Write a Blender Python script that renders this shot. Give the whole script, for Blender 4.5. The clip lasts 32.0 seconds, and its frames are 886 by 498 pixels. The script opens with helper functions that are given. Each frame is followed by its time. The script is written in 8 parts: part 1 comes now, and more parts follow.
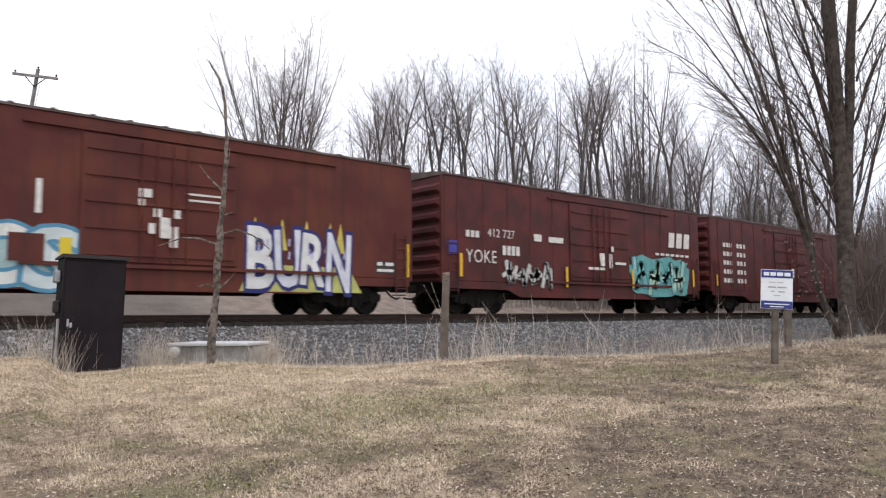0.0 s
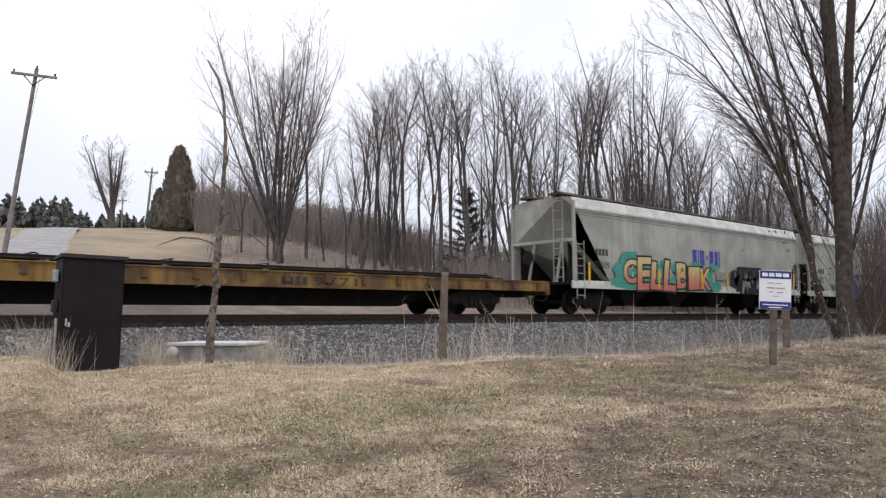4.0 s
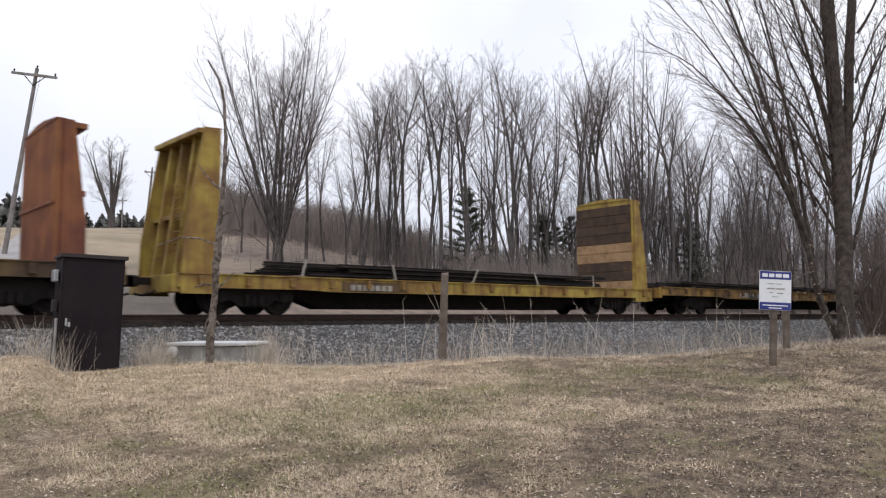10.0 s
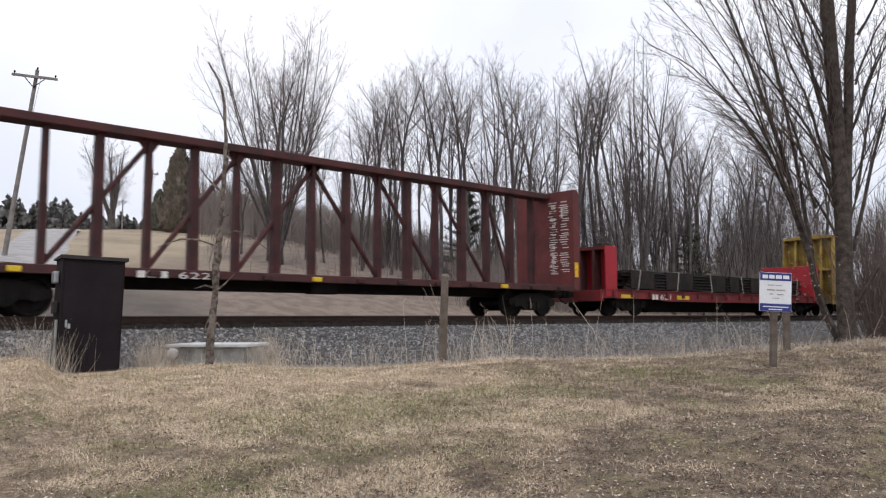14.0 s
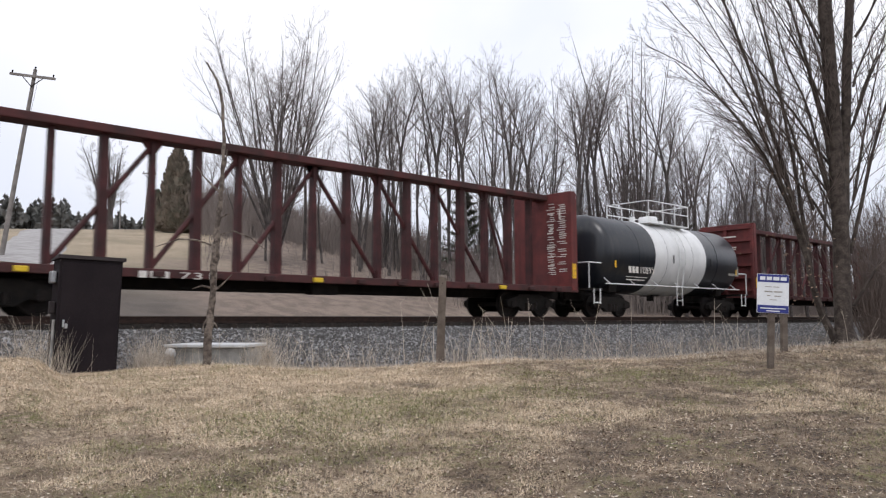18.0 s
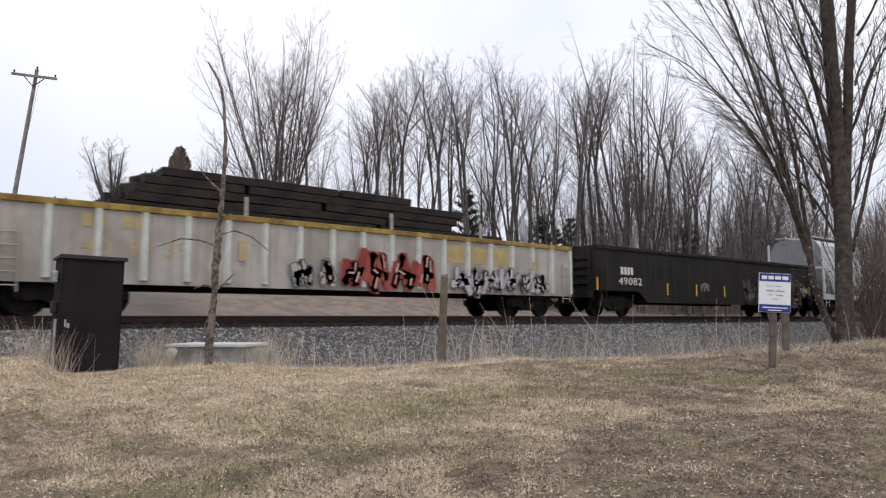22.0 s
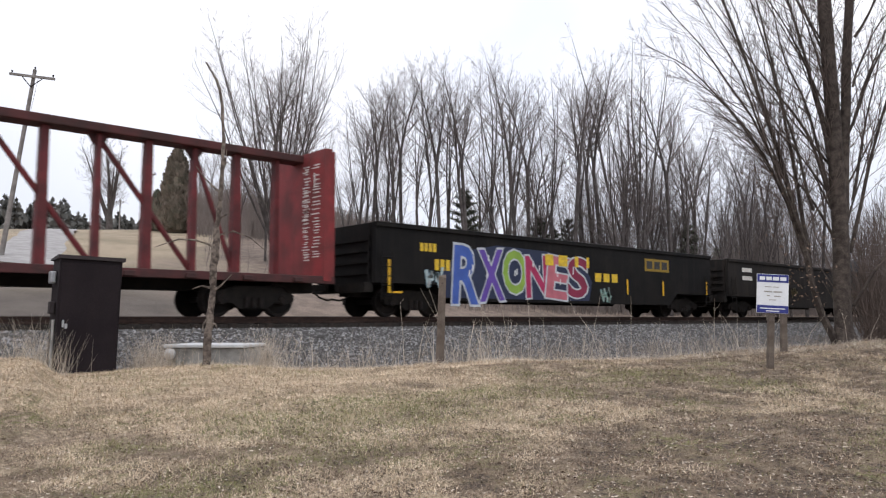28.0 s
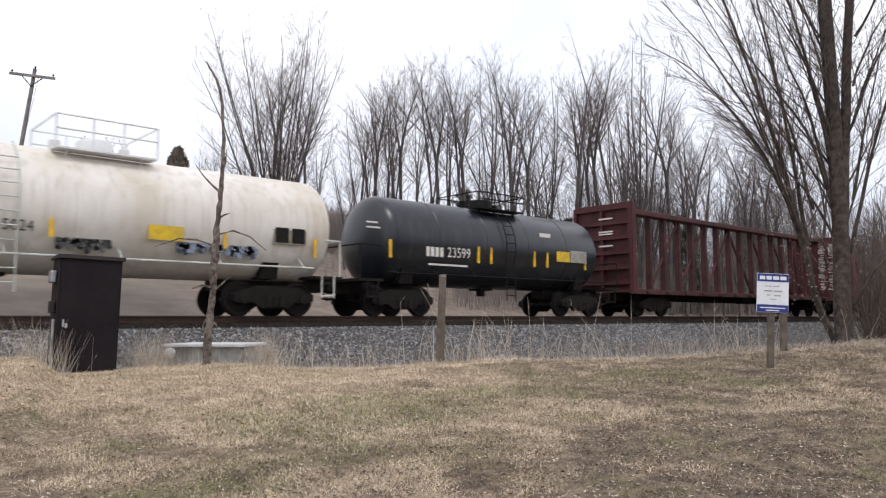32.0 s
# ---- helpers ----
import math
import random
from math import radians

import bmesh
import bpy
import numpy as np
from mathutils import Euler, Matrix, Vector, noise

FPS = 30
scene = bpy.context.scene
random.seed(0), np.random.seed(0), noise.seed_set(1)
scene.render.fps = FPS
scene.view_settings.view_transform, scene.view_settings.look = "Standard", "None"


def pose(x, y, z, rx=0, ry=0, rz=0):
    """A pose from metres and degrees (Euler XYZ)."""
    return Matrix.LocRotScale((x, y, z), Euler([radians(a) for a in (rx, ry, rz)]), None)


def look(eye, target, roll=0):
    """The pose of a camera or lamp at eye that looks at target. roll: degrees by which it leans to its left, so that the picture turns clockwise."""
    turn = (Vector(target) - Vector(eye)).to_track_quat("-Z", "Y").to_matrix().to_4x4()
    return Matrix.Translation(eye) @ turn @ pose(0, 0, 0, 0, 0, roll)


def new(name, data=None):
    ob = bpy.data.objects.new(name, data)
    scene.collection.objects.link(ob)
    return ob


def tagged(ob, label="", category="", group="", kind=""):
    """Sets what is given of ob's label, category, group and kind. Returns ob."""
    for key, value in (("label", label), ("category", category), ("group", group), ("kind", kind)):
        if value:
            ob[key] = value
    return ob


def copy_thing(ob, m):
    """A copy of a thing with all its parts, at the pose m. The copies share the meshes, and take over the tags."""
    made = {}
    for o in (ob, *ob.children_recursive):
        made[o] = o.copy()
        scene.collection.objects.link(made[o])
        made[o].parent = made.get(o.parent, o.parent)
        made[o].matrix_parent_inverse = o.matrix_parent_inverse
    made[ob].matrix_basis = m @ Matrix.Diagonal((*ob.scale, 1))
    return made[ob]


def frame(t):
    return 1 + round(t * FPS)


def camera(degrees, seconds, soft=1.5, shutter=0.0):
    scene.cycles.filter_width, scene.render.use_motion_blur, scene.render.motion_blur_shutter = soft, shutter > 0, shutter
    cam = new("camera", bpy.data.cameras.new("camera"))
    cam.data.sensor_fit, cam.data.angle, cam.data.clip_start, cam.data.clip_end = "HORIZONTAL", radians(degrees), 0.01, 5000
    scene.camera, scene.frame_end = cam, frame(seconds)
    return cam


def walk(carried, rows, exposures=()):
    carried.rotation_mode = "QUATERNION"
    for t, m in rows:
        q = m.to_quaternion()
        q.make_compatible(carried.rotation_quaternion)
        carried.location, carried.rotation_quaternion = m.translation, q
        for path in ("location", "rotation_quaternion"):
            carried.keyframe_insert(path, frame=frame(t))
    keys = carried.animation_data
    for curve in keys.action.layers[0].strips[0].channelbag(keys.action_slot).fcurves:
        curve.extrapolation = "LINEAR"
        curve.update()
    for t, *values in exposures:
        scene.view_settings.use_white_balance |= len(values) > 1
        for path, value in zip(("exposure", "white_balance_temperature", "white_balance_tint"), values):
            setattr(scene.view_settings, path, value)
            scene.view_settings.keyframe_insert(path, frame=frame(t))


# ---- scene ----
cam = camera(60.5, 32.0, soft=1.2, shutter=0.16)
EYE = Vector((0.0, -19.36, -0.106))
YAW, PITCH, ROLL = radians(41.76), radians(5.29), -0.19
AHEAD = Vector((math.sin(YAW) * math.cos(PITCH), math.cos(YAW) * math.cos(PITCH), math.sin(PITCH)))
VIEW = look(EYE, EYE + AHEAD, ROLL)
walk(cam, [
    (0, VIEW @ pose(0, 0, 0, -0.154, 0.162, -0.269)), (0.5, VIEW @ pose(0, 0, 0, -0.149, 0.164, -0.307)), (1, VIEW @ pose(0, 0, 0, -0.165, 0.158, -0.376)),
    (1.5, VIEW @ pose(0, 0, 0, -0.204, 0.137, -0.423)), (2, VIEW @ pose(0, 0, 0, -0.237, 0.118, -0.367)), (2.5, VIEW @ pose(0, 0, 0, -0.179, 0.049, -0.257)),
    (3, VIEW @ pose(0, 0, 0, -0.135, 0.042, -0.197)), (3.5, VIEW @ pose(0, 0, 0, -0.142, 0.083, -0.174)), (5.5, VIEW @ pose(0, 0, 0, -0.141, -0.006, -0.072)),
    (6, VIEW @ pose(0, 0, 0, -0.139, 0.016, -0.104)), (6.5, VIEW @ pose(0, 0, 0, -0.140, 0.066, -0.129)), (7, VIEW @ pose(0, 0, 0, -0.143, 0.109, -0.170)),
    (7.5, VIEW @ pose(0, 0, 0, -0.133, 0.130, -0.151)), (8, VIEW @ pose(0, 0, 0, -0.114, 0.106, -0.117)), (8.5, VIEW @ pose(0, 0, 0, -0.055, 0.037, -0.023)),
    (9, VIEW @ pose(0, 0, 0, -0.042, 0.030, 0.044)), (9.5, VIEW @ pose(0, 0, 0, -0.078, 0.059, -0.014)), (10, VIEW @ pose(0, 0, 0, -0.125, 0.074, -0.092)),
    (10.5, VIEW @ pose(0, 0, 0, -0.133, 0.087, -0.105)), (11, VIEW @ pose(0, 0, 0, -0.106, 0.068, -0.051)), (11.5, VIEW @ pose(0, 0, 0, -0.049, -0.015, 0.087)),
    (12, VIEW @ pose(0, 0, 0, 0.006, -0.035, 0.145)), (12.5, VIEW @ pose(0, 0, 0, -0.001, 0.009, 0.065)), (13, VIEW @ pose(0, 0, 0, -0.000, 0.060, 0.005)),
    (13.5, VIEW @ pose(0, 0, 0, 0.004, 0.087, -0.060)), (14, VIEW @ pose(0, 0, 0, -0.014, 0.084, -0.109)), (14.5, VIEW @ pose(0, 0, 0, -0.013, 0.077, -0.056)),
    (16.5, VIEW @ pose(0, 0, 0, -0.073, 0.052, -0.116)), (17, VIEW @ pose(0, 0, 0, -0.031, -0.002, -0.036)), (17.5, VIEW @ pose(0, 0, 0, 0.026, -0.073, 0.040)),
    (18, VIEW @ pose(0, 0, 0, 0.046, -0.071, 0.044)), (18.5, VIEW @ pose(0, 0, 0, 0.045, -0.016, -0.006)), (19, VIEW @ pose(0, 0, 0, 0.025, 0.001, -0.029)),
    (19.5, VIEW @ pose(0, 0, 0, 0.022, 0.002, -0.048)), (20, VIEW @ pose(0, 0, 0, 0.018, -0.020, -0.006)), (20.5, VIEW @ pose(0, 0, 0, 0.060, -0.082, 0.076)),
    (21, VIEW @ pose(0, 0, 0, 0.068, -0.079, 0.099)), (21.5, VIEW @ pose(0, 0, 0, 0.036, -0.019, 0.054)), (22, VIEW @ pose(0, 0, 0, 0.004, 0.041, 0.000)),
    (22.5, VIEW @ pose(0, 0, 0, -0.006, 0.053, -0.054)), (23, VIEW @ pose(0, 0, 0, 0.018, 0.010, 0.034)), (23.5, VIEW @ pose(0, 0, 0, 0.075, -0.074, 0.162)),
    (24, VIEW @ pose(0, 0, 0, 0.071, -0.091, 0.163)), (24.5, VIEW @ pose(0, 0, 0, 0.057, -0.018, 0.117)), (25, VIEW @ pose(0, 0, 0, 0.028, 0.026, 0.057)),
    (25.5, VIEW @ pose(0, 0, 0, 0.000, 0.000, 0.000)), (27.5, VIEW @ pose(0, 0, 0, 0.031, -0.106, 0.087)), (28, VIEW @ pose(0, 0, 0, 0.055, -0.093, 0.035)),
    (28.5, VIEW @ pose(0, 0, 0, 0.060, -0.080, -0.003)), (29, VIEW @ pose(0, 0, 0, 0.022, -0.081, -0.034)), (29.5, VIEW @ pose(0, 0, 0, -0.004, -0.091, -0.094)),
    (30, VIEW @ pose(0, 0, 0, -0.018, -0.137, -0.042)), (30.5, VIEW @ pose(0, 0, 0, 0.030, -0.174, 0.075)), (31, VIEW @ pose(0, 0, 0, 0.070, -0.139, 0.134)),
    (31.5, VIEW @ pose(0, 0, 0, 0.034, -0.092, 0.099)), (32, VIEW @ pose(0, 0, 0, 0.007, -0.085, 0.028)),
], [(0, 0.24, 6400, 12.5), (1, 0.24, 6400, 12.5), (2, 0.1, 6400, 12.5), (3.5, 0.03, 6400, 12.5), (6, -0.04, 6400, 12.5), (14, -0.04, 6400, 12.5), (18, -0.03, 6400, 12.5), (22, -0.06, 6400, 12.5), (26, 0.0, 6400, 12.5), (28, 0.05, 6400, 12.5), (32, 0.06, 6400, 12.5)])

# ---- world, sun, exposure ----
SUN_UP, SUN_TURN = radians(63), radians(217)
world = bpy.data.worlds.new("overcast_sky")
scene.world = world
world.use_nodes = True
wn, wl = world.node_tree.nodes, world.node_tree.links
wn.clear()
w_out, w_bg, w_mix = wn.new("ShaderNodeOutputWorld"), wn.new("ShaderNodeBackground"), wn.new("ShaderNodeMixRGB")
w_sky, w_co, w_noise, w_ramp = wn.new("ShaderNodeTexSky"), wn.new("ShaderNodeTexCoord"), wn.new("ShaderNodeTexNoise"), wn.new("ShaderNodeValToRGB")
w_sky.sky_type, w_sky.sun_disc, w_sky.sun_elevation, w_sky.sun_rotation = "NISHITA", False, SUN_UP, SUN_TURN
w_noise.inputs["Scale"].default_value, w_noise.inputs["Detail"].default_value = 2.2, 5
w_ramp.color_ramp.elements[0].position, w_ramp.color_ramp.elements[0].color = 0.32, (8.6, 8.9, 9.6, 1)
w_ramp.color_ramp.elements[1].position, w_ramp.color_ramp.elements[1].color = 0.55, (10.4, 10.4, 10.6, 1)
w_mix.inputs["Fac"].default_value = 0.88
w_bg.inputs["Strength"].default_value = 0.12
wl.new(w_co.outputs["Generated"], w_noise.inputs["Vector"])
wl.new(w_noise.outputs["Fac"], w_ramp.inputs["Fac"])
wl.new(w_sky.outputs["Color"], w_mix.inputs["Color1"])
w_sep, w_low, w_veil = wn.new("ShaderNodeSeparateXYZ"), wn.new("ShaderNodeMapRange"), wn.new("ShaderNodeMixRGB")
w_low.inputs["From Min"].default_value, w_low.inputs["From Max"].default_value = 0.02, 0.34
w_veil.inputs["Color1"].default_value = (6.6, 6.9, 7.7, 1)
wl.new(w_co.outputs["Generated"], w_sep.inputs["Vector"])
wl.new(w_sep.outputs["Z"], w_low.inputs["Value"])
wl.new(w_low.outputs["Result"], w_veil.inputs["Fac"])
wl.new(w_ramp.outputs["Color"], w_veil.inputs["Color2"])
wl.new(w_veil.outputs["Color"], w_mix.inputs["Color2"])
wl.new(w_mix.outputs["Color"], w_bg.inputs["Color"])
wl.new(w_bg.outputs["Background"], w_out.inputs["Surface"])
sun_data = bpy.data.lights.new("sun", "SUN")
sun_data.energy, sun_data.angle, sun_data.color = 1.0, radians(14), (1.0, 0.97, 0.94)
sun = new("sun", sun_data)
# the veiled sun stands behind the camera, to its left
SUN_DIR = Vector((-0.3, -0.4, 1.0))
sun.matrix_world = look(SUN_DIR * 60, (0, 0, 0))

# ---- materials ----
def mat(name, base, second=None, rough=0.8, metal=0.0, scale=6.0, bump=0.15, fine=60.0, spread=0.5, vary=0.0, streak=0.0, streak_color=None, contrast=0.25, spec=0.25):
    """A surface with blotches of a second colour, fine grain, relief, and optional downward streaks."""
    m = bpy.data.materials.new(name)
    m.use_nodes = True
    n, l = m.node_tree.nodes, m.node_tree.links
    bsdf = n["Principled BSDF"]
    bsdf.inputs["Roughness"].default_value, bsdf.inputs["Metallic"].default_value = rough, metal
    bsdf.inputs["Specular IOR Level"].default_value = spec
    co = n.new("ShaderNodeTexCoord")
    big, small, ramp, mix, grain = n.new("ShaderNodeTexNoise"), n.new("ShaderNodeTexNoise"), n.new("ShaderNodeValToRGB"), n.new("ShaderNodeMixRGB"), n.new("ShaderNodeMixRGB")
    big.inputs["Scale"].default_value, big.inputs["Detail"].default_value = scale, 6
    small.inputs["Scale"].default_value, small.inputs["Detail"].default_value = fine, 4
    second = second or tuple(c * 0.6 for c in base)
    ramp.color_ramp.elements[0].position, ramp.color_ramp.elements[1].position = spread - contrast / 2, spread + contrast / 2
    mix.inputs["Color1"].default_value, mix.inputs["Color2"].default_value = (*base, 1), (*second, 1)
    grain.blend_type, grain.inputs["Fac"].default_value = "OVERLAY", 0.45
    l.new(co.outputs["Object"], big.inputs["Vector"])
    l.new(co.outputs["Object"], small.inputs["Vector"])
    l.new(big.outputs["Fac"], ramp.inputs["Fac"])
    l.new(ramp.outputs["Color"], mix.inputs["Fac"])
    last = mix.outputs["Color"]
    if streak:
        sm, sn, sr, sx = n.new("ShaderNodeMapping"), n.new("ShaderNodeTexNoise"), n.new("ShaderNodeValToRGB"), n.new("ShaderNodeMixRGB")
        sm.inputs["Scale"].default_value = (3.0, 3.0, 0.22)
        sn.inputs["Scale"].default_value, sn.inputs["Detail"].default_value = 1.6, 6
        sr.color_ramp.elements[0].position, sr.color_ramp.elements[1].position = 0.48, 0.7
        sr.color_ramp.elements[1].color = (streak, streak, streak, 1)
        sx.inputs["Color2"].default_value = (*(streak_color or second), 1)
        l.new(co.outputs["Object"], sm.inputs["Vector"])
        l.new(sm.outputs["Vector"], sn.inputs["Vector"])
        l.new(sn.outputs["Fac"], sr.inputs["Fac"])
        l.new(sr.outputs["Color"], sx.inputs["Fac"])
        l.new(last, sx.inputs["Color1"])
        last = sx.outputs["Color"]
    l.new(last, grain.inputs["Color1"])
    l.new(small.outputs["Fac"], grain.inputs["Color2"])
    last = grain.outputs["Color"]
    if vary:
        info, isl, hsv, mth = n.new("ShaderNodeObjectInfo"), n.new("ShaderNodeNewGeometry"), n.new("ShaderNodeHueSaturation"), n.new("ShaderNodeMath")
        add = n.new("ShaderNodeMath")
        add.operation = "ADD"
        l.new(info.outputs["Random"], add.inputs[0])
        l.new(isl.outputs["Random Per Island"], add.inputs[1])
        mth.operation, mth.inputs[1].default_value, mth.inputs[2].default_value = "MULTIPLY_ADD", vary, 1.0 - vary
        l.new(add.outputs["Value"], mth.inputs[0])
        l.new(mth.outputs["Value"], hsv.inputs["Value"])
        l.new(last, hsv.inputs["Color"])
        last = hsv.outputs["Color"]
    l.new(last, bsdf.inputs["Base Color"])
    if bump:
        b = n.new("ShaderNodeBump")
        b.inputs["Strength"].default_value, b.inputs["Distance"].default_value = bump, 0.02
        l.new(small.outputs["Fac"], b.inputs["Height"])
        l.new(b.outputs["Normal"], bsdf.inputs["Normal"])
    return m


M = {
    "red_box": mat("red_boxcar_paint", (0.108, 0.023, 0.022), (0.062, 0.018, 0.017), 0.6, scale=1.2, streak=0.6, streak_color=(0.07, 0.025, 0.02)),
    "rust_box": mat("rusty_boxcar_paint", (0.086, 0.02, 0.018), (0.125, 0.034, 0.022), 0.65, scale=0.8, streak=0.75, streak_color=(0.06, 0.024, 0.02)),
    "roof": mat("weathered_roof", (0.07, 0.045, 0.04), (0.13, 0.1, 0.09), 0.7, scale=1.5),
    "hop_gray": mat("dirty_grey_hopper_paint", (0.4, 0.4, 0.365), (0.285, 0.285, 0.255), 0.55, scale=0.9, streak=0.5, streak_color=(0.24, 0.23, 0.19)),
    "hop_green": mat("pale_green_hopper_paint", (0.4, 0.425, 0.375), (0.29, 0.305, 0.265), 0.55, scale=0.9, streak=0.65, streak_color=(0.26, 0.25, 0.2)),
    "hop_white": mat("clean_grey_white_paint", (0.55, 0.57, 0.58), (0.47, 0.49, 0.51), 0.4, scale=0.7, streak=0.2, streak_color=(0.42, 0.43, 0.44), bump=0.05),
    # lines along the hoppers' shoulders, darker than the body
    "groove": mat("dark_groove", (0.2, 0.2, 0.19), (0.13, 0.13, 0.12), 0.7, scale=3),
    "sill_white": mat("pale_sill_paint", (0.6, 0.62, 0.58), (0.45, 0.46, 0.42), 0.6, scale=2),
    "yellow": mat("worn_yellow_paint", (0.37, 0.275, 0.06), (0.22, 0.125, 0.04), 0.65, scale=1.8, streak=0.7, streak_color=(0.14, 0.075, 0.035)),
    "flat_yellow": mat("grimy_yellow_paint", (0.31, 0.19, 0.05), (0.1, 0.06, 0.034), 0.7, scale=1.1, streak=0.8, streak_color=(0.1, 0.055, 0.03)),
    "flat_dark": mat("rust_brown_flatcar_paint", (0.15, 0.1, 0.045), (0.07, 0.045, 0.03), 0.75, scale=1.1, streak=0.8, streak_color=(0.05, 0.034, 0.025)),
    "reflect": mat("yellow_reflector", (0.85, 0.5, 0.02), (0.6, 0.36, 0.04), 0.4, scale=8, bump=0.02),
    "rust_panel": mat("rust_orange_steel", (0.225, 0.088, 0.045), (0.125, 0.048, 0.034), 0.8, scale=1.2, streak=0.6, streak_color=(0.32, 0.15, 0.05)),
    "bright_red": mat("bright_red_paint", (0.38, 0.022, 0.035), (0.28, 0.024, 0.03), 0.5, scale=1.0, bump=0.05),
    "red_flat": mat("dark_red_flatcar_paint", (0.22, 0.028, 0.032), (0.12, 0.03, 0.03), 0.6, scale=1.4, streak=0.5),
    "beam_red": mat("red_centerbeam_paint", (0.25, 0.035, 0.038), (0.14, 0.03, 0.03), 0.6, scale=1.4, streak=0.4, streak_color=(0.09, 0.03, 0.028)),
    "beam_dull": mat("dull_maroon_paint", (0.16, 0.04, 0.038), (0.1, 0.03, 0.03), 0.65, scale=1.4, streak=0.4, streak_color=(0.07, 0.028, 0.025)),
    "beam_deep": mat("deep_maroon_paint", (0.085, 0.026, 0.028), (0.055, 0.02, 0.021), 0.65, scale=1.4, streak=0.4, streak_color=(0.12, 0.035, 0.033)),
    # centerbeam posts, darker than the cars' end walls
    "post_dull": mat("dark_maroon_posts", (0.075, 0.026, 0.027), (0.04, 0.019, 0.019), 0.7, scale=2, streak=0.5, streak_color=(0.12, 0.035, 0.033)),
    "post_red": mat("dark_red_posts", (0.15, 0.032, 0.035), (0.075, 0.025, 0.026), 0.7, scale=2, streak=0.5, streak_color=(0.22, 0.04, 0.042)),
    "beam_dark": mat("dark_weathered_chord", (0.09, 0.03, 0.03), (0.05, 0.025, 0.024), 0.7, scale=2),
    "black": mat("black_car_paint", (0.0065, 0.0065, 0.007), (0.012, 0.011, 0.0105), 0.65, spec=0.12, scale=1.0, streak=0.5, streak_color=(0.02, 0.0175, 0.0155)),
    # the black's bluish tint is the sky's reflection put into the colour
    "black_tank": mat("sky_tinted_black_paint", (0.011, 0.014, 0.02), (0.018, 0.021, 0.027), 0.3, spec=0.5, scale=0.8, streak=0.4, streak_color=(0.05, 0.046, 0.042), bump=0.06),
    "brown_gon": mat("black_brown_gondola", (0.0135, 0.0122, 0.0118), (0.021, 0.018, 0.0163), 0.7, spec=0.15, scale=0.8, streak=0.6, streak_color=(0.038, 0.03, 0.025)),
    "gray_gon": mat("dirty_white_gondola", (0.44, 0.415, 0.38), (0.3, 0.275, 0.245), 0.65, scale=1.0, streak=0.6, streak_color=(0.26, 0.21, 0.17)),
    "white_tank": mat("stained_white_tank", (0.78, 0.75, 0.7), (0.64, 0.58, 0.49), 0.45, scale=0.6, streak=0.4, streak_color=(0.44, 0.37, 0.27), bump=0.06),
    "white": mat("white_paint", (0.75, 0.76, 0.76), (0.66, 0.67, 0.67), 0.45, scale=1.5, bump=0.04),
    "truck": mat("grimy_running_gear", (0.008, 0.007, 0.0065), (0.015, 0.012, 0.01), 0.85, scale=4, bump=0.3),
    "wheel": mat("wheel_steel", (0.01, 0.0085, 0.008), (0.018, 0.013, 0.011), 0.75, 0.1, scale=6),
    "deck_wood": mat("old_deck_planks", (0.09, 0.07, 0.055), (0.05, 0.04, 0.034), 0.9, scale=3, bump=0.4),
    "board_light": mat("light_bulkhead_board", (0.34, 0.22, 0.12), (0.24, 0.15, 0.08), 0.85, scale=3, vary=0.15, bump=0.3),
    "board_dark": mat("dark_bulkhead_board", (0.05, 0.035, 0.028), (0.085, 0.055, 0.038), 0.9, scale=3, vary=0.2, bump=0.3),
    "load": mat("dark_steel_bars", (0.012, 0.011, 0.011), (0.03, 0.022, 0.018), 0.75, 0.1, scale=3, vary=0.25),
    "load_bar": mat("dull_grey_steel_bars", (0.042, 0.037, 0.034), (0.02, 0.016, 0.014), 0.6, 0.2, scale=3, vary=0.4),
    "load_light": mat("pale_spacer_timber", (0.3, 0.26, 0.21), (0.2, 0.17, 0.14), 0.85, scale=5, vary=0.2),
    "strap": mat("grey_steel_strap", (0.4, 0.38, 0.34), (0.28, 0.26, 0.23), 0.5, 0.4, scale=8),
    "mark_white": mat("white_lettering", (0.72, 0.7, 0.66), (0.6, 0.57, 0.53), 0.6, scale=8, bump=0.02),
    "mark_yellow": mat("yellow_lettering", (0.72, 0.5, 0.03), (0.55, 0.37, 0.05), 0.6, scale=8, bump=0.02),
    "mark_black": mat("black_lettering", (0.03, 0.03, 0.03), (0.05, 0.05, 0.05), 0.6, scale=8, bump=0.02),
    "mark_blue": mat("blue_lettering", (0.05, 0.05, 0.3), (0.08, 0.08, 0.33), 0.6, scale=8, bump=0.02),
    "galv": mat("galvanised_metal", (0.42, 0.43, 0.44), (0.33, 0.34, 0.35), 0.4, 0.6, scale=5, bump=0.05),
}
GRAF = {}


def paint(r, g, b):
    key = (r, g, b)
    if key not in GRAF:
        GRAF[key] = mat("spray_paint", key, tuple(c * 0.82 for c in key), 0.6, scale=2.5, bump=0.03)
    return GRAF[key]

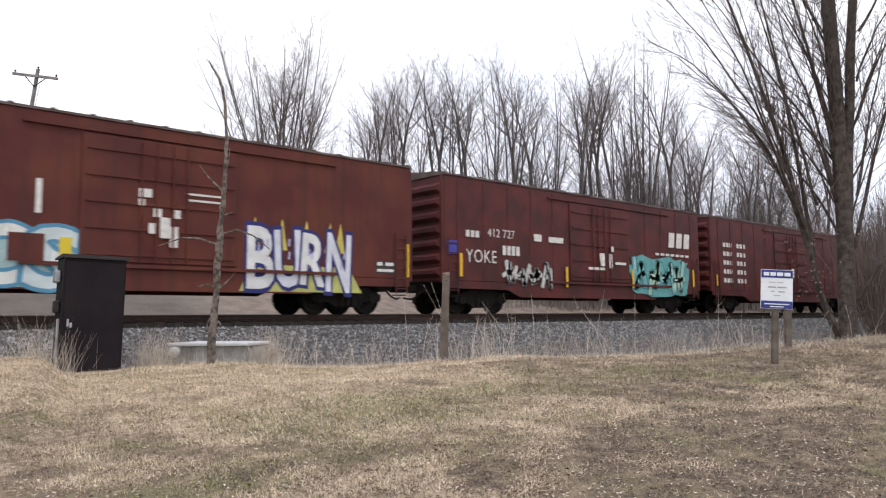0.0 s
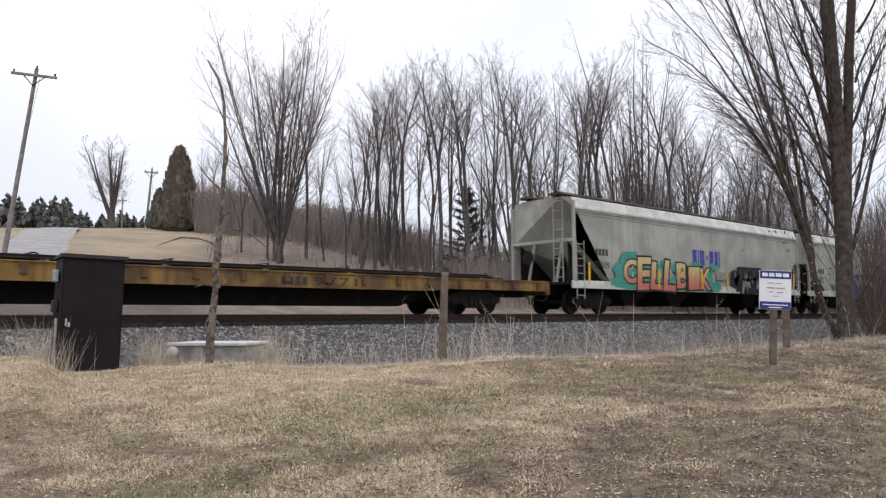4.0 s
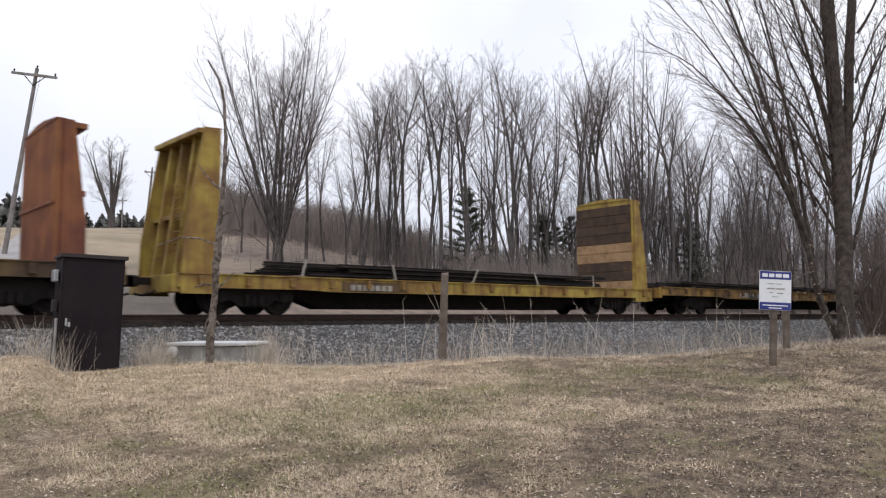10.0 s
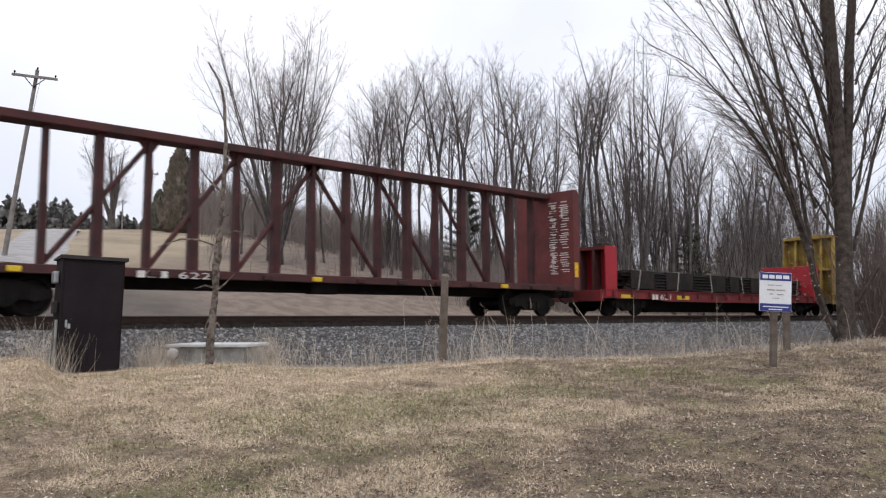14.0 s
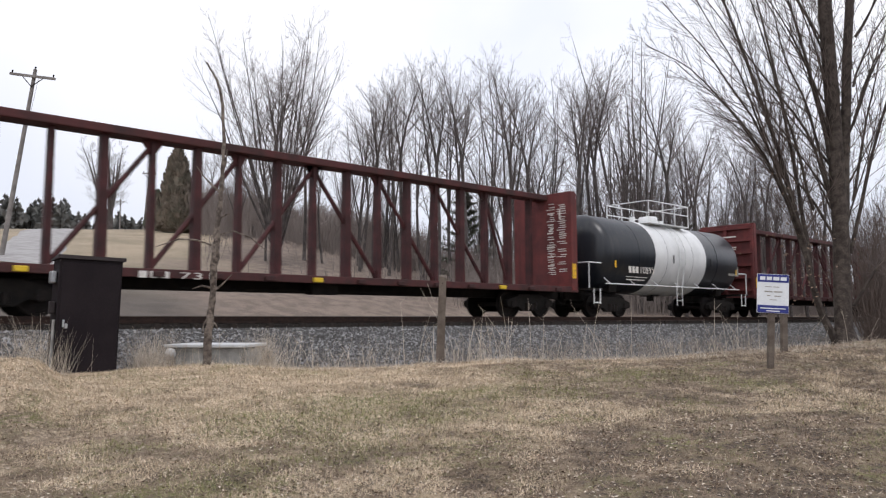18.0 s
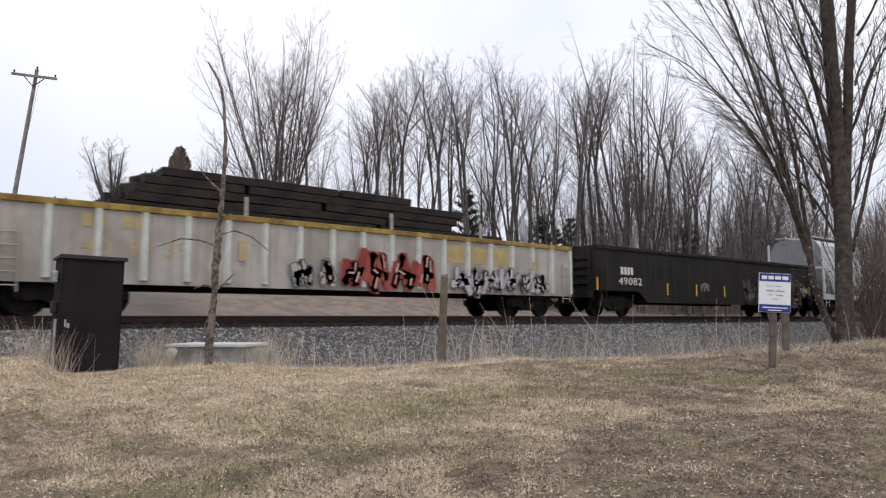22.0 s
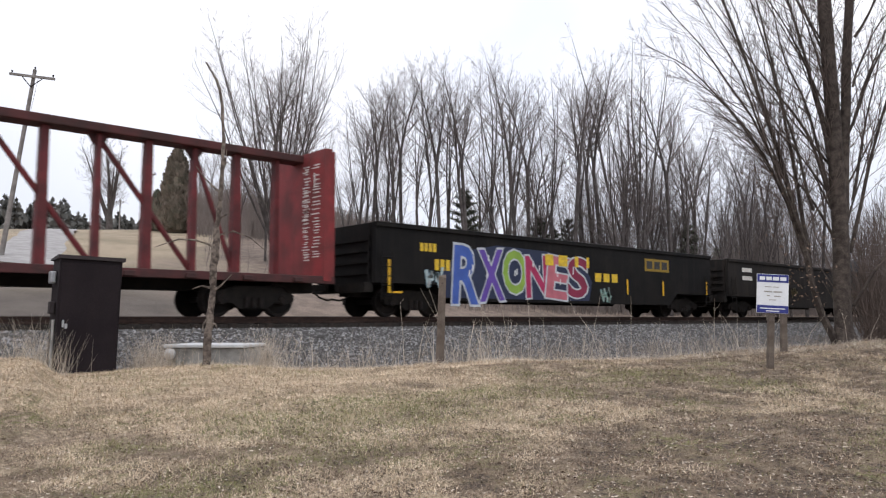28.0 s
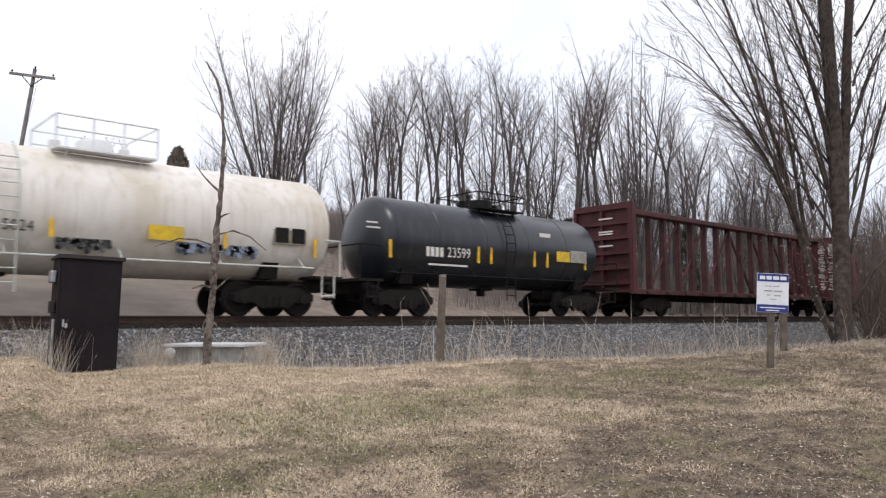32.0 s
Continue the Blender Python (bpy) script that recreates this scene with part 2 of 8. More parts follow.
# ---- mesh helpers ----
class Shape:
    """Collects corners and faces for one mesh."""

    def __init__(self):
        self.v, self.f = [], []

    def add(self, verts, faces):
        k = len(self.v)
        self.v += [tuple(p) for p in verts]
        self.f += [tuple(i + k for i in face) for face in faces]
        return self

    def box(self, x0, x1, y0, y1, z0, z1):
        return self.add([(x0, y0, z0), (x1, y0, z0), (x1, y1, z0), (x0, y1, z0), (x0, y0, z1), (x1, y0, z1), (x1, y1, z1), (x0, y1, z1)],
                        [(0, 3, 2, 1), (4, 5, 6, 7), (0, 1, 5, 4), (1, 2, 6, 5), (2, 3, 7, 6), (3, 0, 4, 7)])

    def soft(self, x0, x1, y0, y1, z0, z1, c=0.02):
        """A box whose edges are cut back by c."""
        bm = bmesh.new()
        bmesh.ops.create_cube(bm, size=1)
        for p in bm.verts:
            p.co = Vector((x0 + (p.co.x + 0.5) * (x1 - x0), y0 + (p.co.y + 0.5) * (y1 - y0), z0 + (p.co.z + 0.5) * (z1 - z0)))
        bmesh.ops.bevel(bm, geom=bm.edges[:], offset=c, segments=2, affect="EDGES", profile=0.5)
        bm.verts.index_update()
        self.add([p.co[:] for p in bm.verts], [[p.index for p in face.verts] for face in bm.faces])
        bm.free()
        return self

    def prism(self, outline, a, b, axis="y"):
        """An outline, counter-clockwise, drawn out from a to b along an axis: (x, z) along y, (y, z) along x, (x, y) along z."""
        n = len(outline)
        at = {"y": lambda p, d: (p[0], d, p[1]), "x": lambda p, d: (d, p[0], p[1]), "z": lambda p, d: (p[0], p[1], d)}[axis]
        verts = [at(p, a) for p in outline] + [at(p, b) for p in outline]
        faces = [tuple(range(n)), tuple(range(2 * n - 1, n - 1, -1))] + [(i, i + n, (i + 1) % n + n, (i + 1) % n) for i in range(n)]
        return self.add(verts, faces)

    def tube(self, p, q, r0, r1=None, sides=8, caps=True):
        p, q, r1 = Vector(p), Vector(q), r0 if r1 is None else r1
        way = (q - p).normalized()
        side = way.orthogonal().normalized()
        up = way.cross(side)
        ring = [side * math.cos(6.28318 * i / sides) + up * math.sin(6.28318 * i / sides) for i in range(sides)]
        faces = [(i, (i + 1) % sides, (i + 1) % sides + sides, i + sides) for i in range(sides)]
        if caps:
            faces += [tuple(range(sides - 1, -1, -1)), tuple(range(sides, 2 * sides))]
        return self.add([p + d * r0 for d in ring] + [q + d * r1 for d in ring], faces)

    def lathe(self, profile, origin, axis="x", sides=32):
        """Rings of (place along the axis, radius) joined into a closed round body."""
        o, n = Vector(origin), len(profile)
        verts = []
        for d, r in profile:
            for i in range(sides):
                a, b = r * math.cos(6.283185 * i / sides), r * math.sin(6.283185 * i / sides)
                verts.append(o + Vector({"x": (d, a, b), "y": (b, d, a), "z": (a, b, d)}[axis]))
        faces = [(k * sides + i, k * sides + (i + 1) % sides, (k + 1) * sides + (i + 1) % sides, (k + 1) * sides + i) for k in range(n - 1) for i in range(sides)]
        faces += [tuple(range(sides - 1, -1, -1)), tuple(range((n - 1) * sides, n * sides))]
        return self.add(verts, faces)

    def path(self, points, radii, sides=8, caps=True):
        """A bent, tapering limb in one piece."""
        pts, rings = [Vector(p) for p in points], []
        side = Vector((1, 0, 0))
        for k, p in enumerate(pts):
            way = (pts[min(k + 1, len(pts) - 1)] - pts[max(k - 1, 0)]).normalized()
            u = (side - way * side.dot(way)).normalized() if abs(way.dot(side)) < 0.95 else way.orthogonal().normalized()
            v = way.cross(u)
            rings += [p + (u * math.cos(6.28318 * i / sides) + v * math.sin(6.28318 * i / sides)) * radii[k] for i in range(sides)]
        faces = [(k * sides + i, k * sides + (i + 1) % sides, (k + 1) * sides + (i + 1) % sides, (k + 1) * sides + i) for k in range(len(pts) - 1) for i in range(sides)]
        if caps:
            faces += [tuple(range(sides - 1, -1, -1)), tuple(range((len(pts) - 1) * sides, len(pts) * sides))]
        return self.add(rings, faces)

    def mesh(self, name, material, smooth=False):
        me = bpy.data.meshes.new(name)
        me.from_pydata(self.v, [], self.f)
        me.materials.append(material)
        if smooth:
            me.shade_smooth()
            me.set_sharp_from_angle(angle=radians(40))
        me.update()
        return me


MADE = {}


def part(name, shape, material, parent, label="", at=None, smooth=False, key=None):
    """One mesh object under a thing or a part. Alike pieces share the mesh by their key."""
    if key is None or key not in MADE:
        me = shape.mesh(name, material, smooth)
        if key is not None:
            MADE[key] = me
    else:
        me = MADE[key]
    ob = new(name, me)
    ob.parent = parent
    if at is not None:
        ob.matrix_basis = at if isinstance(at, Matrix) else Matrix.Translation(at)
    if label:
        tagged(ob, label)
    return ob


def thing(name, label, category, at=None, group="", kind=""):
    ob = new(name)
    ob.empty_display_size = 0.3
    if at is not None:
        ob.matrix_basis = at if isinstance(at, Matrix) else Matrix.Translation(at)
    return tagged(ob, label, category, group, kind)


def lettering(text, x0, z0, x1, z1, y, material, parent, name="lettering"):
    """Painted characters that fill a box on a side that faces the lawn."""
    cu = bpy.data.curves.new("letters", "FONT")
    cu.body, cu.size, cu.extrude, cu.space_character = text, 1.0, 0.002, 1.1
    tmp = bpy.data.objects.new("letters", cu)
    scene.collection.objects.link(tmp)
    bpy.context.view_layer.update()
    me = bpy.data.meshes.new_from_object(tmp)
    bpy.data.objects.remove(tmp)
    me.materials.clear()
    me.materials.append(material)
    px, pz = [v.co.x for v in me.vertices], [v.co.y for v in me.vertices]
    for v in me.vertices:
        v.co = Vector((x0 + (v.co.x - min(px)) / (max(px) - min(px)) * (x1 - x0), y + v.co.z, z0 + (v.co.y - min(pz)) / (max(pz) - min(pz)) * (z1 - z0)))
    ob = new(name, me)
    ob.parent = parent
    return ob


def bars(rows, y, material, parent, name="stencil_bar"):
    """Writing that is not lettered out, as plain bars: (x0, x1, z0, z1) on one side."""
    for x0, x1, z0, z1 in rows:
        part(name, Shape().box(x0, x1, y - 0.005, y, z0, z1), material, parent)


def blocks(n, x0, z0, x1, z1, y, material, parent, name="stencil_bar"):
    """n plain bars side by side that fill a box."""
    w = (x1 - x0) / n
    bars([(x0 + w * i, x0 + w * (i + 0.72), z0, z1) for i in range(n)], y, material, parent, name)


def mural(parent, x0, x1, z0, z1, y, colors, seed, letters=4, cloud=None, style=0):
    """Spray-painted shapes: a cloud behind, then fat interlocking strokes with a dark outline, a fill and shine."""
    rnd = random.Random(seed)
    w, h = (x1 - x0) / letters, z1 - z0
    back, edge, fill, shine = Shape(), Shape(), [Shape() for _ in colors["fill"]], Shape()

    def stroke(s, a, b, c, d, t, yy):
        p, q = Vector((a, b)), Vector((c, d))
        u = (q - p).normalized() if (q - p).length else Vector((1, 0))
        v = Vector((-u.y, u.x)) * t
        e = u * t * 0.7
        pts = [p - v - e * 0.6, p - e, p + v - e * 0.6, q + v + e * 0.6, q + e, q - v + e * 0.6]
        s.add([(k.x, yy, k.y) for k in pts], [(0, 5, 4, 3, 2, 1)])

    for k in range(letters):
        # a jagged ribbon that runs up and down and into its neighbour
        n = rnd.randrange(4, 6)
        xs_ = [rnd.uniform(-0.05, 0.3) + 0.75 * i / (n - 1) + rnd.uniform(-0.12, 0.12) for i in range(n)]
        zs_ = [(0.1 if (i + k) % 2 else 0.9) + rnd.uniform(-0.05, 0.3) * (1 if (i + k) % 2 else -1) for i in range(n)]
        pairs = [(xs_[i], zs_[i], xs_[i + 1], zs_[i + 1]) for i in range(n - 1)] + [(rnd.uniform(0, 0.4), rnd.uniform(0.4, 0.6), rnd.uniform(0.6, 1.1), rnd.uniform(0.35, 0.7))]
        for a, b, c, d in pairs:
            ax, az, cx, cz = x0 + w * (k + a), z0 + h * b, x0 + w * (k + c), z0 + h * d
            t = min(w, h) * rnd.uniform(0.11, 0.16)
            stroke(edge, ax, az, cx, cz, t * 1.35, y - 0.006 - 0.0004 * k)
            stroke(fill[k % len(fill)], ax, az, cx, cz, t, y - 0.010 - 0.0004 * k)
            if rnd.random() < 0.6:
                stroke(shine, ax + t * 0.2, az + t * 0.3, ax + (cx - ax) * 0.35, az + (cz - az) * 0.35, t * 0.22, y - 0.014)
    if cloud:
        n = 30
        for layer in range(2):
            pts = []
            for i in range(n):
                a = 6.283 * i / n
                r = 1.0 + rnd.uniform(-0.1, 0.16)
                sx, sz = math.cos(a), math.sin(a)
                pts.append(((x0 + x1) / 2 + (x1 - x0) * 0.54 * r * math.copysign(abs(sx) ** 0.5, sx), (z0 + z1) / 2 + h * 0.5 * r * math.copysign(abs(sz) ** 0.5, sz)))
            back.add([(p[0], y - 0.003, p[1]) for p in pts], [tuple(range(n - 1, -1, -1))])
            break
        part("mural_cloud", back, paint(*cloud), parent)
    tagged(part("mural_outline", edge, paint(*colors["edge"]), parent), kind="stuff")
    for s, c in zip(fill, colors["fill"]):
        if s.v:
            tagged(part("mural_fill", s, paint(*c), parent), kind="stuff")
    if shine.v:
        tagged(part("mural_shine", shine, paint(*colors["shine"]), parent), kind="stuff")


def letter_shape(ch, bold):
    """One fat letter in a unit box: corners and faces."""
    cu = bpy.data.curves.new("letter", "FONT")
    cu.body, cu.size, cu.offset, cu.resolution_u = ch, 1.0, bold, 3
    tmp = bpy.data.objects.new("letter", cu)
    scene.collection.objects.link(tmp)
    bpy.context.view_layer.update()
    me = bpy.data.meshes.new_from_object(tmp)
    bpy.data.objects.remove(tmp)
    pts, faces = [(v.co.x, v.co.y) for v in me.vertices], [tuple(p.vertices) for p in me.polygons]
    bpy.data.meshes.remove(me)
    return pts, faces


def piece(parent, text, x0, x1, z0, z1, y, fills, edge, seed, slant=0.0, jitter=0.08, lap=1.18, edge_fat=0.095, fat=0.035, glint=None):
    """Spray-painted letters side by side, each with its outline behind it and a glint on it."""
    rnd = random.Random(seed)
    w = (x1 - x0) / len(text)
    for k, ch in enumerate(text):
        turn, dz, hh = rnd.uniform(-1, 1) * jitter, rnd.uniform(-1, 1) * jitter * 0.5, 1 + rnd.uniform(-1, 1) * jitter
        body, _ = letter_shape(ch, fat)
        bx0, bx1, bz0, bz1 = min(p[0] for p in body), max(p[0] for p in body), min(p[1] for p in body), max(p[1] for p in body)

        def laid(pts, lift):
            out = []
            for px, pz in pts:
                u, v = (px - (bx0 + bx1) / 2) / (bx1 - bx0) * lap, (pz - (bz0 + bz1) / 2) / (bz1 - bz0) * hh
                u, v = u + turn * v, v - turn * u * 0.4 + dz
                out.append((x0 + w * (k + 0.5 + u) + slant * v * (z1 - z0), lift, (z0 + z1) / 2 + v * (z1 - z0)))
            return out

        if edge:
            pts, faces = letter_shape(ch, edge_fat)
            part("letter_outline", Shape().add(laid(pts, y - 0.003 - 0.0006 * k), faces), edge, parent)
        pts, faces = letter_shape(ch, fat)
        part("painted_letter", Shape().add(laid(pts, y - 0.0035 - 0.0006 * k), faces), fills[k % len(fills)], parent)
        if glint:
            g = Shape()
            for q in range(2):
                gx, gz = x0 + w * (k + rnd.uniform(0.25, 0.75)), z0 + (z1 - z0) * rnd.uniform(0.45, 0.9)
                g.add([(gx, y - 0.012, gz), (gx + 0.05, y - 0.012, gz - 0.02), (gx + 0.03, y - 0.012, gz - 0.22), (gx - 0.03, y - 0.012, gz - 0.2)], [(0, 1, 2, 3)])
            tagged(part("letter_glint", g, glint, parent), kind="stuff")


def fade_paint(low, high, z0, z1):
    """Spray paint that passes from one colour to another up the car's side."""
    m = mat("faded_spray_paint", low, tuple(c * 0.85 for c in low), 0.6, scale=2.5, bump=0.03)
    n, l = m.node_tree.nodes, m.node_tree.links
    bsdf = n["Principled BSDF"]
    old = bsdf.inputs["Base Color"].links[0].from_socket
    co, sep, rng, mix = n.new("ShaderNodeTexCoord"), n.new("ShaderNodeSeparateXYZ"), n.new("ShaderNodeMapRange"), n.new("ShaderNodeMixRGB")
    rng.inputs["From Min"].default_value, rng.inputs["From Max"].default_value = z0, z1
    mix.inputs["Color2"].default_value = (*high, 1)
    l.new(co.outputs["Object"], sep.inputs["Vector"])
    l.new(sep.outputs["Z"], rng.inputs["Value"])
    l.new(rng.outputs["Result"], mix.inputs["Fac"])
    l.new(old, mix.inputs["Color1"])
    l.new(mix.outputs["Color"], bsdf.inputs["Base Color"])
    return m


def smooth_step(a, b, t):
    t = min(1.0, max(0.0, (t - a) / (b - a)))
    return t * t * (3 - 2 * t)

# ---- land ----
REACH = 1.12
FWD, SIDE = Vector((math.sin(YAW), math.cos(YAW))), Vector((math.cos(YAW), -math.sin(YAW)))


def land(x, y):
    """Height of the ground."""
    rel = Vector((x - EYE.x, y - EYE.y))
    d, s = rel @ FWD / REACH, rel @ SIDE
    # lawn, rising towards the tracks
    z = -1.55 + 0.58 * smooth_step(0, 12, d) + 0.35 * smooth_step(3, 9, s) * smooth_step(8, 14, d)
    z += 0.06 * smooth_step(-4, -9, s) * smooth_step(6, 12, d) + 0.27 * smooth_step(0.555, 0.6, -s / max(d, 1.0)) * smooth_step(5.5, 9.5, d)
    z += 0.05 * smooth_step(-5.6, -5.0, s) * smooth_step(-2.2, -3.6, s) * smooth_step(9, 12.3, d) + 0.15 * smooth_step(-1.5, 1.5, s) * smooth_step(8, 12.5, d)
    z += 0.04 * noise.noise((x * 0.35, y * 0.35, 0)) + 0.03 * noise.noise((x * 1.1, y * 1.1, 4)) + 0.022 * noise.noise((x * 2.4, y * 2.4, 9))
    # it drops behind its edge into the ditch
    edge = smooth_step(12.3, 15.0, d + 0.25 * noise.noise((x * 0.5, 3, 1)) - 0.5 * smooth_step(2, 9, s))
    near = max(edge, smooth_step(-6.0, -4.6, y))
    z = z * (1 - near) + -1.75 * near
    if y > 3:
        up = smooth_step(3.5, 12, y)
        t = min(1.0, max(0.0, (y - 10) / 58))
        hill = 0.35 + (7.4 + 0.076 * min(60, max(-10, x))) * (1 - (1 - t) ** 1.5) * (1 - 0.72 * smooth_step(4, 38, x - 0.48 * (y + 19.4)))
        hill += 0.25 * noise.noise((x * 0.06, y * 0.06, 7)) * smooth_step(8, 20, y)
        z = -1.3 * (1 - up) + hill * up
    return z


def sheet(xs, ys, height):
    s = Shape()
    s.v = [(x, y, height(x, y)) for y in ys for x in xs]
    n = len(xs)
    s.f = [(j * n + i, j * n + i + 1, (j + 1) * n + i + 1, (j + 1) * n + i) for j in range(len(ys) - 1) for i in range(n - 1)]
    return s


def ground_material():
    """Dead lawn with green patches, bare soil and leaf litter near; field grass farther off."""
    m = bpy.data.materials.new("dry_grass_ground")
    m.use_nodes = True
    n, l = m.node_tree.nodes, m.node_tree.links
    bsdf = n["Principled BSDF"]
    bsdf.inputs["Roughness"].default_value = 0.95
    co = n.new("ShaderNodeNewGeometry")

    def noise_tex(scale, detail, lo, hi):
        t, r = n.new("ShaderNodeTexNoise"), n.new("ShaderNodeValToRGB")
        t.inputs["Scale"].default_value, t.inputs["Detail"].default_value = scale, detail
        r.color_ramp.elements[0].position, r.color_ramp.elements[1].position = lo, hi
        l.new(co.outputs["Position"], t.inputs["Vector"])
        l.new(t.outputs["Fac"], r.inputs["Fac"])
        return r.outputs["Color"], t.outputs["Fac"]

    def blend(fac, a, b):
        x = n.new("ShaderNodeMixRGB")
        l.new(fac, x.inputs["Fac"])
        for key, v in (("Color1", a), ("Color2", b)):
            if isinstance(v, tuple):
                x.inputs[key].default_value = (*v, 1)
            else:
                l.new(v, x.inputs[key])
        return x.outputs["Color"]

    def across(way, at, lo, hi, to_lo, to_hi):
        """A slow change across the land: way is a direction, at a place where lo to hi is counted from."""
        dot, rng = n.new("ShaderNodeVectorMath"), n.new("ShaderNodeMapRange")
        dot.operation, dot.inputs[1].default_value = "DOT_PRODUCT", (way.x, way.y, 0)
        l.new(co.outputs["Position"], dot.inputs[0])
        base = way.x * at.x + way.y * at.y
        rng.inputs["From Min"].default_value, rng.inputs["From Max"].default_value = base + lo, base + hi
        rng.inputs["To Min"].default_value, rng.inputs["To Max"].default_value = to_lo, to_hi
        l.new(dot.outputs["Value"], rng.inputs["Value"])
        return rng.outputs["Result"]

    def plus(a, b, lo, hi):
        add, r = n.new("ShaderNodeMath"), n.new("ShaderNodeValToRGB")
        l.new(a, add.inputs[0])
        l.new(b, add.inputs[1])
        r.color_ramp.elements[0].position, r.color_ramp.elements[1].position = lo, hi
        l.new(add.outputs["Value"], r.inputs["Fac"])
        return r.outputs["Color"]

    straw = blend(noise_tex(20, 9, 0.4, 0.6)[0], (0.68, 0.545, 0.395), (0.36, 0.278, 0.19))
    straw = blend(noise_tex(7.5, 10, 0.42, 0.68)[0], straw, blend(noise_tex(34, 8, 0.4, 0.6)[0], (0.17, 0.128, 0.084), (0.34, 0.265, 0.175)))
    soil = blend(noise_tex(26, 9, 0.42, 0.58)[0], (0.08, 0.06, 0.045), (0.175, 0.132, 0.096))
    soil = blend(noise_tex(4.5, 9, 0.5, 0.62)[0], soil, (0.29, 0.228, 0.155))
    green = blend(noise_tex(50, 6, 0.4, 0.6)[0], (0.13, 0.14, 0.05), (0.3, 0.275, 0.13))
    # bare soil and litter gain the upper hand towards the house and the maple
    worn = plus(across(SIDE - 0.9 * FWD, EYE, -15, -3, -0.2, 0.28), noise_tex(2.4, 10, 0.5, 0.62)[1], 0.36, 0.72)
    a = blend(worn, straw, soil)
    b = blend(noise_tex(0.8, 9, 0.5, 0.64)[0], a, blend(noise_tex(9, 8, 0.44, 0.56)[0], a, green))
    # beyond the track: a dull field, and leaf litter under the wood
    field = blend(noise_tex(0.35, 7, 0.38, 0.62)[0], (0.42, 0.335, 0.24), (0.29, 0.245, 0.17))
    litter = blend(noise_tex(1.5, 7, 0.4, 0.6)[0], (0.27, 0.21, 0.17), (0.19, 0.148, 0.12))
    # trodden dirt beside the lane
    field = blend(across(Vector((0, 1)), Vector((0, 0)), 12.0, 26.0, 0.0, 1.0), blend(noise_tex(0.6, 7, 0.4, 0.6)[0], (0.145, 0.123, 0.105), (0.105, 0.088, 0.074)), field)
    wood = plus(across(SIDE * 0.966 + FWD * 0.259, EYE, -8, 8, 0.0, 1.0), noise_tex(0.12, 5, 0.5, 0.6)[1], 0.75, 1.15)
    b = blend(across(Vector((0, 1)), Vector((0, 0)), 2.0, 4.0, 0.0, 1.0), b, blend(wood, field, litter))
    fine = noise_tex(120, 4, 0.3, 0.7)
    dark = n.new("ShaderNodeMixRGB")
    dark.blend_type, dark.inputs["Fac"].default_value = "OVERLAY", 0.85
    l.new(b, dark.inputs["Color1"])
    l.new(fine[1], dark.inputs["Color2"])
    l.new(dark.outputs["Color"], bsdf.inputs["Base Color"])
    bump = n.new("ShaderNodeBump")
    bump.inputs["Strength"].default_value, bump.inputs["Distance"].default_value = 0.9, 0.07
    l.new(noise_tex(45, 6, 0.2, 0.8)[1], bump.inputs["Height"])
    l.new(bump.outputs["Normal"], bsdf.inputs["Normal"])
    return m


M["ground"] = ground_material()
M["ballast"] = mat("crushed_stone_bed", (0.105, 0.102, 0.1), (0.045, 0.042, 0.04), 0.9, scale=14, fine=40, bump=1.0)
M["stone"] = mat("ballast_stone", (0.3, 0.298, 0.3), (0.1, 0.099, 0.1), 0.9, scale=6, vary=0.5, bump=0.3)
M["tie"] = mat("creosoted_tie", (0.022, 0.018, 0.016), (0.04, 0.031, 0.026), 0.9, scale=8, vary=0.2, bump=0.4)
M["rail"] = mat("rusty_rail", (0.035, 0.022, 0.018), (0.055, 0.032, 0.024), 0.65, 0.2, scale=10)


def spaced(a, b, fine_a, fine_b, step, coarse):
    """Grid lines, close together between fine_a and fine_b and wider apart outside."""
    out, x = [fine_a], fine_a
    while x < fine_b:
        x += step
        out.append(x)
    gap = step
    while x < b:
        gap = min(gap * 1.35, coarse)
        x += gap
        out.append(x)
    x, gap, low = fine_a, step, []
    while x > a:
        gap = min(gap * 1.35, coarse)
        x -= gap
        low.append(x)
    return low[::-1] + out


xs, ys = spaced(-2500, 2500, -9, 32, 0.22, 120), spaced(-1500, 2500, -19, -3, 0.22, 90)
ground = new("ground", sheet(xs, ys, land).mesh("ground", M["ground"], True))
tagged(ground, "dry straw-coloured spring lawn and fields with green and bare patches", "ground", kind="structure")

# ballast bed: a long prism with a flat top
bed = Shape()
profile = [(-4.7, -1.85), (-1.5, -0.3), (1.9, -0.28), (4.6, -1.6)]
bed.prism(profile, -620, 640, "x")
tagged(new("ballast_bed", bed.mesh("ballast_bed", M["ballast"])), "grey crushed-stone ballast bed under the railway track", "ballast", kind="structure")

# stone coloured near black for the shade under the train and between ties
M["crib"] = mat("shaded_crib_stone", (0.022, 0.019, 0.017), (0.04, 0.034, 0.03), 0.9, scale=14, fine=40, bump=0.8)
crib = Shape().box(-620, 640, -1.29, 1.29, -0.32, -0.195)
tagged(new("crib_ballast", crib.mesh("crib_ballast", M["crib"])), "ballast packed between the ties, shade under the train put into its colour", "ballast", kind="structure")

